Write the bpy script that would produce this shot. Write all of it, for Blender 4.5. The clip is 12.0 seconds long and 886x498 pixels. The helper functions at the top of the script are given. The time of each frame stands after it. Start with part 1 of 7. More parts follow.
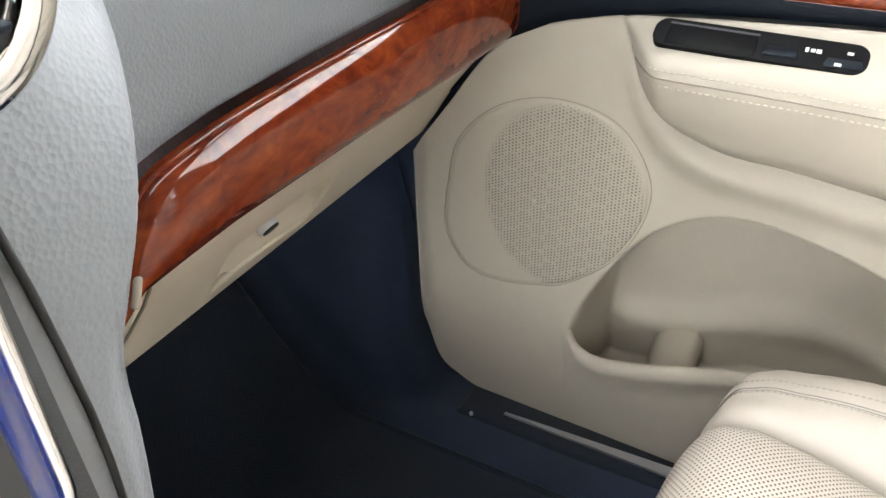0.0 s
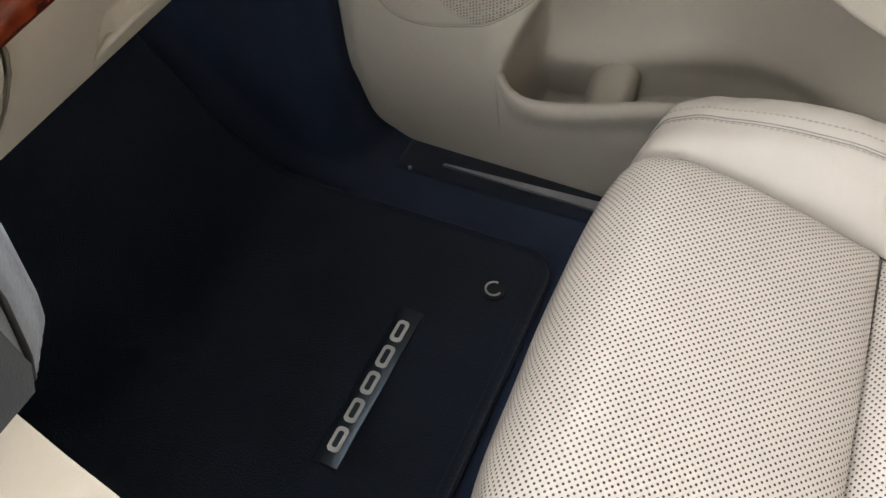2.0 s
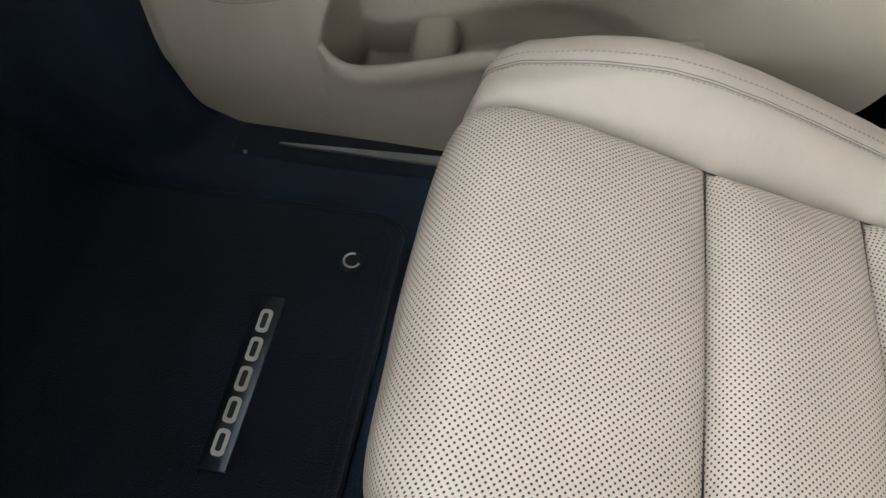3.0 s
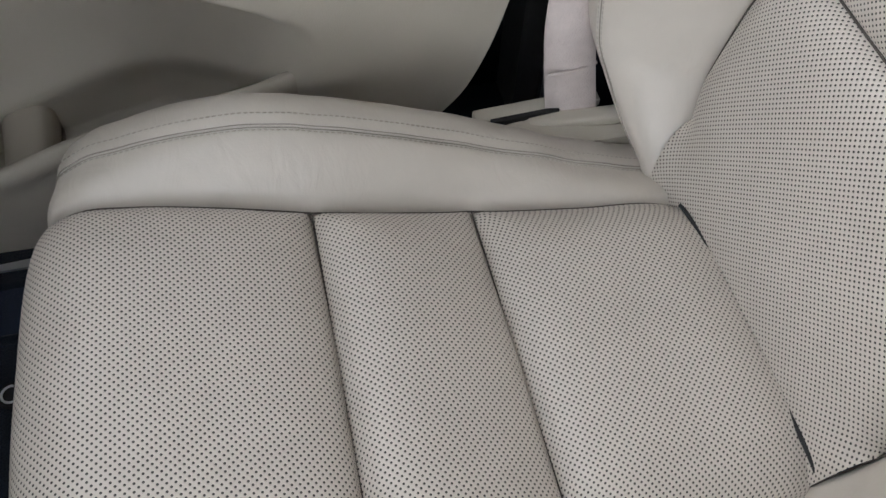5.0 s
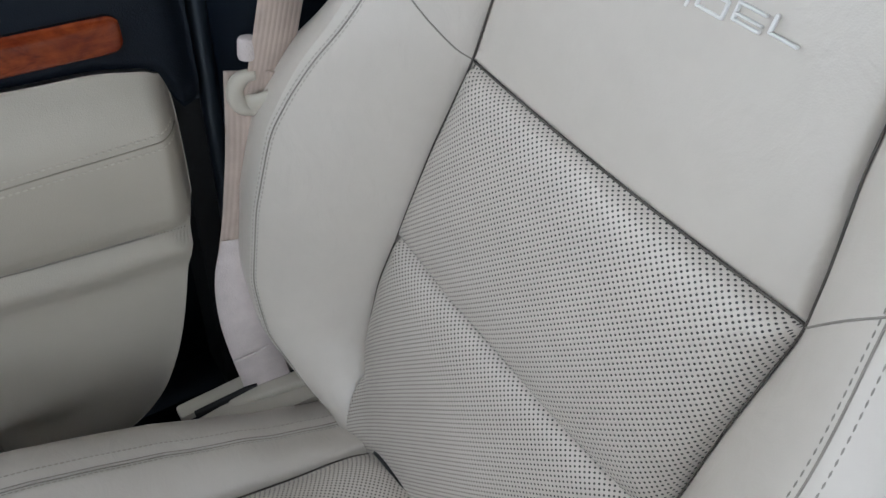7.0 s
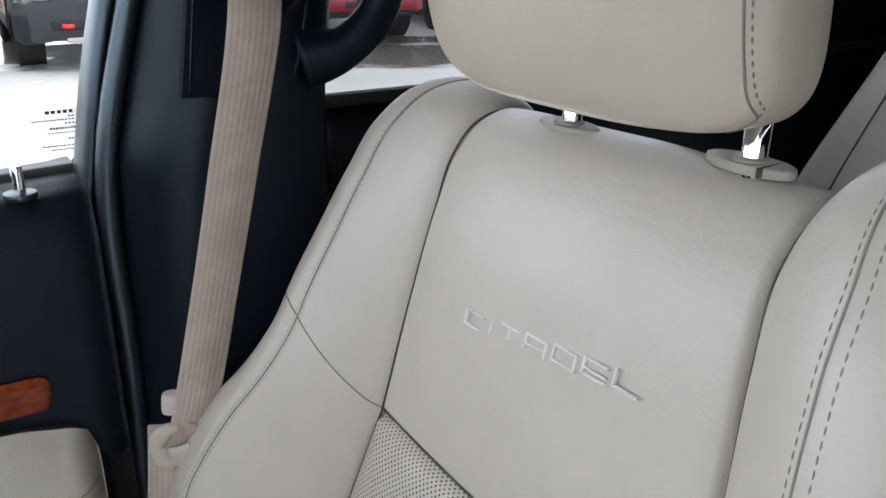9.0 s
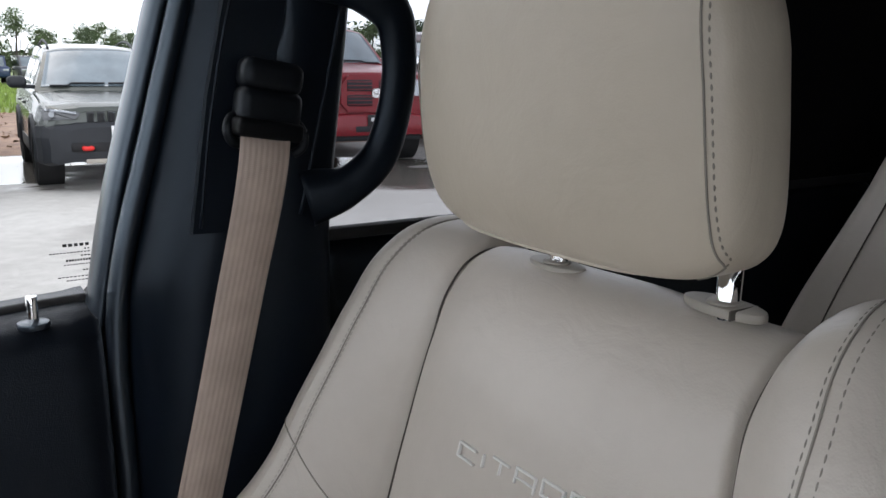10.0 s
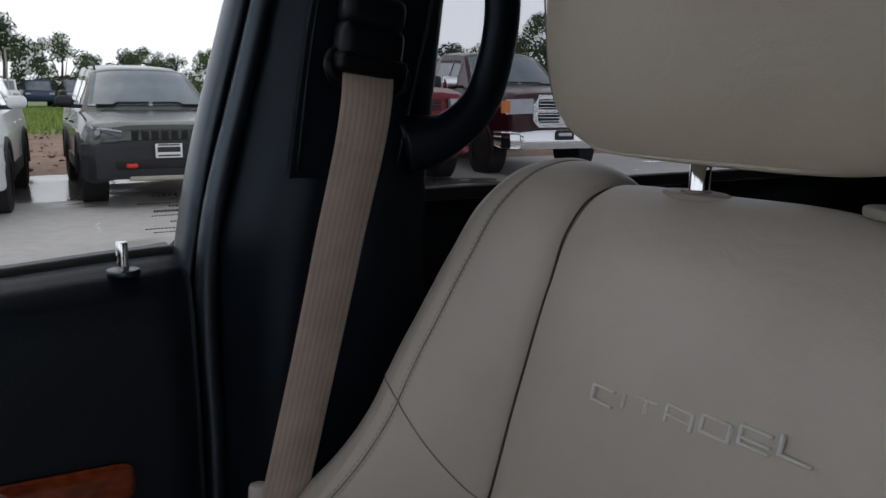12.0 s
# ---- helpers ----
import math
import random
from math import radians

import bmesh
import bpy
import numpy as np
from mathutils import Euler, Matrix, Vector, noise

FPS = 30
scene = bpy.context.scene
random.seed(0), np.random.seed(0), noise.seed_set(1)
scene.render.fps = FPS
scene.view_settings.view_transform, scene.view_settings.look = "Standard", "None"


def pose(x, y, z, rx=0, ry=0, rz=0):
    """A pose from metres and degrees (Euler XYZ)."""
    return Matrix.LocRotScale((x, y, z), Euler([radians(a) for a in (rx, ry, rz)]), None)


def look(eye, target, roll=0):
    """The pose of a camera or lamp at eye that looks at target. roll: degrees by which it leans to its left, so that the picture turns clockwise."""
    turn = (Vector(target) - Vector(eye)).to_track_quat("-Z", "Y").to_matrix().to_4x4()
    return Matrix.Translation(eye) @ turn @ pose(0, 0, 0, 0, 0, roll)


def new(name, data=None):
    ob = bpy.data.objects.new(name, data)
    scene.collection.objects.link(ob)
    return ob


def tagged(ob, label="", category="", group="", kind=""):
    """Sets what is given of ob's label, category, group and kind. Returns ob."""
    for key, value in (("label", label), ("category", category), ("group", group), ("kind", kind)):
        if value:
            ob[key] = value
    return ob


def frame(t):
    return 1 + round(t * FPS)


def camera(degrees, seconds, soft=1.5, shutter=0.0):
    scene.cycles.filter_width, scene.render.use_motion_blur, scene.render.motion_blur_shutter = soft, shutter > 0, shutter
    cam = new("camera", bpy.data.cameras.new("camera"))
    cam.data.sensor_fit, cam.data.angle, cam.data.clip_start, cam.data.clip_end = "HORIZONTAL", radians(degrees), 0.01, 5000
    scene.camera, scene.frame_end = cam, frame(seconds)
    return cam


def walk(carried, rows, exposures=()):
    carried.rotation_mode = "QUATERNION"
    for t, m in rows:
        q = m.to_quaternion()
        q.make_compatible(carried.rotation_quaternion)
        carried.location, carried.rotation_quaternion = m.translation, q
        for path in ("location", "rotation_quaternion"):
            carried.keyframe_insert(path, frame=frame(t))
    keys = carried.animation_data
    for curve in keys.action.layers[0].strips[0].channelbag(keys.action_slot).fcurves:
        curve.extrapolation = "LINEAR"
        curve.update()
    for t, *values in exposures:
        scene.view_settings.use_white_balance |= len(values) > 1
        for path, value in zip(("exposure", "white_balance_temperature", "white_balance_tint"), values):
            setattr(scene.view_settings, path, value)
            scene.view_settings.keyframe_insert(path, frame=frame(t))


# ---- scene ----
cam = camera(56.5, 12.0)
PATH = [
    (0, (0.061, 0.394, 0.798), (1.48, 1.23, -0.338), -1.9),
    (0.5, (0.068, 0.394, 0.776), (1.363, 1.164, -0.539), -1.9),
    (1, (0.071, 0.391, 0.772), (1.266, 1.107, -0.663), -2.4),
    (1.5, (0.079, 0.383, 0.774), (1.207, 1.041, -0.74), -2.8),
    (2, (0.087, 0.374, 0.773), (1.19, 0.965, -0.787), -4.7),
    (2.5, (0.095, 0.373, 0.772), (1.23, 0.746, -0.831), -1.8),
    (2.7, (0.094, 0.376, 0.776), (1.229, 0.697, -0.839), -1.8),
    (4.3, (0.133, 0.304, 0.775), (1.26, 0.162, -0.871), 1.1),
    (4.5, (0.129, 0.292, 0.773), (1.264, 0.101, -0.864), 1.3),
    (5, (0.147, 0.263, 0.794), (1.244, -0.027, -0.853), 2.0),
    (5.5, (0.156, 0.23, 0.828), (1.22, -0.197, -0.811), 4.0),
    (6, (0.145, 0.206, 0.864), (1.173, -0.326, -0.767), 4.1),
    (6.5, (0.137, 0.189, 0.898), (1.236, -0.512, -0.619), 4.0),
    (7, (0.129, 0.176, 0.913), (1.318, -0.674, -0.452), 3.4),
    (7.2, (0.124, 0.173, 0.923), (1.334, -0.741, -0.382), 3.5),
    (8.8, (0.092, 0.116, 0.933), (1.627, -0.9, 0.15), 0.4),
    (9, (0.086, 0.118, 0.934), (1.646, -0.916, 0.228), 0.5),
    (9.5, (0.075, 0.116, 0.945), (1.672, -0.952, 0.391), 0.6),
    (10, (0.066, 0.122, 0.951), (1.705, -0.94, 0.518), 0.7),
    (10.5, (0.069, 0.127, 0.949), (1.735, -0.918, 0.586), 0.7),
    (11, (0.082, 0.128, 0.934), (1.764, -0.894, 0.58), 0.7),
    (11.5, (0.096, 0.14, 0.916), (1.784, -0.868, 0.552), 0.5),
    (12, (0.116, 0.153, 0.889), (1.807, -0.844, 0.509), 0.5),
]
walk(cam, [(t, look(eye, target, roll)) for t, eye, target, roll in PATH],
     [(0, 0.78, 6700, 10), (0.5, 0.92, 6700, 10), (2.0, 0.14, 6600, 11), (2.5, -0.04, 6600, 11), (4.5, -0.58, 6300, 11), (6.5, -0.98, 5780, 8), (9.0, -1.14, 6000, 10), (9.5, -1.24, 6050, 11), (10.5, -2.36, 6250, 13), (12, -2.92, 6200, 13)])

# ---- world ----
world = bpy.data.worlds.new("overcast_sky")
scene.world = world
world.use_nodes = True
wn, wl = world.node_tree.nodes, world.node_tree.links
wn.clear()
sky = wn.new("ShaderNodeTexSky")
sky.sky_type, sky.sun_disc = "NISHITA", False
sky.sun_elevation, sky.sun_rotation = radians(52), radians(65)
sky.air_density, sky.dust_density = 1.0, 6.0
wbg = wn.new("ShaderNodeBackground")
wbg.inputs["Strength"].default_value = 0.08
cloud = wn.new("ShaderNodeBackground")
cloud.inputs["Color"].default_value = (0.97, 0.985, 1.0, 1)
sky_dir = wn.new("ShaderNodeTexCoord")
sky_axes = wn.new("ShaderNodeSeparateXYZ")
overcast = wn.new("ShaderNodeMapRange")
overcast.inputs["From Min"].default_value, overcast.inputs["From Max"].default_value = 0.0, 1.0
overcast.inputs["To Min"].default_value, overcast.inputs["To Max"].default_value = 8.6, 3.7
wl.new(sky_dir.outputs["Generated"], sky_axes.inputs[0])
wl.new(sky_axes.outputs[2], overcast.inputs["Value"])
wl.new(overcast.outputs[0], cloud.inputs["Strength"])
both = wn.new("ShaderNodeAddShader")
wout = wn.new("ShaderNodeOutputWorld")
wl.new(sky.outputs[0], wbg.inputs["Color"])
wl.new(wbg.outputs[0], both.inputs[0])
wl.new(cloud.outputs[0], both.inputs[1])
wl.new(both.outputs[0], wout.inputs["Surface"])

sun_data = bpy.data.lights.new("sun", "SUN")
sun_data.energy, sun_data.angle, sun_data.color = 0.65, radians(40), (1.0, 0.96, 0.9)
sun = new("sun", sun_data)
sun.matrix_world = look((6.0, 2.8, 8.5), (0, 0, 0))


# ---- materials ----
def mat_new(name):
    m = bpy.data.materials.new(name)
    m.use_nodes = True
    n, l = m.node_tree.nodes, m.node_tree.links
    return m, n, l, n["Principled BSDF"]


def mapped(n, l, scale=1.0, uv=False, stretch=(1, 1, 1)):
    tc = n.new("ShaderNodeTexCoord")
    mp = n.new("ShaderNodeMapping")
    mp.inputs["Scale"].default_value = [scale * s for s in stretch]
    l.new(tc.outputs["UV" if uv else "Object"], mp.inputs["Vector"])
    return mp.outputs[0]


def noise_tex(n, l, vec, scale, detail=3.0, rough=0.55, distort=0.0):
    t = n.new("ShaderNodeTexNoise")
    t.inputs["Scale"].default_value, t.inputs["Detail"].default_value = scale, detail
    t.inputs["Roughness"].default_value, t.inputs["Distortion"].default_value = rough, distort
    l.new(vec, t.inputs["Vector"])
    return t.outputs[0]


def ramp(n, l, fac, stops):
    r = n.new("ShaderNodeValToRGB")
    e = r.color_ramp.elements
    while len(e) < len(stops):
        e.new(0.5)
    for k, (p, c) in zip(e, stops):
        k.position, k.color = p, (*c, 1) if len(c) == 3 else c
    l.new(fac, r.inputs[0])
    return r.outputs[0]


def math_node(n, l, op, a, b=None, c=None, clamp=False):
    m = n.new("ShaderNodeMath")
    m.operation, m.use_clamp = op, clamp
    for i, v in enumerate((a, b, c)):
        if v is None:
            continue
        if isinstance(v, (int, float)):
            m.inputs[i].default_value = v
        else:
            l.new(v, m.inputs[i])
    return m.outputs[0]


def mix_col(n, l, fac, a, b):
    m = n.new("ShaderNodeMix")
    m.data_type = "RGBA"
    for sock, v in ((m.inputs[0], fac), (m.inputs[6], a), (m.inputs[7], b)):
        if isinstance(v, (int, float)):
            sock.default_value = v
        elif isinstance(v, tuple):
            sock.default_value = (*v, 1)
        else:
            l.new(v, sock)
    return m.outputs[2]


def bump(n, l, bsdf, height, strength, dist=0.001, base=None):
    b = n.new("ShaderNodeBump")
    b.inputs["Strength"].default_value, b.inputs["Distance"].default_value = strength, dist
    l.new(height, b.inputs["Height"])
    if base is not None:
        l.new(base, b.inputs["Normal"])
    l.new(b.outputs[0], bsdf.inputs["Normal"])
    return b.outputs[0]


def plain(name, col, rough=0.5, metal=0.0, grain=0.0, gscale=600.0, vary=0.08, coat=0.0, vscale=8.0, spec=0.5, tint=(1, 1, 1)):
    """A moulded or painted surface with soft mottling and a fine grain."""
    m, n, l, b = mat_new(name)
    vec = mapped(n, l)
    big = noise_tex(n, l, vec, vscale, 4)
    lo = tuple(c * (1 - vary) for c in col)
    hi = tuple(min(1, c * (1 + vary)) for c in col)
    l.new(ramp(n, l, big, [(0.3, lo), (0.7, hi)]), b.inputs["Base Color"])
    b.inputs["Metallic"].default_value, b.inputs["Coat Weight"].default_value = metal, coat
    b.inputs["Coat Roughness"].default_value = 0.08
    fine = noise_tex(n, l, vec, gscale * 0.25, 2)
    l.new(math_node(n, l, "MULTIPLY_ADD", fine, 0.12, rough - 0.06), b.inputs["Roughness"])
    b.inputs["Specular IOR Level"].default_value = spec
    b.inputs["Specular Tint"].default_value = (*tint, 1)
    if grain:
        v = n.new("ShaderNodeTexVoronoi")
        v.inputs["Scale"].default_value = gscale
        l.new(vec, v.inputs["Vector"])
        h = math_node(n, l, "ADD", v.outputs["Distance"], math_node(n, l, "MULTIPLY", fine, 0.6))
        bump(n, l, b, h, grain, 0.0006)
    return m


def leather(name, col, perf=0.0, holes_rect=None):
    """Pale automotive leather: pebble grain, faint wear, and rows of pin holes, their shade painted into the colour,
    where perf is their pitch in metres.
    """
    m, n, l, b = mat_new(name)
    vec = mapped(n, l)
    big = noise_tex(n, l, vec, 7, 4)
    mid = noise_tex(n, l, vec, 60, 3)
    tone = math_node(n, l, "ADD", math_node(n, l, "MULTIPLY", big, 0.7), math_node(n, l, "MULTIPLY", mid, 0.3))
    base = ramp(n, l, tone, [(0.3, tuple(c * 0.93 for c in col)), (0.7, tuple(c * 1.04 for c in col))])
    vor = n.new("ShaderNodeTexVoronoi")
    vor.inputs["Scale"].default_value = 900
    l.new(vec, vor.inputs["Vector"])
    crease = noise_tex(n, l, vec, 240, 3)
    h = math_node(n, l, "ADD", math_node(n, l, "MULTIPLY", vor.outputs["Distance"], 0.5), crease)
    b.inputs["Roughness"].default_value = 0.40
    b.inputs["Specular IOR Level"].default_value = 0.55
    n0 = bump(n, l, b, h, 0.16, 0.0006)
    fold = noise_tex(n, l, mapped(n, l, 1.0, stretch=(1, 1.6, 0.8)), 26, 3, 0.5, 1.6)
    patch = ramp(n, l, noise_tex(n, l, vec, 5.0, 2), [(0.45, (0, 0, 0)), (0.65, (1, 1, 1))])
    line_f = math_node(n, l, "ABSOLUTE", math_node(n, l, "SUBTRACT", noise_tex(n, l, vec, 55, 4, 0.6, 2.0), 0.5))
    fine_f = math_node(n, l, "MULTIPLY", math_node(n, l, "MINIMUM", math_node(n, l, "MULTIPLY", line_f, 9.0), 1.0), patch)
    n1 = bump(n, l, b, math_node(n, l, "ADD", fold, math_node(n, l, "MULTIPLY", fine_f, 0.035)), 0.20, 0.004, n0)
    if perf:
        uv = mapped(n, l, 1.0 / perf, uv=True, stretch=(1, 2, 1))
        sp = n.new("ShaderNodeSeparateXYZ")
        l.new(uv, sp.inputs[0])
        row = math_node(n, l, "FLOOR", sp.outputs[1])
        odd = math_node(n, l, "MULTIPLY", math_node(n, l, "MODULO", row, 2.0), 0.5)
        fx = math_node(n, l, "SUBTRACT", math_node(n, l, "FRACT", math_node(n, l, "ADD", sp.outputs[0], odd)), 0.5)
        fy = math_node(n, l, "SUBTRACT", math_node(n, l, "FRACT", sp.outputs[1]), 0.5)
        fy = math_node(n, l, "MULTIPLY", fy, 0.5)
        d = math_node(n, l, "SQRT", math_node(n, l, "ADD", math_node(n, l, "MULTIPLY", fx, fx), math_node(n, l, "MULTIPLY", fy, fy)))
        # shade inside each pin hole, mixed into the leather's base colour
        hole_shade = n.new("ShaderNodeMapRange")
        hole_shade.interpolation_type = "SMOOTHSTEP"
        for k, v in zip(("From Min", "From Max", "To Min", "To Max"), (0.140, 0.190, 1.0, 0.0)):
            hole_shade.inputs[k].default_value = v
        l.new(d, hole_shade.inputs["Value"])
        base = mix_col(n, l, hole_shade.outputs[0], base, (0.022, 0.019, 0.017))
        dish = n.new("ShaderNodeMapRange")
        for k, v in zip(("From Min", "From Max", "To Min", "To Max"), (0.08, 0.34, 0.0, 1.0)):
            dish.inputs[k].default_value = v
        l.new(d, dish.inputs["Value"])
        bump(n, l, b, dish.outputs[0], 0.35, 0.0012, n1)
    l.new(base, b.inputs["Base Color"])
    return m


def grille_mat(name, col):
    """Moulded speaker grille: staggered small holes, their shade painted into the colour, inside a round field, plain
    towards the rim.
    """
    m, n, l, b = mat_new(name)
    uv = mapped(n, l, 1.0, uv=True)
    sp = n.new("ShaderNodeSeparateXYZ")
    l.new(uv, sp.inputs[0])
    sx = math_node(n, l, "MULTIPLY", sp.outputs[0], 285.0)
    sy = math_node(n, l, "MULTIPLY", sp.outputs[1], 300.0)
    col_i = math_node(n, l, "FLOOR", sx)
    odd = math_node(n, l, "MULTIPLY", math_node(n, l, "MODULO", math_node(n, l, "ABSOLUTE", col_i), 2.0), 0.5)
    fx = math_node(n, l, "SUBTRACT", math_node(n, l, "FRACT", sx), 0.5)
    fy = math_node(n, l, "SUBTRACT", math_node(n, l, "FRACT", math_node(n, l, "ADD", sy, odd)), 0.5)
    d = math_node(n, l, "SQRT", math_node(n, l, "ADD", math_node(n, l, "MULTIPLY", fx, fx), math_node(n, l, "MULTIPLY", fy, fy)))
    hole_shade = math_node(n, l, "SUBTRACT", 1.0, math_node(n, l, "MULTIPLY", math_node(n, l, "SUBTRACT", d, 0.24), 7.0, clamp=True), clamp=True)
    ex = math_node(n, l, "MULTIPLY", math_node(n, l, "SUBTRACT", sp.outputs[0], 0.637), 1 / 0.083)
    ey = math_node(n, l, "MULTIPLY", math_node(n, l, "SUBTRACT", sp.outputs[1], 0.382), 1 / 0.102)
    e = math_node(n, l, "SQRT", math_node(n, l, "ADD", math_node(n, l, "MULTIPLY", ex, ex), math_node(n, l, "MULTIPLY", ey, ey)))
    field = math_node(n, l, "MULTIPLY", math_node(n, l, "SUBTRACT", 1.02, e), 12.0, clamp=True)
    def hex_dist(dx, dy):
        hx = math_node(n, l, "SUBTRACT", math_node(n, l, "FRACT", math_node(n, l, "ADD", math_node(n, l, "MULTIPLY", sp.outputs[0], 1 / 0.030), dx)), 0.5)
        hy = math_node(n, l, "SUBTRACT", math_node(n, l, "FRACT", math_node(n, l, "ADD", math_node(n, l, "MULTIPLY", sp.outputs[1], 1 / 0.01732), dy)), 0.5)
        ax = math_node(n, l, "ABSOLUTE", math_node(n, l, "MULTIPLY", hx, 1.7320508))
        ay = math_node(n, l, "ABSOLUTE", hy)
        return math_node(n, l, "MAXIMUM", ay, math_node(n, l, "ADD", math_node(n, l, "MULTIPLY", ay, 0.5), math_node(n, l, "MULTIPLY", ax, 0.8660254)))
    cell = math_node(n, l, "MINIMUM", hex_dist(0.0, 0.0), hex_dist(0.5, 0.5))
    web = math_node(n, l, "MULTIPLY", math_node(n, l, "SUBTRACT", 0.465, cell), 40.0, clamp=True)
    hole_shade = math_node(n, l, "MULTIPLY", hole_shade, math_node(n, l, "ADD", 0.35, math_node(n, l, "MULTIPLY", web, 0.65)))
    mask = math_node(n, l, "MULTIPLY", hole_shade, field)
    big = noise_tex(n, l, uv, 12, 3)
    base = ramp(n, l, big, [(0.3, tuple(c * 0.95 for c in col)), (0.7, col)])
    # the grille holes' dark insides are put into the colour too
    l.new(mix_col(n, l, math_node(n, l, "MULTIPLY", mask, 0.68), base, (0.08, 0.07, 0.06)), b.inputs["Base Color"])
    b.inputs["Roughness"].default_value = 0.6
    bump(n, l, b, math_node(n, l, "SUBTRACT", 1.0, mask), 0.5, 0.0015)
    return m


def burl(name):
    """Lacquered red-brown burl veneer."""
    m, n, l, b = mat_new(name)
    vec = mapped(n, l, 1.0, stretch=(1, 1.0, 1.6))
    warp = noise_tex(n, l, vec, 14, 5, 0.6, 2.2)
    w = n.new("ShaderNodeTexNoise")
    w.inputs["Scale"].default_value, w.inputs["Detail"].default_value, w.inputs["Distortion"].default_value = 26, 6, 3.0
    l.new(vec, w.inputs["Vector"])
    streak = noise_tex(n, l, mapped(n, l, 1.0, stretch=(18, 18, 160)), 6, 3)
    t = math_node(n, l, "ADD", math_node(n, l, "MULTIPLY", warp, 0.55), math_node(n, l, "MULTIPLY", w.outputs[0], 0.45))
    t = math_node(n, l, "ADD", t, math_node(n, l, "MULTIPLY", math_node(n, l, "SUBTRACT", streak, 0.5), 0.12))
    l.new(ramp(n, l, t, [(0.26, (0.050, 0.008, 0.004)), (0.42, (0.11, 0.017, 0.006)), (0.56, (0.185, 0.034, 0.010)), (0.76, (0.29, 0.066, 0.017))]),
          b.inputs["Base Color"])
    b.inputs["Roughness"].default_value = 0.25
    b.inputs["Coat Weight"].default_value, b.inputs["Coat Roughness"].default_value = 1.0, 0.02
    b.inputs["Specular IOR Level"].default_value = 0.0
    return m


def carpet(name, col):
    m, n, l, b = mat_new(name)
    vec = mapped(n, l)
    big = noise_tex(n, l, vec, 9, 5, 0.6)
    fine = noise_tex(n, l, vec, 700, 2)
    t = math_node(n, l, "ADD", math_node(n, l, "MULTIPLY", big, 0.6), math_node(n, l, "MULTIPLY", fine, 0.4))
    l.new(ramp(n, l, t, [(0.28, tuple(c * 0.5 for c in col)), (0.72, tuple(c * 1.7 for c in col))]), b.inputs["Base Color"])
    b.inputs["Roughness"].default_value = 1.0
    b.inputs["Specular IOR Level"].default_value = 0.15
    b.inputs["Sheen Weight"].default_value = 0.15
    b.inputs["Sheen Roughness"].default_value = 0.6
    bump(n, l, b, fine, 0.8, 0.002)
    return m


def webbing(name, col):
    """Woven belt: lengthwise ribs and fine cross threads, by the strip's own coordinates in metres."""
    m, n, l, b = mat_new(name)
    uv = mapped(n, l, 1.0, uv=True)
    sp = n.new("ShaderNodeSeparateXYZ")
    l.new(uv, sp.inputs[0])
    rib = math_node(n, l, "SINE", math_node(n, l, "MULTIPLY", sp.outputs[0], 2 * math.pi / 0.0042))
    thr = math_node(n, l, "SINE", math_node(n, l, "ADD", math_node(n, l, "MULTIPLY", sp.outputs[1], 2 * math.pi / 0.0016), math_node(n, l, "MULTIPLY", rib, 1.4)))
    h = math_node(n, l, "ADD", math_node(n, l, "MULTIPLY", rib, 0.5), math_node(n, l, "MULTIPLY", thr, 0.14))
    big = noise_tex(n, l, uv, 30, 3)
    t = math_node(n, l, "ADD", big, math_node(n, l, "MULTIPLY", h, 0.18))
    l.new(ramp(n, l, t, [(0.25, tuple(c * 0.78 for c in col)), (0.75, tuple(c * 1.08 for c in col))]), b.inputs["Base Color"])
    b.inputs["Roughness"].default_value = 0.75
    b.inputs["Sheen Weight"].default_value = 0.2
    bump(n, l, b, h, 0.35, 0.0008)
    return m


def glass_mat(name, tint=(1, 1, 1), rough=0.0):
    m, n, l, b = mat_new(name)
    b.inputs["Base Color"].default_value = (*tint, 1)
    b.inputs["Roughness"].default_value = rough
    b.inputs["Transmission Weight"].default_value = 1.0
    b.inputs["IOR"].default_value = 1.16
    return m


BEIGE = (0.495, 0.452, 0.398)
M_leather = leather("cream_leather", BEIGE)
M_headrest = leather("warm_cream_leather", (0.475, 0.422, 0.340))
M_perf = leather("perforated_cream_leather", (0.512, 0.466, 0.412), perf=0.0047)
M_vinyl = plain("beige_soft_panel", (0.43, 0.392, 0.325), 0.55, grain=0.25, gscale=1100, vary=0.05)
M_hard = plain("beige_moulded_plastic", (0.70, 0.635, 0.525), 0.5, grain=0.3, gscale=1400, vary=0.04)
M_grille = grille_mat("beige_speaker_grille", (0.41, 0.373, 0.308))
M_grey = plain("slate_grey_grained_vinyl", (0.225, 0.242, 0.265), 0.55, grain=0.55, gscale=420, vary=0.08)
# the bluish tint puts the sky's blue sheen into these black plastics
M_dark = plain("black_grained_plastic", (0.0032, 0.0050, 0.0085), 0.34, grain=0.10, gscale=1100, vary=0.15, spec=0.26, tint=(0.72, 0.86, 1.0))
M_door_dark = plain("black_grained_door_trim", (0.0030, 0.0046, 0.0078), 0.44, grain=0.30, gscale=900, vary=0.15, spec=0.25, tint=(0.78, 0.88, 1.0))
M_smooth_dark = plain("dark_satin_plastic", (0.0040, 0.0056, 0.0090), 0.32, gscale=3000, vary=0.1, spec=1.0, tint=(0.70, 0.85, 1.0))
M_guide = plain("black_belt_hardware", (0.0026, 0.0030, 0.0038), 0.5, vary=0.15, spec=0.10)
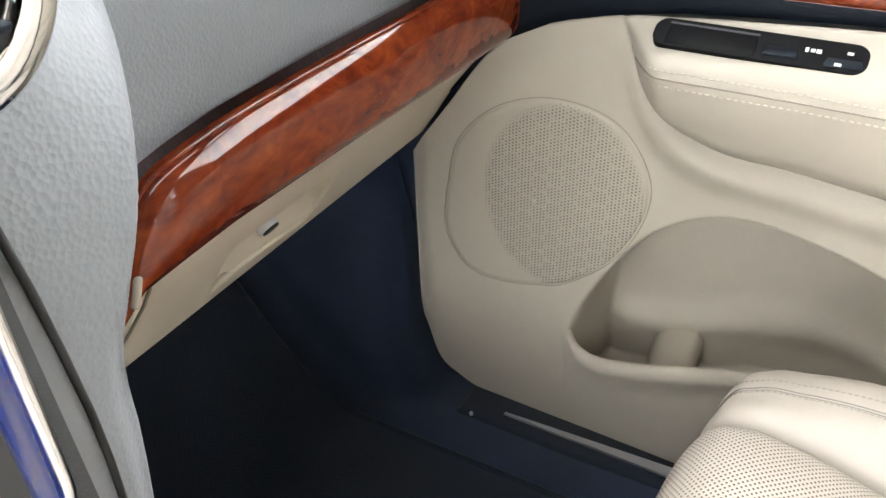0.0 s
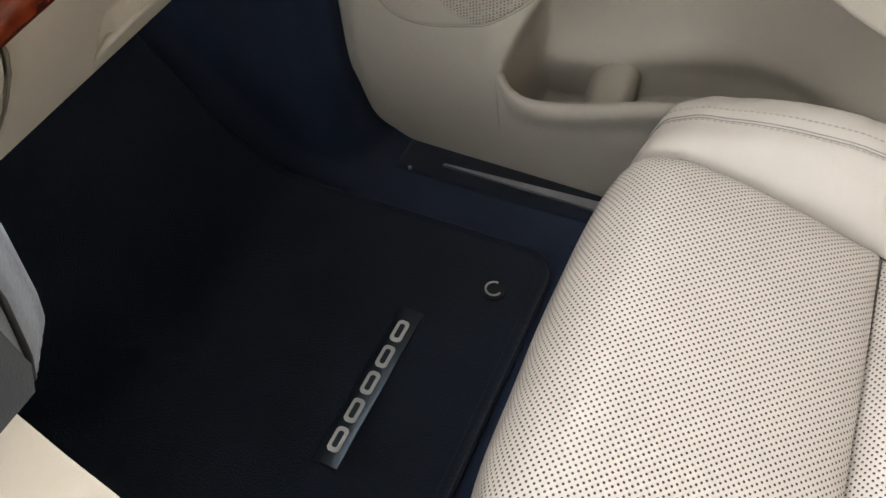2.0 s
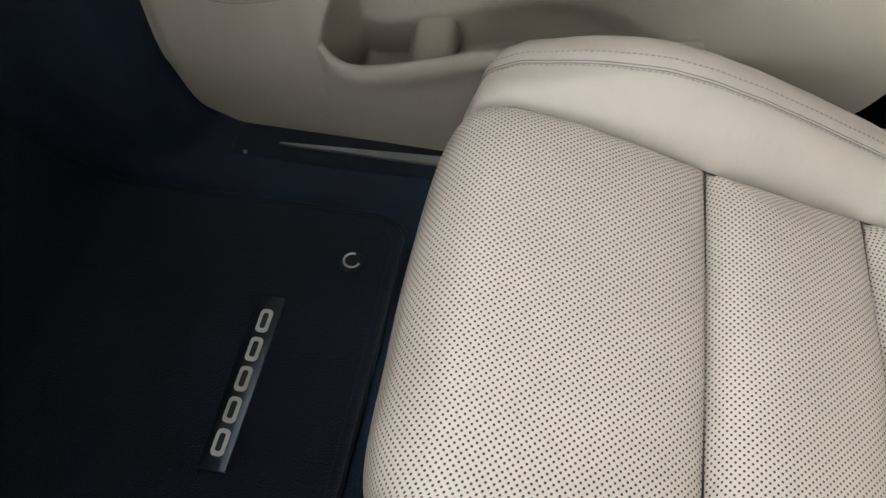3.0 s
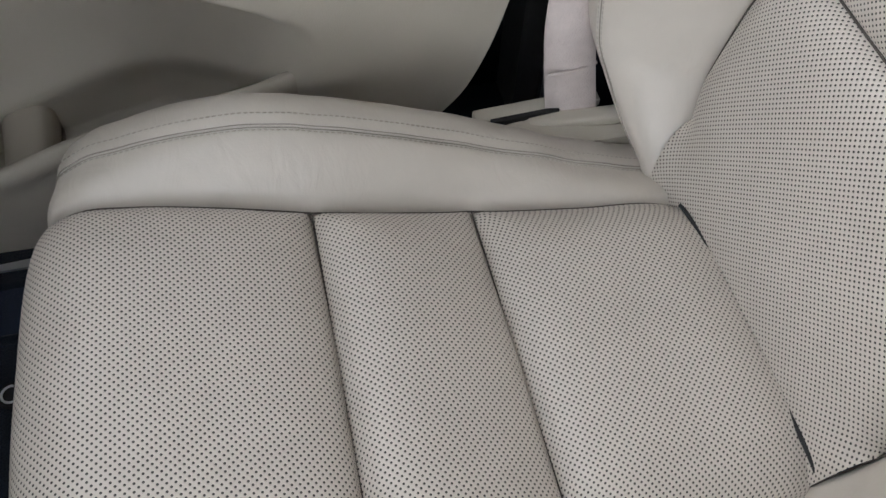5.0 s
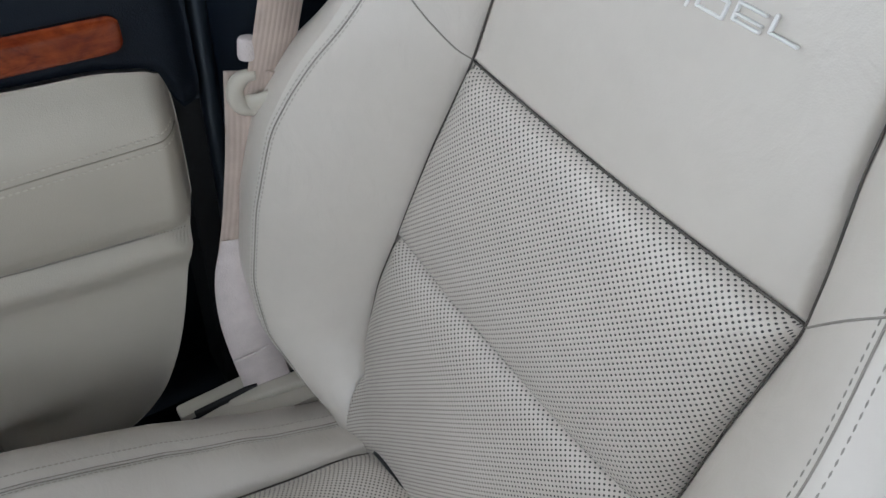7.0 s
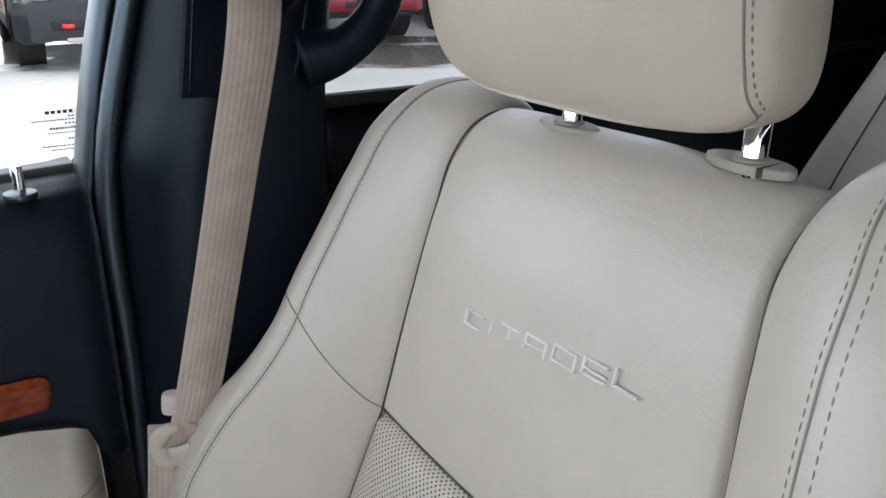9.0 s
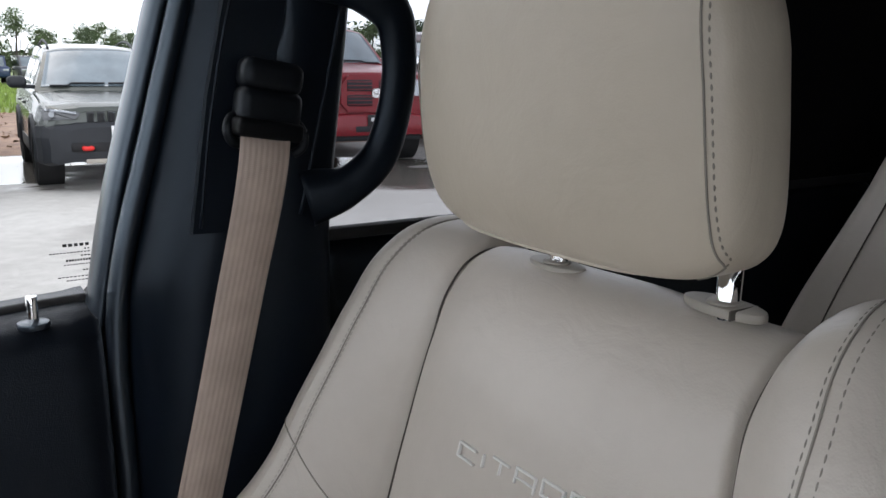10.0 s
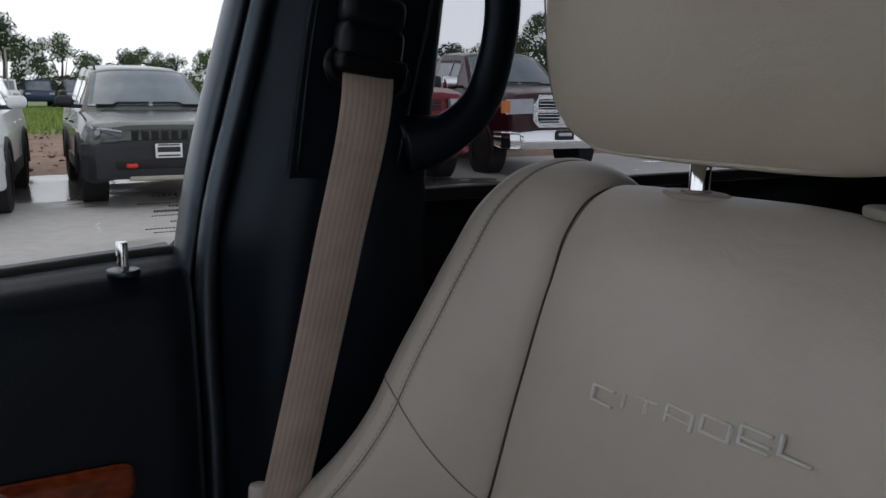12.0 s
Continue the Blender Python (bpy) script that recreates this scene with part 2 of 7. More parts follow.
M_guide_shell = plain("satin_black_guide_shell", (0.0030, 0.0038, 0.0052), 0.42, vary=0.12, spec=0.22, tint=(0.8, 0.9, 1.0))
M_pad_thread = plain("pale_pad_thread", (0.52, 0.48, 0.405), 0.7, vary=0.1)
M_charcoal = plain("charcoal_panel_plastic", (0.042, 0.047, 0.053), 0.45, grain=0.25, gscale=900, vary=0.08)
# near-black, low-gloss tone set so the rear of the cabin stays dark
M_black = plain("black_rear_trim", (0.005, 0.005, 0.006), 0.8, vary=0.2, spec=0.12)
M_rubber = plain("black_rubber", (0.010, 0.010, 0.011), 0.7, vary=0.2)
# one dark tone for seam thread and the shade of its groove
M_seam = plain("seam_thread_and_shade", (0.075, 0.066, 0.056), 0.8, vary=0.2)
# darker beige that puts the shade of narrow gaps into colour
M_groove = plain("beige_shadow_gap", (0.27, 0.245, 0.20), 0.8)
M_thread = plain("taupe_stitch_thread", (0.36, 0.33, 0.285), 0.7, vary=0.15)
M_welt = plain("taupe_welt_fold", (0.24, 0.22, 0.19), 0.8, vary=0.1)
M_emb = plain("silver_embroidery", (0.72, 0.71, 0.68), 0.45, grain=0.6, gscale=2500, vary=0.05)
M_chrome = plain("chrome", (0.86, 0.87, 0.88), 0.08, metal=1.0, vary=0.03)
M_silver = plain("brushed_scuff_metal", (0.66, 0.67, 0.70), 0.36, metal=1.0, vary=0.08)
M_burl = burl("burl_veneer")
M_carpet = carpet("midnight_carpet", (0.011, 0.020, 0.043))
M_mat = carpet("black_mat_pile", (0.007, 0.012, 0.022))
M_belt = webbing("taupe_belt_webbing", (0.41, 0.325, 0.272))
M_sleeve = plain("pale_mauve_belt_sleeve", (0.52, 0.455, 0.43), 0.7, grain=0.6, gscale=700, vary=0.08, vscale=60)
M_bezel = plain("grey_beige_bezel_plastic", (0.36, 0.335, 0.29), 0.5, vary=0.05)
# lining made dark to cut bounced light and reflections in the trim
M_lining = plain("dimmed_lining_cloth", (0.10, 0.098, 0.092), 0.9, grain=0.4, gscale=900)
M_glass = glass_mat("clear_window_glass", (0.99, 1.0, 0.995))
M_white_print = plain("printed_white", (0.75, 0.75, 0.75), 0.6)
M_black_print = plain("printed_black", (0.02, 0.02, 0.02), 0.6)
M_screen = plain("glossy_black_panel", (0.012, 0.022, 0.030), 0.14, coat=1.0)
# blue that the chrome would reflect, given as a colour of its own
M_blue_reflection = plain("blue_reflection_band", (0.006, 0.018, 0.13), 0.16, coat=1.0)


# ---- mesh helpers ----
def adopt(ob, parent):
    """Puts a mesh built in place under a thing or a part."""
    ob.parent = parent
    if parent.data is None:
        ob.matrix_parent_inverse = Matrix.Translation(-Vector(parent.location))
    return ob


def sstep(a, b, t):
    t = np.clip((np.asarray(t, float) - a) / (b - a), 0, 1)
    return t * t * (3 - 2 * t)


def curve_through(keys, count):
    """A smooth line through key points (Catmull-Rom by arc length)."""
    p = np.array(keys, float)
    d = np.r_[0, np.cumsum(np.maximum(np.linalg.norm(np.diff(p, axis=0), axis=1), 1e-6))]
    t = np.linspace(0, d[-1], count)
    m = np.gradient(p, d, axis=0)
    i = np.clip(np.searchsorted(d, t) - 1, 0, len(p) - 2)
    h = (d[i + 1] - d[i])[:, None]
    s = ((t - d[i])[:, None]) / h
    return ((2 * s**3 - 3 * s**2 + 1) * p[i] + (s**3 - 2 * s**2 + s) * h * m[i]
            + (-2 * s**3 + 3 * s**2) * p[i + 1] + (s**3 - s**2) * h * m[i + 1])


def smooth_table(keys):
    """A smooth function through (t, value) pairs."""
    k = np.array(keys, float)
    fine = np.linspace(k[0, 0], k[-1, 0], 400)
    v = np.interp(fine, k[:, 0], k[:, 1])
    w = max(3, int(400 * 0.022)) | 1
    kern = np.hanning(w + 2)[1:-1]
    pad = np.r_[np.full(w // 2, v[0]) , v, np.full(w // 2, v[-1])]
    sm = np.convolve(pad, kern / kern.sum(), "valid")
    return lambda t: np.interp(t, fine, sm)


def cubic_table(keys):
    """A function through (t, value) pairs with rounded turns."""
    k = np.array(keys, float)
    m = np.gradient(k[:, 1], k[:, 0])
    def at(t):
        t = np.clip(np.asarray(t, float), k[0, 0], k[-1, 0])
        i = np.clip(np.searchsorted(k[:, 0], t) - 1, 0, len(k) - 2)
        h = k[i + 1, 0] - k[i, 0]
        s = (t - k[i, 0]) / h
        return ((2 * s**3 - 3 * s**2 + 1) * k[i, 1] + (s**3 - 2 * s**2 + s) * h * m[i] + (-2 * s**3 + 3 * s**2) * k[i + 1, 1] + (s**3 - s**2) * h * m[i + 1])
    return at


def mesh_of(name, verts, faces, mat, parent=None, label="", smooth=True, uv=None):
    me = bpy.data.meshes.new(name)
    me.from_pydata([tuple(map(float, v)) for v in verts], [], [tuple(map(int, f)) for f in faces])
    if uv is not None:
        lay = me.uv_layers.new(name="UVMap")
        idx = np.empty(len(me.loops), int)
        me.loops.foreach_get("vertex_index", idx)
        lay.data.foreach_set("uv", np.asarray(uv, float)[idx].ravel())
    me.materials.append(mat)
    if smooth:
        me.polygons.foreach_set("use_smooth", [True] * len(me.polygons))
    me.update()
    ob = new(name, me)
    if parent is not None:
        adopt(ob, parent)
    if label:
        ob["label"] = label
    return ob


def grid_faces(nu, nv, closed_u=False, flip=False):
    """Quads of a lattice of nu x nv points, v running fastest."""
    out = []
    for i in range(nu if closed_u else nu - 1):
        j = (i + 1) % nu
        for k in range(nv - 1):
            f = (i * nv + k, j * nv + k, j * nv + k + 1, i * nv + k + 1)
            out.append(f[::-1] if flip else f)
    return out


def true_uv(pts):
    """Coordinates in metres along the surface of a lattice, from the middle of its rows."""
    du = np.cumsum(np.r_[np.zeros((1,) + pts.shape[1:2]), np.linalg.norm(np.diff(pts, axis=0), axis=2)], axis=0)
    dv = np.cumsum(np.c_[np.zeros((pts.shape[0], 1)), np.linalg.norm(np.diff(pts, axis=1), axis=2)], axis=1)
    return np.stack([du - du[pts.shape[0] // 2][None], dv + 1.0], -1)


def sheet(name, pts, mat, parent=None, label="", uv=None, flip=False, skirt=None):
    """A lattice of points (nu, nv, 3) as one mesh; skirt: a vector along which its rim is drawn back."""
    nu, nv, _ = pts.shape
    verts = pts.reshape(-1, 3)
    faces = grid_faces(nu, nv, flip=flip)
    uvs = None if uv is None else np.asarray(uv).reshape(-1, 2)
    if skirt is not None:
        rim = [i * nv for i in range(nu)] + [(nu - 1) * nv + k for k in range(1, nv)]
        rim += [i * nv + nv - 1 for i in range(nu - 2, -1, -1)] + list(range(nv - 2, 0, -1))
        start = len(verts)
        verts = np.r_[verts, verts[rim] + np.array(skirt)]
        if uvs is not None:
            uvs = np.r_[uvs, uvs[rim]]
        m = len(rim)
        for a in range(m):
            b = (a + 1) % m
            f = (rim[a], start + a, start + b, rim[b])
            faces.append(f if flip else f[::-1])
    return mesh_of(name, verts, faces, mat, parent, label, uv=uvs)


def tube(name, pts, radius, mat, parent=None, label="", segs=8, flat=None, caps=True):
    """A round cord along points; radius may be a list; flat: (normal vector, squash factor)."""
    p = np.array(pts, float)
    r = np.broadcast_to(np.asarray(radius, float), (len(p),))
    t = np.gradient(p, axis=0)
    t /= np.maximum(np.linalg.norm(t, axis=1, keepdims=True), 1e-9)
    ref = np.array([0.31, 0.2, 0.93]) if flat is None else np.array(flat[0], float)
    verts = []
    for i in range(len(p)):
        a = ref - t[i] * (ref @ t[i])
        if np.linalg.norm(a) < 1e-4:
            a = np.array([1.0, 0, 0]) - t[i] * t[i][0]
        a /= np.linalg.norm(a)
        b = np.cross(t[i], a)
        k = 1.0 if flat is None else flat[1]
        for s in range(segs):
            w = 2 * math.pi * s / segs
            verts.append(p[i] + r[i] * (k * math.cos(w) * a + math.sin(w) * b))
    faces = []
    for i in range(len(p) - 1):
        for s in range(segs):
            q = (s + 1) % segs
            faces.append((i * segs + s, i * segs + q, (i + 1) * segs + q, (i + 1) * segs + s))
    if caps:
        faces.append(tuple(range(segs - 1, -1, -1)))
        faces.append(tuple((len(p) - 1) * segs + s for s in range(segs)))
    return mesh_of(name, verts, faces, mat, parent, label)


def part(name, bm, mat, parent=None, label="", smooth=True):
    """Links a bmesh as one mesh object under a thing or a part."""
    me = bpy.data.meshes.new(name)
    bmesh.ops.recalc_face_normals(bm, faces=bm.faces[:])
    bm.to_mesh(me)
    bm.free()
    me.materials.append(mat)
    if smooth:
        me.polygons.foreach_set("use_smooth", [True] * len(me.polygons))
        me.set_sharp_from_angle(angle=radians(40))
    ob = new(name, me)
    if parent is not None:
        adopt(ob, parent)
    if label:
        ob["label"] = label
    return ob


def box(size, at=(0, 0, 0), bevel=0.0, segs=2, turn=(0, 0, 0), bm=None):
    """A bevelled block in a bmesh, added to bm if one is given."""
    b = bmesh.new()
    bmesh.ops.create_cube(b, size=1.0)
    bmesh.ops.scale(b, vec=size, verts=b.verts)
    if bevel:
        bmesh.ops.bevel(b, geom=b.edges[:], offset=bevel, segments=segs, profile=0.5, affect="EDGES")
    bmesh.ops.transform(b, matrix=pose(*at, *turn), verts=b.verts)
    if bm is None:
        return b
    tmp = bpy.data.meshes.new("tmp")
    b.to_mesh(tmp)
    b.free()
    bm.from_mesh(tmp)
    bpy.data.meshes.remove(tmp)
    return bm


def disc(r, depth, at=(0, 0, 0), turn=(0, 0, 0), segs=32, bevel=0.0, scale=(1, 1, 1), r2=None):
    b = bmesh.new()
    bmesh.ops.create_cone(b, cap_ends=True, segments=segs, radius1=r, radius2=r if r2 is None else r2, depth=depth)
    if bevel:
        rim = [e for e in b.edges if abs(e.verts[0].co.z - e.verts[1].co.z) < 1e-6]
        bmesh.ops.bevel(b, geom=rim, offset=bevel, segments=2, profile=0.5, affect="EDGES")
    bmesh.ops.scale(b, vec=scale, verts=b.verts)
    bmesh.ops.transform(b, matrix=pose(*at, *turn), verts=b.verts)
    return b


def prism(outline, lo, hi, axis="x", bevel=0.0):
    """A closed outline drawn out between lo and hi along an axis; the outline holds the other two coordinates in order."""
    b = bmesh.new()
    def at(p, v):
        return {"x": (v, p[0], p[1]), "y": (p[0], v, p[1]), "z": (p[0], p[1], v)}[axis]
    a = [b.verts.new(at(p, lo)) for p in outline]
    c = [b.verts.new(at(p, hi)) for p in outline]
    b.faces.new(a), b.faces.new(c[::-1])
    for i in range(len(a)):
        j = (i + 1) % len(a)
        b.faces.new((a[i], c[i], c[j], a[j]))
    if bevel:
        bmesh.ops.bevel(b, geom=[e for e in b.edges if e.calc_face_angle(0) > 0.5], offset=bevel, segments=2, profile=0.5, affect="EDGES")
    return b


def stitches(name, pts, normal_off, mat, parent, pitch=0.0048, length=0.0034, width=0.0006, up=None):
    """A run of single thread stitches along a line, as one part."""
    p = np.array(pts, float)
    d = np.r_[0, np.cumsum(np.linalg.norm(np.diff(p, axis=0), axis=1))]
    verts, faces = [], []
    off = np.array(normal_off, float)
    for s in np.arange(pitch, d[-1] - pitch, pitch):
        a = np.array([np.interp(s - length / 2, d, p[:, k]) for k in range(3)])
        c = np.array([np.interp(s + length / 2, d, p[:, k]) for k in range(3)])
        t = (c - a) / max(np.linalg.norm(c - a), 1e-9)
        n0 = off / np.linalg.norm(off)
        side = np.cross(t, n0)
        side /= max(np.linalg.norm(side), 1e-9)
        base = len(verts)
        mid = (a + c) / 2
        for q, w, hgt in ((a, 0.5, 0), (mid, 1.0, 1), (c, 0.5, 0)):
            verts += [q + side * width * w, q + n0 * width * (0.4 + hgt), q - side * width * w]
        for k in (0, 3):
            faces += [(base + k, base + k + 3, base + k + 4, base + k + 1), (base + k + 1, base + k + 4, base + k + 5, base + k + 2)]
    return mesh_of(name, verts, faces, mat, parent)


def thing(name, at=(0, 0, 0), label="", category="", group="", kind=""):
    ob = new(name)
    ob.empty_display_size = 0.05
    ob.location = at
    tagged(ob, label, category, group, kind)
    return ob


def rounded_rect(w, h, r, n=8, cx=0.0, cy=0.0):
    out = []
    for k, (sx, sy) in enumerate(((1, 1), (-1, 1), (-1, -1), (1, -1))):
        for i in range(n + 1):
            a = math.pi / 2 * (k + i / n)
            out.append((cx + sx * (w / 2 - r) + r * math.cos(a), cy + sy * (h / 2 - r) + r * math.sin(a)))
    return out


# ---- passenger seat ----
CX = 0.392


def frame_along(keys, count):
    """A profile in the plane of y and z with its outward normals and arc length."""
    p = curve_through(keys, count)
    t = np.gradient(p, axis=0)
    t /= np.linalg.norm(t, axis=1, keepdims=True)
    nrm = np.stack([-t[:, 1], t[:, 0]], 1)
    s = np.r_[0, np.cumsum(np.linalg.norm(np.diff(p, axis=0), axis=1))]
    return p, nrm, s


def lofted(profile, nrm, x, off):
    """Points from a profile row, the place across and the height over the profile (all (nu, nv))."""
    y = profile[:, 0][None] + nrm[:, 0][None] * off
    z = profile[:, 1][None] + nrm[:, 1][None] * off
    return np.stack([x, y, z], -1)


def gauss(d, w):
    return np.exp(-((np.asarray(d) / w) ** 2))


def cushion(seat):
    keys = [(-0.062, 0.205), (-0.052, 0.232), (-0.040, 0.253), (-0.018, 0.266), (0.06, 0.2695), (0.141, 0.277), (0.20, 0.292), (0.264, 0.3115), (0.33, 0.332), (0.385, 0.3445),
            (0.415, 0.3465), (0.434, 0.338), (0.4445, 0.314), (0.446, 0.265), (0.438, 0.20), (0.426, 0.14)]
    p, nrm, s = frame_along(keys, 170)
    nrm = -nrm if nrm[0, 1] < 0 else nrm
    top = np.argmax(p[:, 0] > 0.444)
    s_at = lambda y: float(np.interp(y, p[:top, 0], s[:top]))
    hw = np.interp(p[:, 0], [-0.08, -0.03, 0.06, 0.141, 0.264, 0.43], [0.107, 0.109, 0.122, 0.131, 0.1295, 0.137])
    hw[top:] = hw[top]
    cuts = [s[0], s_at(0.141), s_at(0.264), s[-1]]
    body = part("cushion_core", box((0.40, 0.46, 0.10), (CX, 0.19, 0.19), 0.03), M_leather)
    adopt(body, seat)
    root = new("seat_cushion", mesh_core_plate())
    adopt(root, seat)
    names = ("rear_insert", "middle_insert", "front_insert")
    for a, b, nm in zip(cuts[:-1], cuts[1:], names):
        sv = np.linspace(a, b, 40 if nm != "front_insert" else 70)
        pp = np.stack([np.interp(sv, s, p[:, k]) for k in (0, 1)], 1)
        nn = np.stack([np.interp(sv, s, nrm[:, k]) for k in (0, 1)], 1)
        h = np.interp(sv, s, hw)
        u = np.linspace(-1, 1, 49)
        x = CX + np.where(u[:, None] > 0, u[:, None] * h[None], u[:, None] * (h[None] + 0.026))
        v = (sv - a) / (b - a)
        side = (1 - np.abs(u))[:, None] * (h[None] + 0.013)
        front_open = 1.0 if nm != "front_insert" else 0.0
        d0 = (sv - a)[None] if nm != "rear_insert" else np.full((1, len(sv)), 1.0)
        d1 = (b - sv)[None] if front_open else np.full((1, len(sv)), 1.0)
        edge = np.minimum(np.minimum(d0, d1), side)
        off = 0.0135 * (1 - np.exp(-edge / 0.015)) - 0.006 * gauss(edge, 0.0035) + 0.004 * (1 - u[:, None] ** 2)
        if nm != "front_insert":
            off = off + 0.0065 * (np.sin(math.pi * v ** 1.6) * sstep(0.0, 0.05, side.min(axis=1)[:, None]))
        wob = np.array([[0.0012 * noise.noise(Vector((xx * 14, ss * 14, 3.0))) for ss in sv] for xx in x[:, 0]])
        pts = lofted(pp, nn, x, off + wob)
        uv = true_uv(pts)
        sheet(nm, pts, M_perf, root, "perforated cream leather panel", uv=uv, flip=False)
    # seams across and along
    def seam_line(nm, sv, uu, lift):
        pp = np.stack([np.interp(sv, s, p[:, k]) for k in (0, 1)], 1)
        nn = np.stack([np.interp(sv, s, nrm[:, k]) for k in (0, 1)], 1)
        h = np.interp(sv, s, hw)
        pts = np.stack([CX + uu * np.where(np.asarray(uu) > 0, h, h + 0.026), pp[:, 0] + nn[:, 0] * lift, pp[:, 1] + nn[:, 1] * lift], 1)
        tube(nm, pts, 0.0008, M_seam, root, "dark stitched seam", segs=6)
        return pts
    for y in (0.141, 0.264):
        uu = np.linspace(-1, 1, 40)
        seam_line("cross_seam", np.full(40, s_at(y)), uu, -0.0025)
    D = smooth_table([(0, -0.030), (s_at(-0.03), -0.021), (s_at(0.0), -0.0075), (s_at(0.045), 0.005), (s_at(0.075), 0.0155), (s_at(0.105), 0.021), (s_at(0.154), 0.031), (s_at(0.20), 0.038), (s_at(0.245), 0.042), (s_at(0.28), 0.042),
                      (s_at(0.312), 0.037), (s_at(0.352), 0.024), (s_at(0.393), 0.008), (s_at(0.424), -0.001), (s_at(0.44), -0.001), (s_at(0.44) + 0.05, 0.002), (s[-1], 0.002)])
    for sg, nm in ((1, "outer_bolster"), (-1, "inner_bolster")):
        sv = s
        # behind the crease the bolster runs on level into the backrest
        flat = sstep(s_at(0.02), s_at(-0.03), s)
        pb = np.stack([p[:, 0] - 0.06 * flat ** 2, p[:, 1] * (1 - flat) + 0.2665 * flat], 1)
        nb = np.stack([nrm[:, 0] * (1 - flat), nrm[:, 1] * (1 - flat) + flat], 1)
        xs = CX + sg * (hw + (0.026 if sg < 0 else 0.0))
        dx = 0.044
        w = np.linspace(0, 1, 26)[:, None]
        x = xs[None] + sg * dx * w
        d = D(sv)[None]
        off = d * np.sin(w * math.pi / 2) ** 1.1 + 0.007 * np.sin(math.pi * w) * (1 - w) - 0.0055 * gauss(w * dx, 0.0035) - 0.0008 * gauss((1 - w) * dx, 0.003)
        pts = lofted(pb, nb, x, off)
        pan = sheet(nm, pts, M_leather, root, flip=sg < 0)
        seam_line("insert_seam", sv[2:-4], sg * 1.0, -0.0022)
        a = np.linspace(0, 1, 30)[:, None]
        phi = np.minimum(a / 0.55, 1) * math.pi / 2
        xo = xs[None] + sg * (dx + 0.058 * np.sin(phi)) - sg * 0.012 * np.clip((a - 0.55) / 0.45, 0, 1)
        oo = d - 0.05 * (1 - np.cos(phi)) - 0.17 * np.clip((a - 0.55) / 0.45, 0, 1) + 0.007 * np.sin(math.pi * np.minimum(a / 0.55, 1)) * (sv < s_at(0.42))[None] * sstep(s_at(0.42), s_at(0.32), sv)[None] * sstep(s_at(0.04), s_at(0.14), sv)[None] - 0.0008 * gauss(a * 0.1, 0.003)
        sp = lofted(pb, nb, xo + 0 * d, oo)
        sheet("side_panel", sp, M_leather, pan, flip=sg < 0)
        for dq, row in ((-0.0016, "welt_seam"), (0.0016, "welt_seam")):
            pt = lofted(pb, nb, xs[None] + sg * (dx + dq), d - 0.0006)[0]
            tube(row, pt[4:-6], 0.0006, M_welt, pan, segs=5)
        inner_row = pts[23] * 0.6 + pts[22] * 0.4
        outer_row = sp[1] * 0.1 + sp[2] * 0.9
        stitches("inner_stitching", inner_row[4:-10] + np.array([0, 0, 0.0003]), (0, 0, 1), M_thread, pan, pitch=0.0044, width=0.0008)
        stitches("outer_stitching", outer_row[4:-10] + np.array([0, 0, 0.0003]), (0, 0, 1), M_thread, pan, pitch=0.0044, width=0.0008)
    return root


def mesh_core_plate():
    """The hidden pan under the cushion's cover."""
    b = box((0.42, 0.44, 0.02), (CX, 0.19, 0.135), 0.006)
    me = bpy.data.meshes.new("pan")
    b.to_mesh(me)
    b.free()
    me.materials.append(M_dark)
    return me


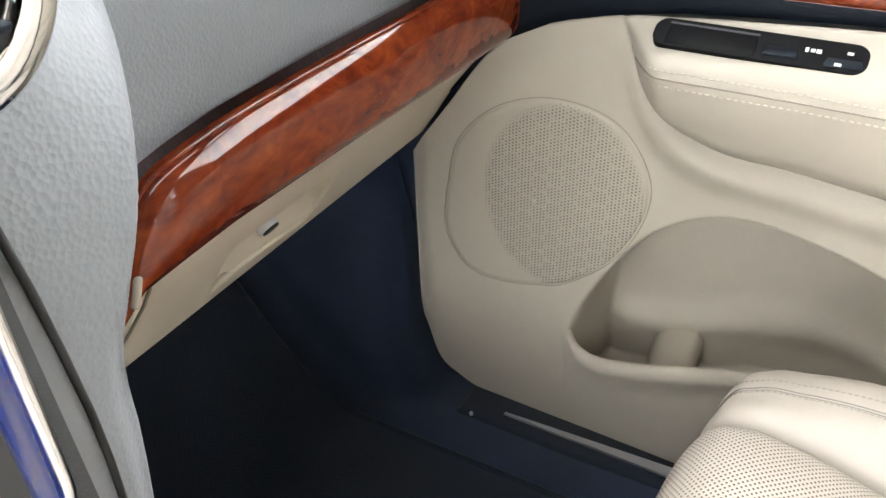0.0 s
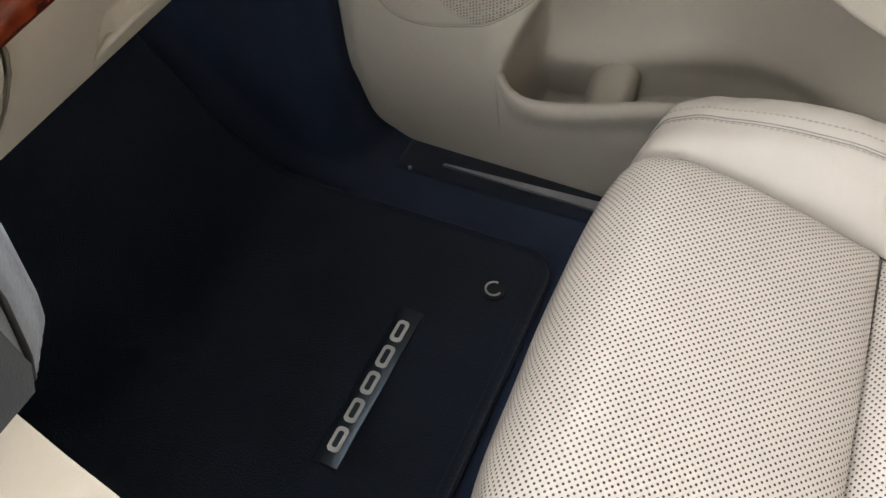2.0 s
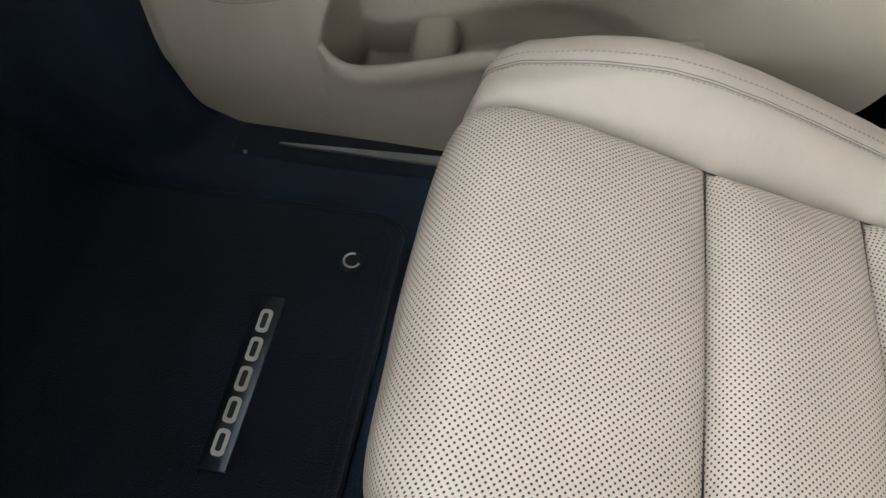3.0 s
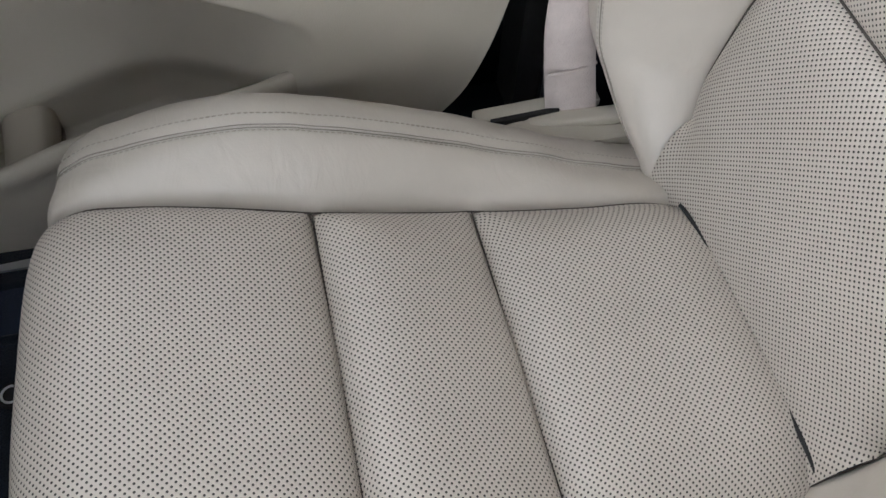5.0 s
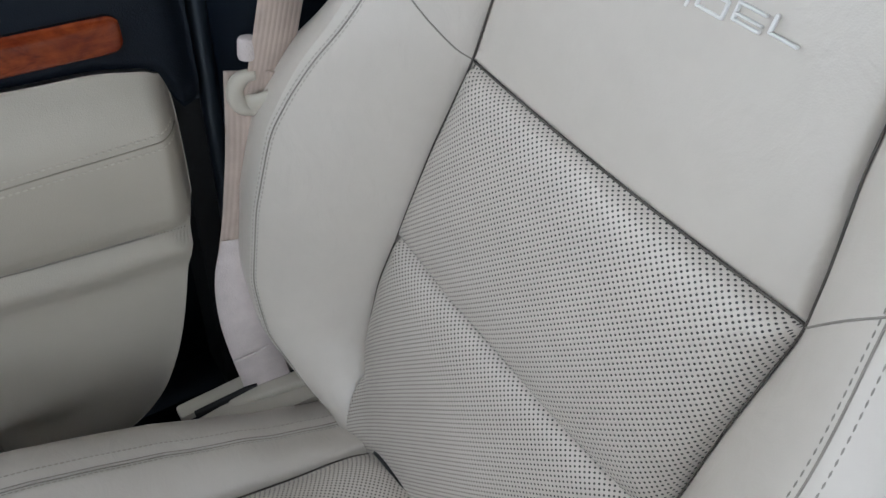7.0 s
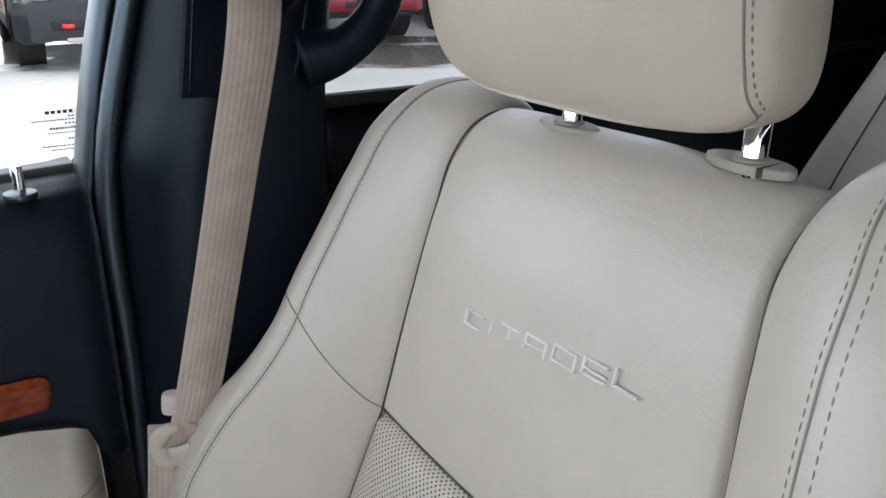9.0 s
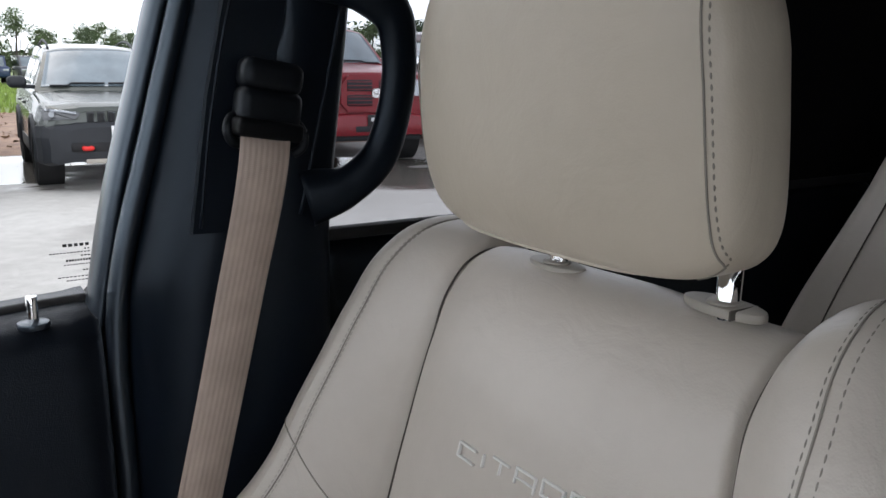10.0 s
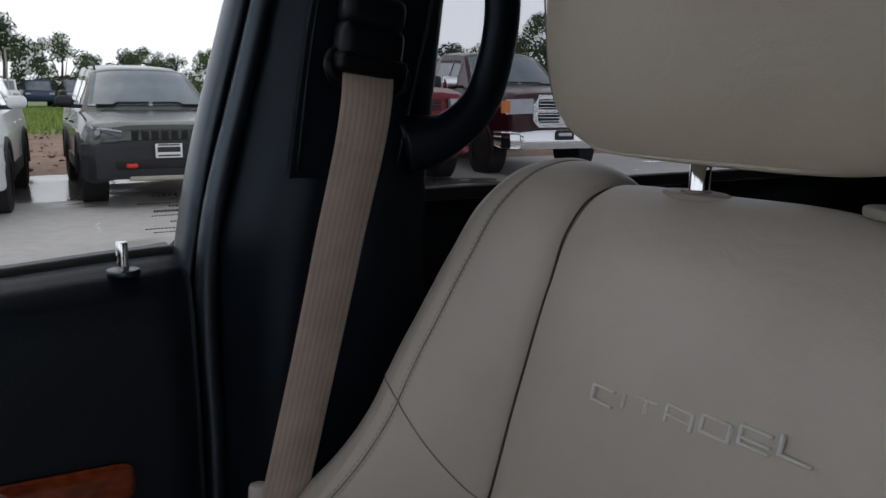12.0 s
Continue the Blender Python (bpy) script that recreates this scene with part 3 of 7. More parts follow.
def backrest(seat):
    keys = [(-0.075, 0.205), (-0.058, 0.222), (-0.045, 0.243), (-0.042, 0.266), (-0.053, 0.34), (-0.081, 0.46), (-0.103, 0.545), (-0.124, 0.622), (-0.146, 0.71),
            (-0.162, 0.768), (-0.175, 0.803), (-0.192, 0.822), (-0.214, 0.829), (-0.240, 0.821), (-0.262, 0.795), (-0.275, 0.75), (-0.26, 0.55), (-0.20, 0.28)]
    p, nrm, s = frame_along(keys, 260)
    if nrm[20, 0] < 0:
        nrm = -nrm
    crown = int(np.argmax(p[:, 1]))
    s_at = lambda z: float(np.interp(z, p[:crown, 1], s[:crown]))
    s_end = s[crown] + 0.09
    far = smooth_table([(0, 0.138), (s_at(0.262), 0.141), (s_at(0.285), 0.147), (s_at(0.34), 0.170), (s_at(0.41), 0.172), (s_at(0.46), 0.164), (s_at(0.55), 0.152), (s_at(0.622), 0.138),
                        (s_at(0.68), 0.135), (s_at(0.775), 0.128), (s[-1], 0.126)])
    near = smooth_table([(0, 0.128), (s_at(0.39), 0.134), (s_at(0.46), 0.138), (s_at(0.55), 0.140), (s_at(0.62), 0.145), (s_at(0.655), 0.139), (s_at(0.70), 0.129), (s_at(0.80), 0.116), (s[-1], 0.114)])
    root = part("seat_backrest", box((0.34, 0.06, 0.44), (CX, -0.19, 0.52), 0.02, turn=(15, 0, 0)), M_leather)
    adopt(root, seat)
    cuts = [(s[0], s_at(0.462), "lower_back_insert", M_perf), (s_at(0.462), s_at(0.622), "middle_back_insert", M_perf), (s_at(0.622), s_end, "upper_back_panel", M_leather)]
    for a, b, nm, mat in cuts:
        sv = np.linspace(a, b, 60) if nm != "upper_back_panel" else np.r_[np.linspace(a, b - 0.055, 150), b - 0.055 * np.cos(np.linspace(0.03, math.pi / 2, 40))]
        pp = np.stack([np.interp(sv, s, p[:, k]) for k in (0, 1)], 1)
        nn = np.stack([np.interp(sv, s, nrm[:, k]) for k in (0, 1)], 1)
        u = np.linspace(-1, 1, 57 if mat is M_perf else 171)[:, None]
        hf, hn = far(sv), near(sv)
        x = CX + np.where(u > 0, u * hf[None], u * hn[None])
        side = (1 - np.abs(u)) * np.where(u > 0, hf[None], hn[None])
        d0 = (sv - a)[None] if nm != "lower_back_insert" else np.full((1, len(sv)), 1.0)
        d1 = (b - sv)[None] if mat is M_perf else np.full((1, len(sv)), 1.0)
        foot = sstep(s_at(0.316), s_at(0.262), sv)[None]
        edge = np.minimum(np.minimum(d0, d1), side + 0.1 * foot)
        puff = 0.013 if mat is M_perf else 0.008 - 0.006 * sstep(s_at(0.76), s_at(0.82), sv)[None]
        soft = 0.018 if mat is M_perf else 0.024
        off = puff * (1 - np.exp(-edge / soft)) - 0.006 * gauss(edge, 0.0035) + (0.006 * (1 - u ** 2 * (1 - foot)) + 0.007 * np.abs(u) ** 5 * foot) * (1 - 0.8 * sstep(s_at(0.76), s_at(0.822), sv)[None])
        wob = np.array([[0.0014 * noise.noise(Vector((xx * 12, ss * 12, 8.0))) for ss in sv] for xx in x[:, 0]])
        if mat is M_leather:
            zz = pp[:, 1][None]
            al, ac = -0.414 * (x - 0.256) + 0.91 * (zz - 0.664), 0.91 * (x - 0.256) + 0.414 * (zz - 0.664)
            off = off + 0.0007 * gauss(al, 0.026) * gauss(ac, 0.010) * np.sin(ac / 0.00062 + 14 * al + 1.5 * np.sin(al * 160))
        pts = lofted(pp, nn, x, off + wob)
        uv = true_uv(pts)
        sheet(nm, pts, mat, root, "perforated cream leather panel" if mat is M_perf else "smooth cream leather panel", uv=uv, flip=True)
    def surf(sv, hx, lift):
        pp = np.stack([np.interp(sv, s, p[:, k]) for k in (0, 1)], 1)
        nn = np.stack([np.interp(sv, s, nrm[:, k]) for k in (0, 1)], 1)
        return np.stack([CX + hx, pp[:, 0] + nn[:, 0] * lift, pp[:, 1] + nn[:, 1] * lift], 1)
    for z in (0.462, 0.622):
        sv = np.full(40, s_at(z))
        hx = np.linspace(-near(sv[0]), far(sv[0]), 40)
        tube("cross_seam", surf(sv, hx, -0.0042 + 0.006 * (1 - np.linspace(-1, 1, 40) ** 2)), 0.0009, M_seam, root, "dark stitched seam", segs=6)
    D = smooth_table([(0, 0.020), (s_at(0.262), 0.026), (s_at(0.295), 0.050), (s_at(0.33), 0.074), (s_at(0.39), 0.092), (s_at(0.46), 0.099), (s_at(0.53), 0.097), (s_at(0.59), 0.080),
                      (s_at(0.66), 0.055), (s_at(0.74), 0.034), (s_at(0.80), 0.020), (s[crown], 0.014), (s[-1], 0.0)])
    st = smooth_table([(0, 0.162), (s_at(0.262), 0.166), (s_at(0.285), 0.181), (s_at(0.31), 0.195), (s_at(0.34), 0.204), (s_at(0.39), 0.208), (s_at(0.53), 0.209), (s_at(0.59), 0.205), (s_at(0.66), 0.195), (s_at(0.74), 0.186),
                       (s_at(0.80), 0.178), (s[crown], 0.160), (s[crown] + 0.08, 0.15), (s[-1], 0.17)])
    st_far = lambda q: st(q) + 0.013 * sstep(s_at(0.60), s_at(0.70), q) + 0.017 * sstep(s_at(0.27), s_at(0.38), q) * sstep(s_at(0.68), s_at(0.55), q)
    st_near = lambda q: st(q) - 0.011 * sstep(s_at(0.60), s_at(0.72), q)
    for sg, nm, hwf, st_of in ((1, "outer_back_bolster", far, st_far), (-1, "inner_back_bolster", near, st_near)):
        sv = np.r_[s[s < s_end - 0.06], s_end - 0.06 * np.cos(np.linspace(0, math.pi / 2, 40)), s[s > s_end + 0.002]]
        pp = np.stack([np.interp(sv, s, p[:, k]) for k in (0, 1)], 1)
        nn = np.stack([np.interp(sv, s, nrm[:, k]) for k in (0, 1)], 1)
        h0 = hwf(sv)
        h1 = st_of(sv)
        w = np.linspace(0, 1, 34)[:, None]
        wr = 31.4 - 3.4 * sstep(s_at(0.50), s_at(0.68), sv) if sg > 0 else 33 + 0 * sv
        d = (D(sv) + (0.0 if sg > 0 else 0.016) * sstep(s_at(0.68), s_at(0.80), sv))[None]
        x = CX + sg * (h0[None] * (1 - w) + h1[None] * w)
        wide = (h1 - h0)[None]
        foot = sstep(s_at(0.316), s_at(0.262), sv)[None]
        off = d * (0.45 * w + 0.55 * np.sin(w * math.pi / 2)) + 0.006 * np.sin(math.pi * w) * (1 - w) - 0.0055 * gauss(w * wide, 0.0035) * (1 - foot) + 0.025 * (1 - w) ** 1.5 * foot - 0.0008 * gauss((wr[None] / 33 - w) * wide, 0.003)
        pts = lofted(pp, nn, x, off)
        pan = sheet(nm, pts, M_leather, root, flip=sg > 0)
        front = sv < s_end - 0.001
        seam = surf(sv[front], sg * h0[front], -0.002 + 0.026 * foot[0][front])
        tube("insert_seam", seam[3:], 0.0008, M_seam, pan, segs=6)
        a = np.linspace(0, 1, 34)[:, None]
        phi = np.minimum(a / 0.5, 1) * math.pi / 2
        tuck = np.clip((a - 0.5) / 0.5, 0, 1)
        reach = 0.040 + (0.013 * sstep(s_at(0.30), s_at(0.37), sv) * sstep(s_at(0.61), s_at(0.51), sv) + 0.020 * sstep(s_at(0.28), s_at(0.36), sv) * sstep(s_at(0.66), s_at(0.54), sv) if sg > 0 else 0 * sv)
        xo = CX + sg * (h1[None] + reach[None] * np.sin(phi) - 0.02 * tuck)
        depth = np.where(sv < s[crown], 0.16, 0.02)
        oo = d - 0.045 * (1 - np.cos(phi)) - depth[None] * tuck - 0.0008 * gauss(a * 0.09, 0.003)
        sp = lofted(pp, nn, xo + 0 * d, oo)
        sheet("side_panel", sp, M_leather, pan, flip=sg > 0)
        lim = int(np.sum(sv < s[crown] + 0.03))
        def row_at(r):
            r = np.clip(r, 0, 33)
            i = np.minimum(r.astype(int), 32)
            j = np.arange(len(sv))
            return (pts[i, j] * (1 - (r - i))[:, None] + pts[i + 1, j] * (r - i)[:, None])[4:lim]
        tube("welt_seam", row_at(wr) + np.array([0, 0.0002, 0.0002]), 0.0006, M_welt, pan, segs=5)
        th_mat = M_thread if sg > 0 else M_welt
        stitches("inner_stitching", row_at(wr - (1 if sg > 0 else 1.9)), (0, 1, 0.3), th_mat, pan, pitch=0.0044 if sg > 0 else 0.0052, width=0.0007 if sg > 0 else 0.0005)
        outer_row = row_at(wr + 1) if sg > 0 else (sp[1] * 0.4 + sp[2] * 0.6)[4:lim]
        stitches("outer_stitching", outer_row, (0, 1, 0.3), th_mat, pan, pitch=0.0044 if sg > 0 else 0.0052, width=0.0007 if sg > 0 else 0.0005)
        # the slanting seam across the bolster
        def on(sheet_pts, row, q):
            r0 = int(min(32, math.floor(row)))
            f = row - r0
            ln = sheet_pts[r0] * (1 - f) + sheet_pts[r0 + 1] * f
            return np.array([np.interp(q, sv, ln[:, a]) for a in range(3)])
        line = np.array([on(pts, 33 * k, s_at(0.622 + 0.055 * k + 0.004 * math.sin(math.pi * k))) for k in np.linspace(0, 1, 30)])
        line2 = np.array([on(sp, 20 * k, s_at(0.677 + 0.012 * k)) for k in np.linspace(0.03, 1, 12)])
        line = np.r_[line, line2[1:]]
        tube("bolster_seam", line + np.array([0, 0.0003, 0]), 0.0006, M_welt, pan, segs=5)
    # dark cord laid along the crease above the cushion in place of its shade
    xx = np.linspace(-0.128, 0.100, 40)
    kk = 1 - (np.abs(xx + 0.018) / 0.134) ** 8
    tube("crease_shade_cord", np.stack([CX + xx, -0.0222 + 0 * kk, 0.2655 + 0.0180 * kk], 1), 0.0018, M_rubber, root, "dark cord standing in for shade in the crease", segs=8)
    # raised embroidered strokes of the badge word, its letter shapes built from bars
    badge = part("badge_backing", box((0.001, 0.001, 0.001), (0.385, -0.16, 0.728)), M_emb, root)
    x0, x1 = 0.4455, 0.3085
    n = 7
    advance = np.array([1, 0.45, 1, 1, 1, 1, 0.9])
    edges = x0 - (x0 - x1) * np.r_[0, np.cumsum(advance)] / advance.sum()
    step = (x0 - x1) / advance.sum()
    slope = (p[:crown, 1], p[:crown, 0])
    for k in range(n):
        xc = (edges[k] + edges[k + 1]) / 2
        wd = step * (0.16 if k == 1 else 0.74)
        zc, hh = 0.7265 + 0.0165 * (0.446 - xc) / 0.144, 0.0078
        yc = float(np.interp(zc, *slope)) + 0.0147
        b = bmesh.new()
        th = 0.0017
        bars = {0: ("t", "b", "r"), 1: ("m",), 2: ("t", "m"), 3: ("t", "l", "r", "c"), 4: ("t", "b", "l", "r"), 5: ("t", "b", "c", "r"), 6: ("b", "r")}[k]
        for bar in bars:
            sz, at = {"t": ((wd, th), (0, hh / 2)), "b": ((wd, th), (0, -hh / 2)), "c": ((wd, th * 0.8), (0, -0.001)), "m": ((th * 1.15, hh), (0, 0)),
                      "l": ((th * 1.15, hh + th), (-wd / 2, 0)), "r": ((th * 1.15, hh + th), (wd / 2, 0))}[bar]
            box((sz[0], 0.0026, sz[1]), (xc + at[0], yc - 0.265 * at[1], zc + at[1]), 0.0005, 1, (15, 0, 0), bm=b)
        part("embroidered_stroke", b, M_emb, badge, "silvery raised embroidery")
    return root


def headrest(seat):
    c, a, b, h, e1, e2 = np.array([0.4055, -0.184, 0.9430]), 0.1215, 0.041, 0.0905, 0.46, 0.46
    nu, nv = 96, 60
    th = np.linspace(0, 2 * math.pi, nu, endpoint=False)
    ph = np.linspace(-math.pi / 2, math.pi / 2, nv)
    f = lambda w, e: np.sign(w) * np.abs(w) ** e
    z = f(np.sin(ph), e1)[None] * h
    taper = 1.0 - 0.015 * (z / h)
    x = f(np.cos(th), e2)[:, None] * f(np.cos(ph), e1)[None] * a * taper
    def shoulder(zz, far):
        """How much the upper half draws in to its rounder top."""
        zn = np.clip(np.asarray(zz, float) / h, 0, 0.9995)
        q = 1.65 if far else 2.7
        return (1 - zn ** q) ** (1 / q) / (1 - zn ** (2 / e1)) ** (e1 / 2)
    def heel(zz):
        """The lower corner beside the console is squarer."""
        zn = np.clip(-np.asarray(zz, float) / h, 0, 0.9995)
        return (1 - zn ** 5.6) ** (1 / 5.6) / (1 - zn ** (2 / e1)) ** (e1 / 2)
    x = x * np.where(x > 0, shoulder(z, True), shoulder(z, False) * heel(z))
    y = f(np.sin(th), e2)[:, None] * f(np.cos(ph), e1)[None] * b
    x = x * np.where(y < 0, 1 - 0.22 * (y / b) ** 2, 1.0)
    y = y + np.where(y > 0, 0.010 * (1 - (x / a) ** 2), 0) + 0.10 * z
    pts = np.stack([x + c[0], y + c[1], z + c[2] + 0 * x], -1)
    hr = mesh_of("headrest", pts.reshape(-1, 3), grid_faces(nu, nv, closed_u=True), M_headrest, None, "plain cream leather head restraint")
    adopt(hr, seat)
    def face_y(xx, zz):
        q = max(0.0, 1 - abs(zz / h) ** (2 / e1)) ** (e1 / e2)
        q = max(0.0, q - abs(xx / (a * (1 - 0.015 * zz / h))) ** (2 / e2))
        yy = b * q ** (e2 / 2)
        return yy + 0.010 * (1 - (xx / a) ** 2) + 0.10 * zz
    seam_x = smooth_table([(0.855, 0.1105), (0.870, 0.1125), (0.886, 0.1128), (0.909, 0.1122), (0.944, 0.1110), (0.990, 0.1080), (1.010, 0.1020)])
    for sg in (-1, 1):
        lines = []
        for out in (0.0, 0.0024):
            row = []
            for zz in np.linspace(0.74 * h, -0.95 * h, 70):
                xx = float(seam_x(c[2] + zz)) + out
                k = float(shoulder(zz, sg > 0)) if zz > 0 else 1.0 if sg > 0 else float(heel(zz))
                q = (1 - abs(zz / h) ** (2 / e1)) ** (e1 / e2)
                lim = a * (1 - 0.015 * zz / h) * k
                xx = min(xx, lim * q ** (e2 / 2) * 0.992)
                xn = xx / lim
                yf = b * max(0.0, q - xn ** (2 / e2)) ** (e2 / 2)
                row.append((c[0] + sg * (xx + 0.0002), c[1] + yf + 0.010 * (1 - min(1, xx / a) ** 2) + 0.10 * zz + 0.0002, c[2] + zz))
            lines.append(row)
        tube("side_seam", lines[0], 0.0006, M_welt, hr, segs=5)
        stitches("side_stitching", lines[1], (sg, 0.6, 0), M_welt, hr, pitch=0.0046, length=0.0026)
    low = []
    for xx in np.linspace(-0.104, 0.104, 60):
        zz = -h * (1 - abs(xx / a) ** 6) ** 0.2 * 0.965
        low.append((c[0] + xx, c[1] + face_y(xx, zz) + 0.0005, c[2] + zz))
    tube("lower_piping", low, 0.0013, M_headrest, hr, segs=6)
    for xx, zb in ((0.4475, 0.8300), (0.3210, 0.8355)):
        pst = tube("headrest_post", [(xx, -0.2105, 0.80), (xx, -0.2125, 0.83), (xx, -0.214, 0.885)], 0.0062, M_chrome, hr, "polished chrome post", segs=20)
        rb = disc(0.0245, 0.0050, (xx, -0.2105, zb), (-3, 0, 0), 32, 0.0016, (1.0, 0.40, 1))
        part("guide_bezel", rb, M_bezel, hr, "grey-beige plastic guide")
        part("release_collar", disc(0.0088, 0.002, (xx, -0.2105, zb + 0.0030), (0, 0, 0), 24, 0.0015), M_bezel, hr)
    part("release_slot", box((0.0012, 0.022, 0.005), (0.3085, -0.2095, 0.8358), 0.0004), M_seam, hr)
    return hr


seat = thing("passenger_seat", (CX, 0.15, 0.07), "cream leather front passenger seat with perforated inserts and contrast stitching", "car seat")
cushion(seat)
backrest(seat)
headrest(seat)
adopt(part("seat_frame", box((0.40, 0.40, 0.06), (CX, 0.18, 0.105), 0.01), M_dark), seat)
valance = part("side_valance", prism([(-0.12, 0.10), (0.36, 0.12), (0.33, 0.19), (0.16, 0.236), (0.07, 0.25), (-0.03, 0.246), (-0.12, 0.25)], 0.596, 0.630, "x", 0.006), M_vinyl, None,
               "beige plastic seat side shield")
adopt(valance, seat)
part("trim_cap", box((0.017, 0.118, 0.010), (0.6450, 0.048, 0.2475), 0.003, turn=(-3, 0, 0)), M_vinyl, valance)
part("cap_slot", box((0.005, 0.064, 0.006), (0.6345, 0.062, 0.2505), 0.001, turn=(-3, 0, 0)), M_rubber, valance)
part("cap_rail", box((0.017, 0.100, 0.012), (0.6235, 0.012, 0.2490), 0.004, 3, turn=(-6, 0, -9)), M_vinyl, valance)


# ---- front door ----
def lookup(keys):
    k = np.array(keys, float)
    return lambda t: np.interp(t, k[:, 0], k[:, 1])


door_low = cubic_table([(0.040, 0.45), (0.048, 0.405), (0.066, 0.320), (0.098, 0.232), (0.12, 0.203), (0.15, 0.180), (0.20, 0.150), (0.30, 0.108), (0.40, 0.086), (0.487, 0.071), (0.56, 0.067), (0.615, 0.065),
                         (0.70, 0.066), (0.764, 0.082), (0.795, 0.115), (0.812, 0.17)])
door_top = cubic_table([(0.030, 0.545), (0.036, 0.562), (0.048, 0.575), (0.07, 0.583), (0.137, 0.590), (0.30, 0.592), (0.468, 0.585), (0.573, 0.575), (0.644, 0.559), (0.694, 0.539), (0.72, 0.515), (0.76, 0.46), (0.812, 0.39)])
pad_low = cubic_table([(0.03, 0.421), (0.186, 0.434), (0.241, 0.440), (0.372, 0.461), (0.443, 0.469), (0.5105, 0.477), (0.5515, 0.499), (0.575, 0.529), (0.586, 0.555), (0.62, 0.60)])
pocket_top = cubic_table([(0.230, 0.310), (0.242, 0.328), (0.269, 0.343), (0.294, 0.356), (0.322, 0.369), (0.354, 0.385), (0.41, 0.402), (0.465, 0.410), (0.502, 0.403), (0.549, 0.370), (0.593, 0.302), (0.612, 0.256), (0.619, 0.234)])
pocket_low = cubic_table([(0.235, 0.284), (0.30, 0.276), (0.354, 0.266), (0.41, 0.257), (0.465, 0.244), (0.502, 0.231), (0.549, 0.216), (0.585, 0.209), (0.600, 0.210), (0.611, 0.217), (0.619, 0.234)])
crease_z = lookup([(0.05, 0.20), (0.40, 0.166), (0.556, 0.164), (0.654, 0.171), (0.754, 0.181), (0.81, 0.19)])


pad_bulge = cubic_table([(-0.2, 0.0), (0.0, 0.0), (0.035, 0.014), (0.12, 0.031), (0.3, 0.045), (0.5, 0.053), (0.66, 0.056), (0.78, 0.051), (0.90, 0.032), (1.0, 0.010), (1.2, 0.006)])


def door_x(y, z, pocket=True):
    """How far across the inner face of the door stands."""
    x = np.full(np.broadcast(y, z).shape, 0.702)
    tp = (z - pad_low(y)) / np.maximum(door_top(y) - pad_low(y), 0.012)
    prof = pad_bulge(tp)
    x = x - prof * sstep(0.60, 0.545, y) * (tp > 0) * (0.62 + 0.38 * sstep(0.12, 0.42, y)) * (0.25 + 0.75 * sstep(0.030, 0.062, y))
    # shoulder under the pad
    x = x - 0.012 * gauss(z - (pad_low(y) - 0.02), 0.02) * sstep(0.62, 0.52, y)
    if pocket:
        zt, zl = pocket_top(y), pocket_low(y) - 0.097
        inside = sstep(0.0, 0.016, zt - z) * sstep(-0.002, 0.022, z - zl) * sstep(0.622, 0.602, y) * sstep(0.228, 0.40, y)
        x = x + 0.094 * inside
    # rolled lip of the pocket
    x = x - 0.012 * gauss(z - (pocket_low(y) - 0.012), 0.022) * sstep(0.64, 0.58, y) * sstep(0.10, 0.30, y)
    x = x - 0.006 * gauss(y - 0.632, 0.018) * gauss(z - 0.25, 0.06)
    # the foot of the panel tucks under, the front edge rolls away
    x = x + 0.22 * 0.010 * np.logaddexp(0, (crease_z(y) - z) / 0.010) * (1 - 0.4 * sstep(0.6, 0.3, y))
    x = x + 0.012 * sstep(0.780, 0.812, y) ** 2 + 0.016 * sstep(0.055, 0.030, y) ** 2
    return x


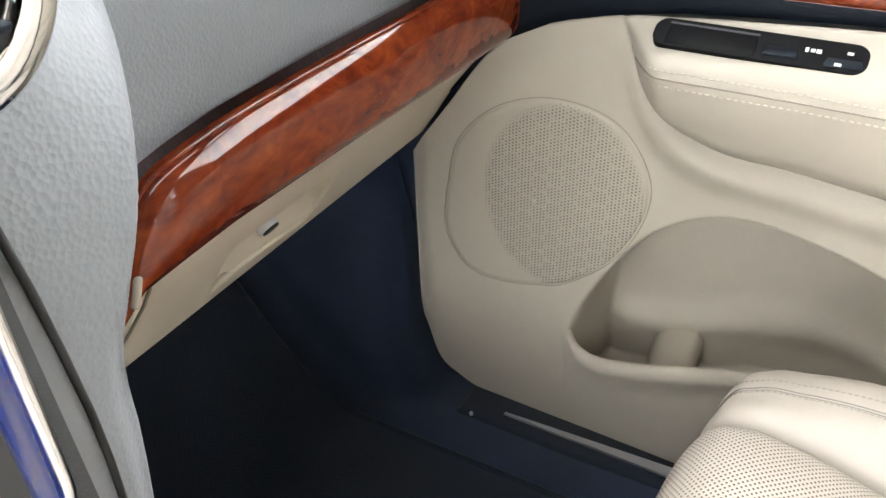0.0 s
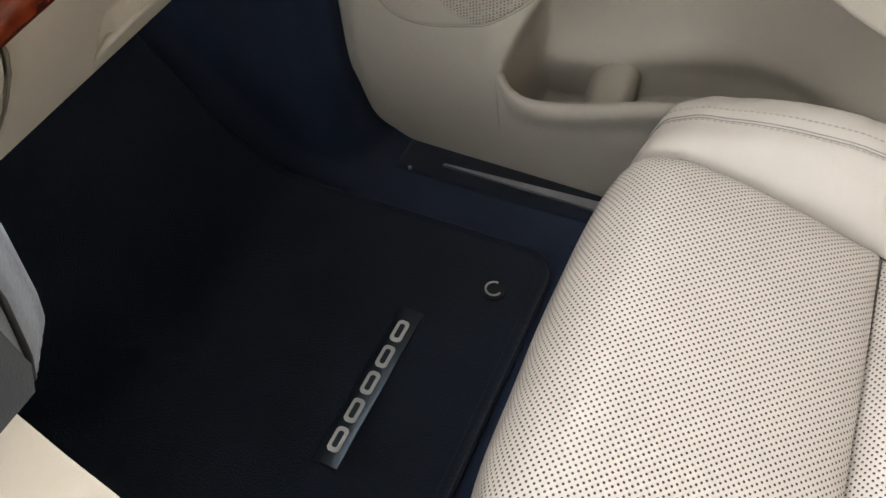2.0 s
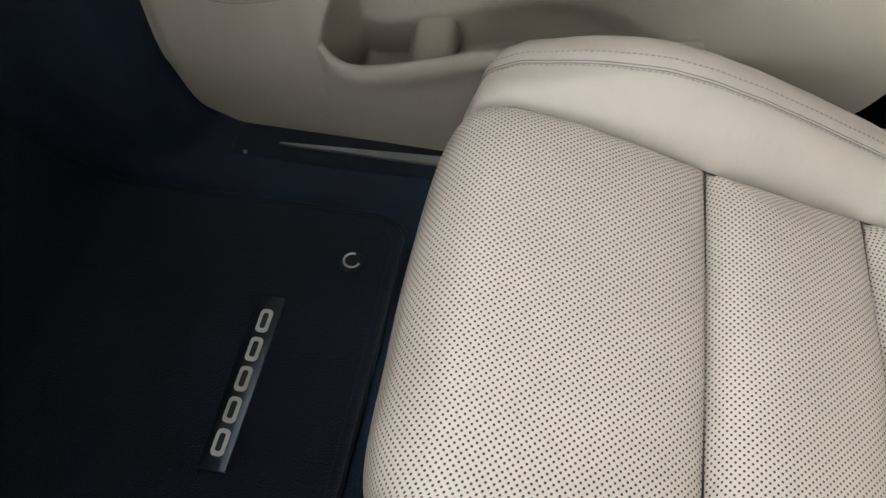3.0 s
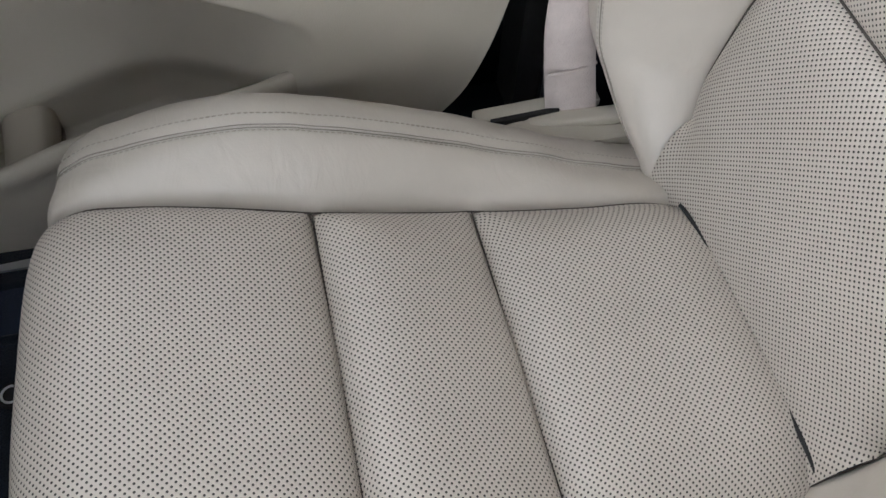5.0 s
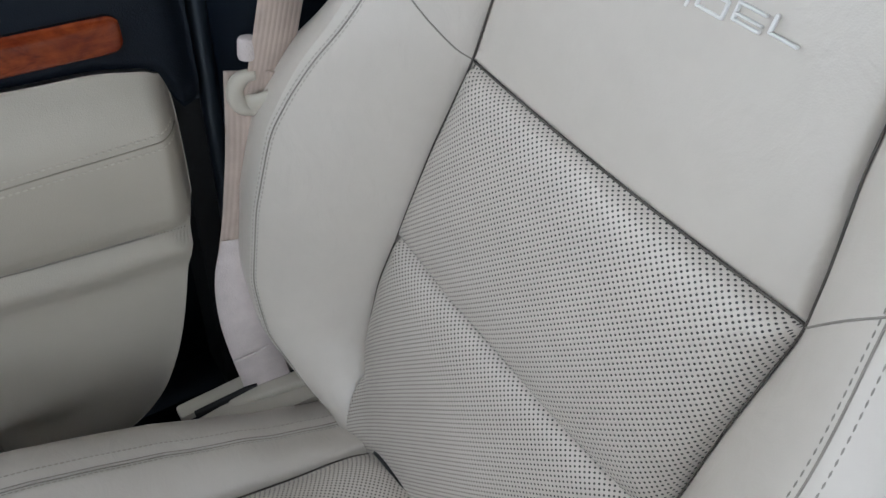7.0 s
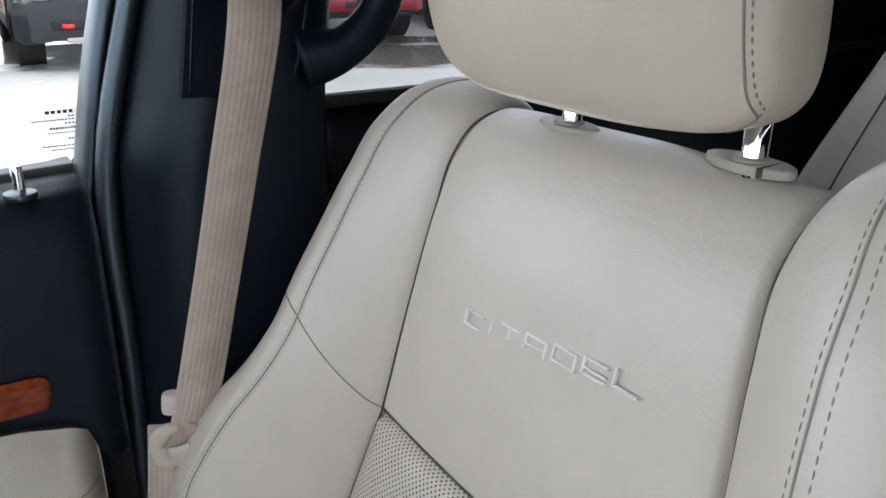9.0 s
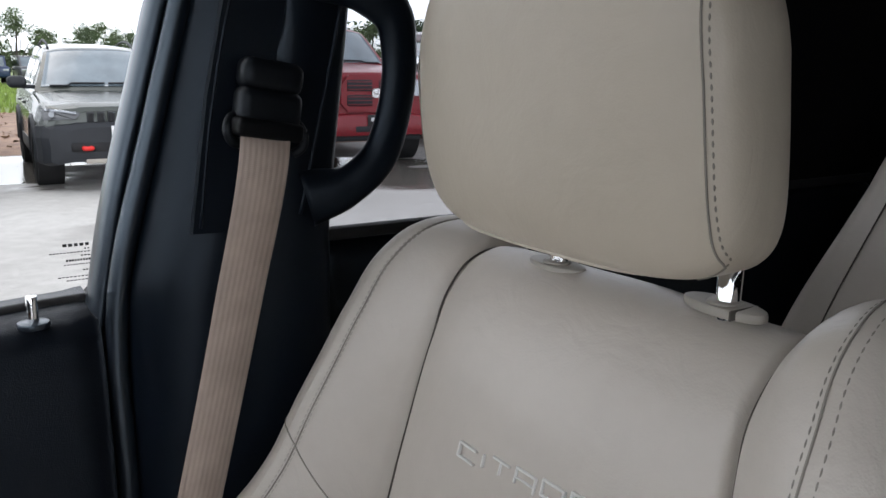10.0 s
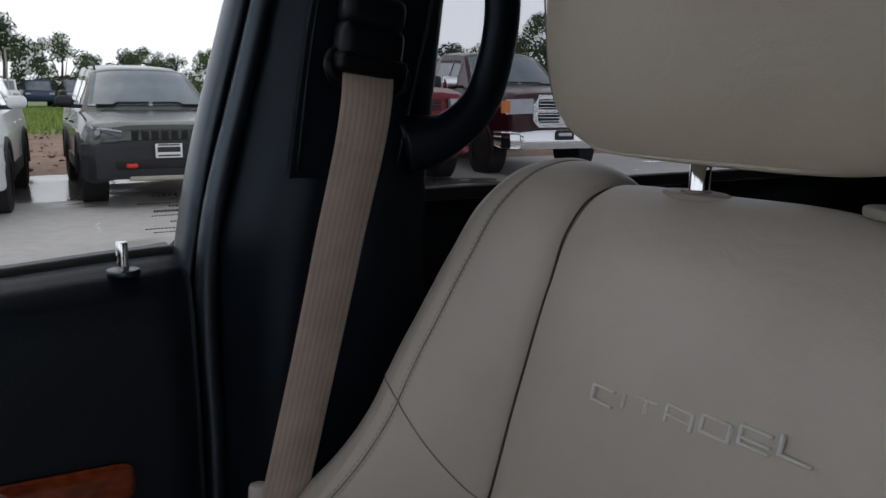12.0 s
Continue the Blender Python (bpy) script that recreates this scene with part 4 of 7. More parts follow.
def front_door():
    door = thing("front_door", (0.74, 0.40, 0.08), "passenger front door with beige panel, dark upper trim and burl strip", "car door")
    ys = np.linspace(0.036, 0.811, 260)
    v = np.linspace(0, 1, 200)
    Y = ys[:, None] + 0 * v[None]
    Z = door_low(ys)[:, None] * (1 - v) + door_top(ys)[:, None] * v
    X = door_x(Y, Z)
    panel = sheet("door_panel", np.stack([X, Y, Z], -1), M_vinyl, door, "soft beige lower door panel with map pocket", uv=np.stack([Y, Z], -1), flip=False, skirt=(0.06, 0, 0))
    # front wall of the map pocket with its rolled rim
    yl = np.linspace(0.238, 0.634, 200)
    zl = pocket_low(yl)
    k = np.array([-0.116, -0.104, -0.060, -0.050, -0.040, -0.030, -0.020, -0.012, -0.006, -0.002, 0.0, -0.001, -0.004, -0.010, -0.020, -0.035])
    back = np.array([0.0050, -0.0002, -0.0003, -0.0003, -0.0003, -0.0004, -0.0005, -0.0006, -0.0004, 0.001, 0.0035, 0.006, 0.0078, 0.0085, 0.0085, 0.009])
    fine = np.r_[np.linspace(-0.116, -0.012, 48), k[8:]]
    back = np.r_[np.interp(fine[:48], k[:9], back[:9]), back[8:]]
    k = fine
    Yl = yl[:, None] + 0 * k[None]
    Zl = zl[:, None] + k[None]
    Xl = door_x(Yl, Zl, pocket=False) + back[None] + 0.005 * sstep(0.621, 0.634, Yl) + 0.010 * sstep(0.300, 0.240, Yl)
    sheet("pocket_lip", np.stack([Xl, Yl, Zl], -1), M_vinyl, panel, "rolled rim of the map pocket", uv=np.stack([Yl, Zl], -1))
    # leather pad seams and stitches
    y1 = np.linspace(0.042, 0.575, 120)
    z1 = 0.5465 - 0.012 * sstep(0.45, 0.1, y1)
    for dz, kind in ((0.0, "seam"), (0.006, "st"), (-0.006, "st")):
        pts = np.stack([door_x(y1, z1 + dz) - 0.0005, y1, z1 + dz], 1)
        if kind == "seam":
            tube("pad_seam", pts, 0.0006, M_groove, panel, segs=5)
        else:
            stitches("pad_stitching", pts, (-1, 0, 0.2), M_pad_thread, panel, pitch=0.0052, width=0.0009)
    # darker cord under the pad, drawn for the shadow line of its undercut
    y2 = np.linspace(0.05, 0.583, 120)
    z2 = pad_low(y2) + 0.0005
    tube("pad_crease_shade", np.stack([door_x(y2, z2) - 0.0004, y2, z2], 1), 0.0016, M_welt, panel, segs=6)
    # speaker grille
    rim = curve_through([(0.764, 0.36), (0.748, 0.425), (0.707, 0.467), (0.648, 0.486), (0.590, 0.473), (0.556, 0.424), (0.576, 0.341), (0.652, 0.279), (0.745, 0.277), (0.766, 0.315), (0.764, 0.36)], 90)[:-1]
    mid = rim.mean(0)
    rr = np.r_[np.linspace(0.02, 0.93, 14), 0.965, 0.985, 1.0]
    pts = mid[None, None] + (rim - mid)[:, None] * rr[None, :, None]
    gx = door_x(pts[..., 0], pts[..., 1]) - np.where(rr > 0.97, np.where(rr > 0.99, -0.003, 0.0012), 0.0026)[None]
    g = np.concatenate([gx[..., None], pts], -1)
    uvg = pts.reshape(-1, 2)
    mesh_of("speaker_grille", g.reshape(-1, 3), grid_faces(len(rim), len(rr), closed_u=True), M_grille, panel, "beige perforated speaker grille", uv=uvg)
    rim2 = mid + (np.r_[rim, rim[:2]] - mid) * 1.012
    # cord around the grille, toned as the shade of its groove
    tube("grille_gap_shade", np.c_[door_x(rim2[:, 0], rim2[:, 1]) + 0.0002, rim2], 0.0007, M_groove, panel, segs=5)
    # divider in the pocket
    ta = np.linspace(0, 1, 24)
    section = curve_through([(0.494, 0.0), (0.495, 0.030), (0.500, 0.0385), (0.508, 0.041), (0.520, 0.039), (0.531, 0.033), (0.540, 0.018), (0.544, 0.0)], 28)
    T = np.zeros((24, 28, 3))
    T[..., 0] = 0.712 + 0.090 * ta[:, None]
    T[..., 1] = section[None, :, 0] + (0.006 * ta)[:, None] + 0.003 * (ta ** 2)[:, None] * np.sign(section[None, :, 0] - 0.515)
    T[..., 2] = 0.166 + section[None, :, 1] * (0.74 + 0.34 * ta)[:, None] - 0.004 * ((1 - ta) ** 6)[:, None]
    sheet("pocket_divider", T, M_vinyl, panel, flip=True, skirt=(0, 0, -0.02))
    # window switch plate on the sloping top of the pad
    def on_pad(size, x, y, lift, bev, nm, mat, par, lab="", tilt=-33):
        z = 0.5660 + (x - 0.668) * 0.65 + (y - 0.474) * 0.02
        return part(nm, box(size, (x - lift * 0.54, y, z + lift * 0.84), bev, 2, (0, tilt, 0)), mat, par, lab)
    sw = prism(rounded_rect(0.025, 0.150, 0.010, 8), -0.005, 0.005, "z", 0.0025)
    bmesh.ops.transform(sw, matrix=pose(0.6705, 0.484, 0.5715, 0, -33, 0), verts=sw.verts)
    pl = part("switch_plate", sw, M_guide, door, "black window switch plate")
    on_pad((0.017, 0.066, 0.004), 0.670, 0.516, 0.0062, 0.0018, "pull_cup", M_guide, pl)
    on_pad((0.0020, 0.066, 0.003), 0.6790, 0.516, 0.0068, 0.001, "cup_rim", M_charcoal, pl)
    on_pad((0.011, 0.024, 0.005), 0.670, 0.466, 0.0068, 0.002, "lock_switch", M_dark, pl, "", -20)
    on_pad((0.013, 0.026, 0.005), 0.670, 0.424, 0.0068, 0.002, "window_switch", M_dark, pl, "", -26)
    for xx, yy, ww, hh in ((0.6735, 0.4495, 0.0035, 0.0022), (0.6735, 0.4455, 0.0025, 0.0030), (0.6735, 0.4415, 0.0030, 0.0035), (0.6755, 0.4215, 0.0020, 0.0040), (0.6665, 0.4275, 0.0022, 0.0046)):
        on_pad((ww, hh, 0.0006), xx, yy, 0.0100, 0, "printed_mark", M_white_print, pl)
    # dark upper trim
    ys = np.linspace(0.012, 0.80, 150)
    t = np.linspace(0, 1, 40)
    prof_x = np.interp(t, [0, 0.1, 0.45, 0.62, 0.74, 0.84, 0.93, 1.0], [0.706, 0.699, 0.702, 0.706, 0.713, 0.724, 0.740, 0.757])
    zt = np.interp(t, [0, 0.1, 0.45, 0.62, 0.74, 0.84, 0.93, 1.0], [0.0, 0.10, 0.58, 0.80, 0.905, 0.965, 0.994, 1.0])
    z0 = np.where(ys > 0.64, np.interp(ys, [0.64, 0.70, 0.80], [0.552, 0.52, 0.44]), door_top(ys) - 0.012)
    top_z = 0.7555 + 0.009 * sstep(0.2, 0.0, ys)
    Z = z0[:, None] + (top_z - z0)[:, None] * zt[None]
    X = prof_x[None] + 0 * Z + (0.008 * sstep(0.040, 0.012, ys) ** 2)[:, None]
    upper = sheet("upper_trim", np.stack([X, ys[:, None] + 0 * X, Z], -1), M_door_dark, door, "dark grained upper door trim", skirt=(0.04, 0, 0))
    # burl strip
    ys = np.r_[np.linspace(0.064, 0.074, 14), np.linspace(0.078, 0.541, 60), np.linspace(0.545, 0.555, 14)]
    t = np.linspace(-1, 1, 15)
    end = np.sqrt(1 - (1 - np.clip((ys - 0.064) / 0.010, 0, 1)) ** 2) * np.sqrt(1 - (1 - np.clip((0.555 - ys) / 0.010, 0, 1)) ** 2)
    zc = 0.6125 + 0.004 * np.sin(ys * 5)
    hh = 0.0145 * (0.45 + 0.55 * end)
    Z = zc[:, None] + hh[:, None] * t[None]
    X = 0.6965 - 0.0045 * (1 - t[None] ** 8) * np.maximum(end, 0.05)[:, None] + 0 * Z
    sheet("burl_strip", np.stack([X, ys[:, None] + 0 * X, Z], -1), M_burl, door, "glossy red-brown burl trim strip", skirt=(0.012, 0, 0))
    # lock pin
    pin = part("lock_pin", disc(0.0042, 0.026, (0.722, 0.0585, 0.769), (0, 0, 0), 20, 0.0012), M_chrome, door, "chrome lock pin")
    part("pin_collar", disc(0.0115, 0.005, (0.722, 0.0585, 0.7600), (0, 0, 0), 28, 0.0015), M_smooth_dark, pin)
    # outer skin and window frame
    part("outer_skin", box((0.02, 0.84, 0.69), (0.835, 0.41, 0.385), 0.006), M_charcoal, door)
    part("inner_shell", box((0.004, 0.80, 0.62), (0.822, 0.42, 0.41), 0.001), M_dark, door)
    ysl = np.linspace(-0.010, 0.842, 60)
    tube("window_seal", np.stack([np.full(60, 0.7600), ysl, 0.7560 + 0.009 * sstep(0.2, 0.0, ysl)], 1), 0.0046, M_rubber, door, "black rubber window seal", segs=8)
    fr = curve_through([(0.752, 0.020, 0.70), (0.750, 0.010, 0.755), (0.746, -0.004, 0.83), (0.742, -0.036, 0.95), (0.738, -0.064, 1.05), (0.722, -0.105, 1.18)], 30)
    tube("window_frame", fr, 0.0085, M_smooth_dark, door, "black window frame", segs=14, flat=((1, 0, 0), 2.4))
    hd = curve_through([(0.72, -0.08, 1.185), (0.72, 0.2, 1.195), (0.73, 0.5, 1.10), (0.745, 0.85, 0.86)], 30)
    tube("window_header", hd, 0.016, M_smooth_dark, door, segs=10)
    # glass with its printed mark
    pane = part("window_pane", prism([(0.855, 0.73), (0.012, 0.73), (-0.012, 0.80), (-0.06, 0.99), (-0.115, 1.19), (0.30, 1.19), (0.60, 1.06), (0.855, 0.87)], 0.770, 0.774, "x"), M_glass, door, "clear side window glass")
    pane.visible_shadow = False
    rows = [(0.8075, 0.021, 0.0024, 5), (0.8040, 0.005, 0.0010, 2), (0.8015, 0.031, 0.0008, 12), (0.7985, 0.008, 0.0010, 3), (0.7950, 0.019, 0.0017, 9), (0.7915, 0.021, 0.0007, 9), (0.7865, 0.007, 0.0010, 3), (0.7815, 0.026, 0.0008, 9), (0.7785, 0.020, 0.0007, 7)]
    mark = part("etched_mark", box((0.0004, 0.004, 0.003), (0.7690, 0.0035, 0.7795)), M_black_print, pane, "small black printed glass mark")
    rw = random.Random(3)
    for zz, wd, hh, count in rows:
        for k in range(count):
            part("printed_bar", box((0.0004, wd / count * rw.uniform(0.55, 0.8), hh), (0.7690, 0.0075 + wd * (k + 0.5) / count, zz)), M_black_print, mark)
    for zz, rr_ in ((0.8045, 0.0013), (0.7990, 0.0026), (0.7925, 0.0018), (0.7865, 0.0018)):
        ring = [(0.7690, 0.0040 + rr_ * math.cos(a), zz + rr_ * math.sin(a)) for a in np.linspace(0, 2 * math.pi, 19)]
        tube("printed_ring", ring, 0.0003, M_black_print, mark, segs=4, caps=False)
    return door


front_door()


# ---- dashboard ----
def dashboard():
    dash = thing("dashboard", (0.3, 0.85, 0.45), "grey grained dashboard with burl trim and beige glovebox", "dashboard")
    xs = np.r_[np.linspace(-0.30, 0.150, 24), np.linspace(0.152, 0.212, 60), np.linspace(0.215, 0.36, 60), np.linspace(0.366, 0.722, 45)]
    flank = np.array([(0.150, 0.4945), (0.163, 0.4955), (0.170, 0.4975), (0.176, 0.501), (0.180, 0.505), (0.183, 0.511), (0.186, 0.523), (0.190, 0.555), (0.191, 0.576), (0.192, 0.592)])
    low_keys = np.r_[[(-0.30, 0.496)], flank, [(0.196, 0.585), (0.207, 0.560), (0.258, 0.556), (0.270, 0.571), (0.285, 0.588), (0.300, 0.596), (0.315, 0.6000), (0.36, 0.6040), (0.45, 0.6055), (0.722, 0.6005)]]
    low = lambda x: np.interp(x, low_keys[:, 0], low_keys[:, 1])
    edge_x = lambda z: np.interp(z, [0.496, 0.512, 0.523, 0.555, 0.576, 0.597, 0.620, 0.632, 0.643, 0.66, 0.70, 0.76], [0.165, 0.179, 0.182, 0.186, 0.188, 0.1885, 0.193, 0.198, 0.204, 0.212, 0.226, 0.239])
    t = np.r_[np.linspace(0, 0.2, 26), np.linspace(0.215, 1, 56)]
    rows = []
    for x in xs:
        z = low(x) + (0.80 - low(x)) * t
        high = 0.598 + 0.090 * sstep(0.19, 0.33, x) + (0.16 + 0.20 * float(sstep(0.19, 0.33, x))) * np.maximum(z - 0.62, 0)
        out = np.maximum(x - edge_x(z), 0)
        back = 0.598 + 0.110 * (1 - np.exp(-(out / (0.022 + 0.05 * sstep(0.63, 0.76, z))) ** 1.9))
        k = sstep(0.770, 0.625, z)
        y = high * (1 - k) + back * k + 0.055 * sstep(0.74, 0.80, z)
        y = y + 0.004 * sstep(low(x) + 0.006, low(x) + 0.001, z) * float(sstep(0.28, 0.36, x)) + 0.004 * sstep(0.010, 0.0, edge_x(z) - x) * sstep(0.63, 0.60, z)
        rows.append(np.stack([np.full_like(z, x), y, z], 1))
    pts = np.array(rows)
    face = sheet("upper_dash_panel", pts, M_grey, dash, "slate grey grained upper dash", flip=True, skirt=(0, 0.05, 0))
    zz = np.linspace(0.501, 0.745, 50)
    tube("panel_groove", np.stack([np.interp(zz, [0.501, 0.513, 0.54, 0.575, 0.60, 0.63, 0.654, 0.674, 0.75], [0.161, 0.1655, 0.1705, 0.1715, 0.171, 0.169, 0.167, 0.1645, 0.157]), np.full(50, 0.5975), zz], 1), 0.0015, M_rubber, face, segs=6)
    inner = [(np.sign(a) * min(abs(a), float(np.interp(b, [0.49, 0.50, 0.513, 0.54, 0.575, 0.60, 0.674, 0.75], [0.10, 0.157, 0.163, 0.168, 0.1695, 0.169, 0.1625, 0.156]))), b) for a, b in rounded_rect(0.345, 0.258, 0.012, 8, 0.0, 0.629)]
    part("centre_panel", prism(inner, 0.5935, 0.62, "y", 0.002), M_charcoal, dash, "dark grey centre stack panel")
    ring = np.array(rounded_rect(0.296, 0.142, 0.036, 12, 0.003, 0.6265))
    rp = np.c_[ring[:, 0], np.full(len(ring), 0.5915), ring[:, 1]]
    tube("chrome_surround", np.r_[rp, rp[:1]], 0.0034, M_chrome, dash, "polished chrome surround", segs=14, caps=False)
    # added band that carries the surround's blue reflection as plain colour
    inset = np.array(rounded_rect(0.284, 0.130, 0.031, 12, 0.003, 0.6265))
    ip = np.c_[inset[:, 0], np.full(len(inset), 0.5905), inset[:, 1]]
    tube("surround_reflection", np.r_[ip, ip[:1]], 0.0046, M_blue_reflection, dash, "blue band standing in for a reflection in the chrome", segs=12, caps=False)
    part("control_panel", prism(rounded_rect(0.280, 0.126, 0.029, 8, 0.003, 0.6265), 0.5905, 0.60, "y", 0.001), M_screen, dash, "glossy black control panel")
    # vent
    vent = part("air_vent", prism(rounded_rect(0.085, 0.080, 0.026, 8, 0.145, 0.762), 0.587, 0.61, "y", 0.004), M_rubber, dash, "centre air vent with chrome rim")
    for k in range(5):
        part("vent_slat", box((0.07, 0.010, 0.003), (0.145, 0.588, 0.733 + 0.0145 * k), 0.001, turn=(25, 0, 0)), M_dark, vent)
    part("vent_tab", box((0.020, 0.012, 0.016), (0.158, 0.583, 0.744), 0.003), M_bezel, vent, "grey vent slider")
    rr = np.array(rounded_rect(0.092, 0.088, 0.030, 12, 0.145, 0.762))
    rp = np.c_[rr[:, 0], np.full(len(rr), 0.586), rr[:, 1]]
    tube("vent_rim", np.r_[rp, rp[:1]], 0.0075, M_chrome, vent, "polished chrome rim", segs=14, caps=False, flat=((0, 1, 0), 0.45))
    ro = np.array(rounded_rect(0.104, 0.100, 0.036, 12, 0.145, 0.762))
    tube("rim_lip", np.c_[ro[:, 0], np.full(len(ro), 0.5875), ro[:, 1]], 0.0016, M_chrome, vent, segs=8, caps=False)
    # burl strip
    xs = np.r_[0.252 + 0.050 * (1 - np.cos(np.linspace(0.02, math.pi / 2, 46))), np.linspace(0.305, 0.700, 90)]
    t = np.linspace(-1, 1, 45)
    zt = cubic_table([(0.250, 0.535), (0.2565, 0.552), (0.263, 0.566), (0.270, 0.5785), (0.278, 0.588), (0.288, 0.5965), (0.300, 0.6015), (0.315, 0.6040), (0.345, 0.6065), (0.40, 0.6075), (0.52, 0.6055), (0.70, 0.602)])(xs)
    zb = np.interp(xs, [0.25, 0.256, 0.27, 0.34, 0.45, 0.58, 0.70], [0.531, 0.536, 0.5445, 0.5465, 0.5435, 0.5380, 0.5345])
    Z = (zt + zb)[:, None] / 2 + (zt - zb)[:, None] / 2 * t[None]
    crown = 0.0172 * (1 - np.abs(t) ** 2.6) ** 0.5
    Y = 0.703 - crown[None] * (0.5 + 0.5 * np.sqrt(1 - (1 - np.clip((xs - 0.252) / 0.05, 0, 1)) ** 2))[:, None] + 0 * Z
    sheet("burl_strip", np.stack([xs[:, None] + 0 * Z, Y, Z], -1), M_burl, dash, "glossy red-brown burl trim strip", flip=True, skirt=(0, 0.02, 0))
    rim_line = np.stack([xs, Y[:, 43] + 0.0005, zt - 0.0006], 1)
    tube("strip_edge", rim_line[30:], 0.0014, M_burl, dash, "rounded lacquered edge", segs=8)
    # small beige block set at the strip's left end
    part("strip_end_block", box((0.005, 0.007, 0.018), (0.2640, 0.6905, 0.5540), 0.0024, 3, (0, 22, 0)), M_vinyl, dash, "small beige block at the strip's left end")
    part("strip_end", box((0.004, 0.03, 0.062), (0.699, 0.703, 0.575), 0.002, turn=(0, -8, 0)), M_smooth_dark, dash)
    # glovebox
    prof = curve_through([(0.696, 0.5510), (0.702, 0.5450), (0.711, 0.5330), (0.730, 0.5100), (0.762, 0.470), (0.790, 0.428), (0.802, 0.413), (0.822, 0.404), (0.86, 0.41)], 60)
    def slope(x0, x1, nm, lab, n=80):
        s = np.linspace(0, 1, len(prof))[None]
        slant = gap_x(prof[:, 1])[None]
        u = np.linspace(0, 1, n)[:, None]
        a, b = (slant + 0.001, x1) if x0 is None else (x0, slant - 0.001)
        X = a + (b - a) * u
        P = np.zeros((n, len(prof), 3))
        P[..., 0] = X
        P[..., 1], P[..., 2] = prof[None, :, 0], prof[None, :, 1]
        # finger recess, open towards the lower edge, with a lighter lip below it
        zz = prof[None, :, 1]
        rec = sstep(0.386, 0.392, X) * sstep(0.515, 0.508, X) * sstep(0.490, 0.478, zz) * sstep(0.446, 0.452, zz + 0.020 * sstep(0.41, 0.39, X))
        P[..., 1] += 0.008 * rec
        P[..., 2] += 0.006 * rec
        e = np.abs(X - slant)
        P[..., 1] += 0.005 * gauss(e, 0.003)
        return sheet(nm, P, M_hard, dash, lab, flip=True, skirt=(0, 0.03, 0.02))
    gap_x = lambda z: np.interp(z, [0.40, 0.430, 0.455, 0.468, 0.480, 0.505, 0.530, 0.552], [0.270, 0.284, 0.298, 0.3015, 0.3015, 0.298, 0.290, 0.280])
    gb = slope(None, 0.712, "glovebox_door", "beige glovebox door with pull recess", 150)
    seam_g = np.c_[gap_x(prof[1:50, 1]), prof[1:50, 0] + 0.0012, prof[1:50, 1]]
    # the open gap hardly shows, so a darker cord gives its shade
    tube("cap_gap_shade", seam_g, 0.0011, M_groove, gb, segs=6)
    slope(0.215, None, "dash_end_cap", "beige lower dash end cap", 24)
    part("glovebox_lock", disc(0.0085, 0.006, (0.4500, 0.7780, 0.4590), (-52, 0, 0), 24, 0.001, (1.3, 0.8, 1)), M_silver, gb, "round metal glovebox lock")
    part("key_slot", disc(0.0066, 0.002, (0.4505, 0.7753, 0.4568), (-52, 0, 0), 24, 0.0006, (1.3, 0.8, 1)), M_rubber, gb)
    lip = curve_through([(0.389, 0.7885, 0.4315), (0.402, 0.7825, 0.4405), (0.43, 0.7805, 0.4430), (0.475, 0.7830, 0.4385), (0.498, 0.7840, 0.4370), (0.509, 0.7765, 0.4485), (0.512, 0.7600, 0.4735)], 50)
    tube("pull_lip", lip, np.interp(np.linspace(0, 1, 50), [0, 0.1, 0.7, 1], [0.0010, 0.0036, 0.0030, 0.0008]), M_hard, gb, segs=10)
    # windscreen end of the dash
    top = curve_through([(0.64, 0.79), (0.68, 0.812), (0.76, 0.818), (0.90, 0.812), (1.10, 0.79)], 20)
    xs = np.linspace(-0.72, 0.72, 20)
    P = np.zeros((20, 20, 3))
    P[..., 0], P[..., 1], P[..., 2] = xs[:, None], top[None, :, 0], top[None, :, 1]
    sheet("dash_top", P, M_grey, dash, flip=True)
    part("dash_core", box((0.96, 0.24, 0.22), (0.22, 0.93, 0.66), 0.02), M_dark, dash)
    part("stack_core", box((0.32, 0.20, 0.24), (0.0, 0.735, 0.62), 0.01), M_dark, dash)
    return dash


dashboard()

# ---- centre console ----
console = thing("centre_console", (0.0, 0.2, 0.07), "beige moulded centre console", "console")
part("console_body", prism([(0.66, 0.05), (0.66, 0.50), (0.607, 0.492), (0.595, 0.455), (0.578, 0.418), (0.54, 0.380), (0.48, 0.352), (0.20, 0.34), (-0.30, 0.34), (-0.34, 0.30), (-0.34, 0.05)],
                           -0.150, 0.150, "x", 0.012), M_hard, console, "beige console body")
part("console_lid", box((0.24, 0.30, 0.03), (0.0, -0.14, 0.352), 0.012, 3), M_leather, console)

# ---- floor and mat ----
def floor_z(x, y):
    z = 0.066 + 0.0 * x
    z = z + 0.34 * sstep(0.84, 1.20, y) + 0.002 * sstep(0.615, 0.66, x) * sstep(0.95, 0.7, y)
    z = z + 0.22 * sstep(0.20, 0.13, x) * sstep(-0.20, -0.13, x)
    z = z + 0.30 * sstep(0.665, 0.74, x) * sstep(0.79, 0.86, y)
    return z


xs, ys = np.linspace(-0.74, 0.745, 120), np.linspace(-2.0, 1.12, 200)
P = np.stack(np.meshgrid(xs, ys, indexing="ij") + [np.zeros((120, 200))], -1)
P[..., 2] = floor_z(P[..., 0], P[..., 1])
P[..., 2] += np.array([[0.002 * noise.noise(Vector((x * 9, y * 9, 0))) for y in ys] for x in xs])
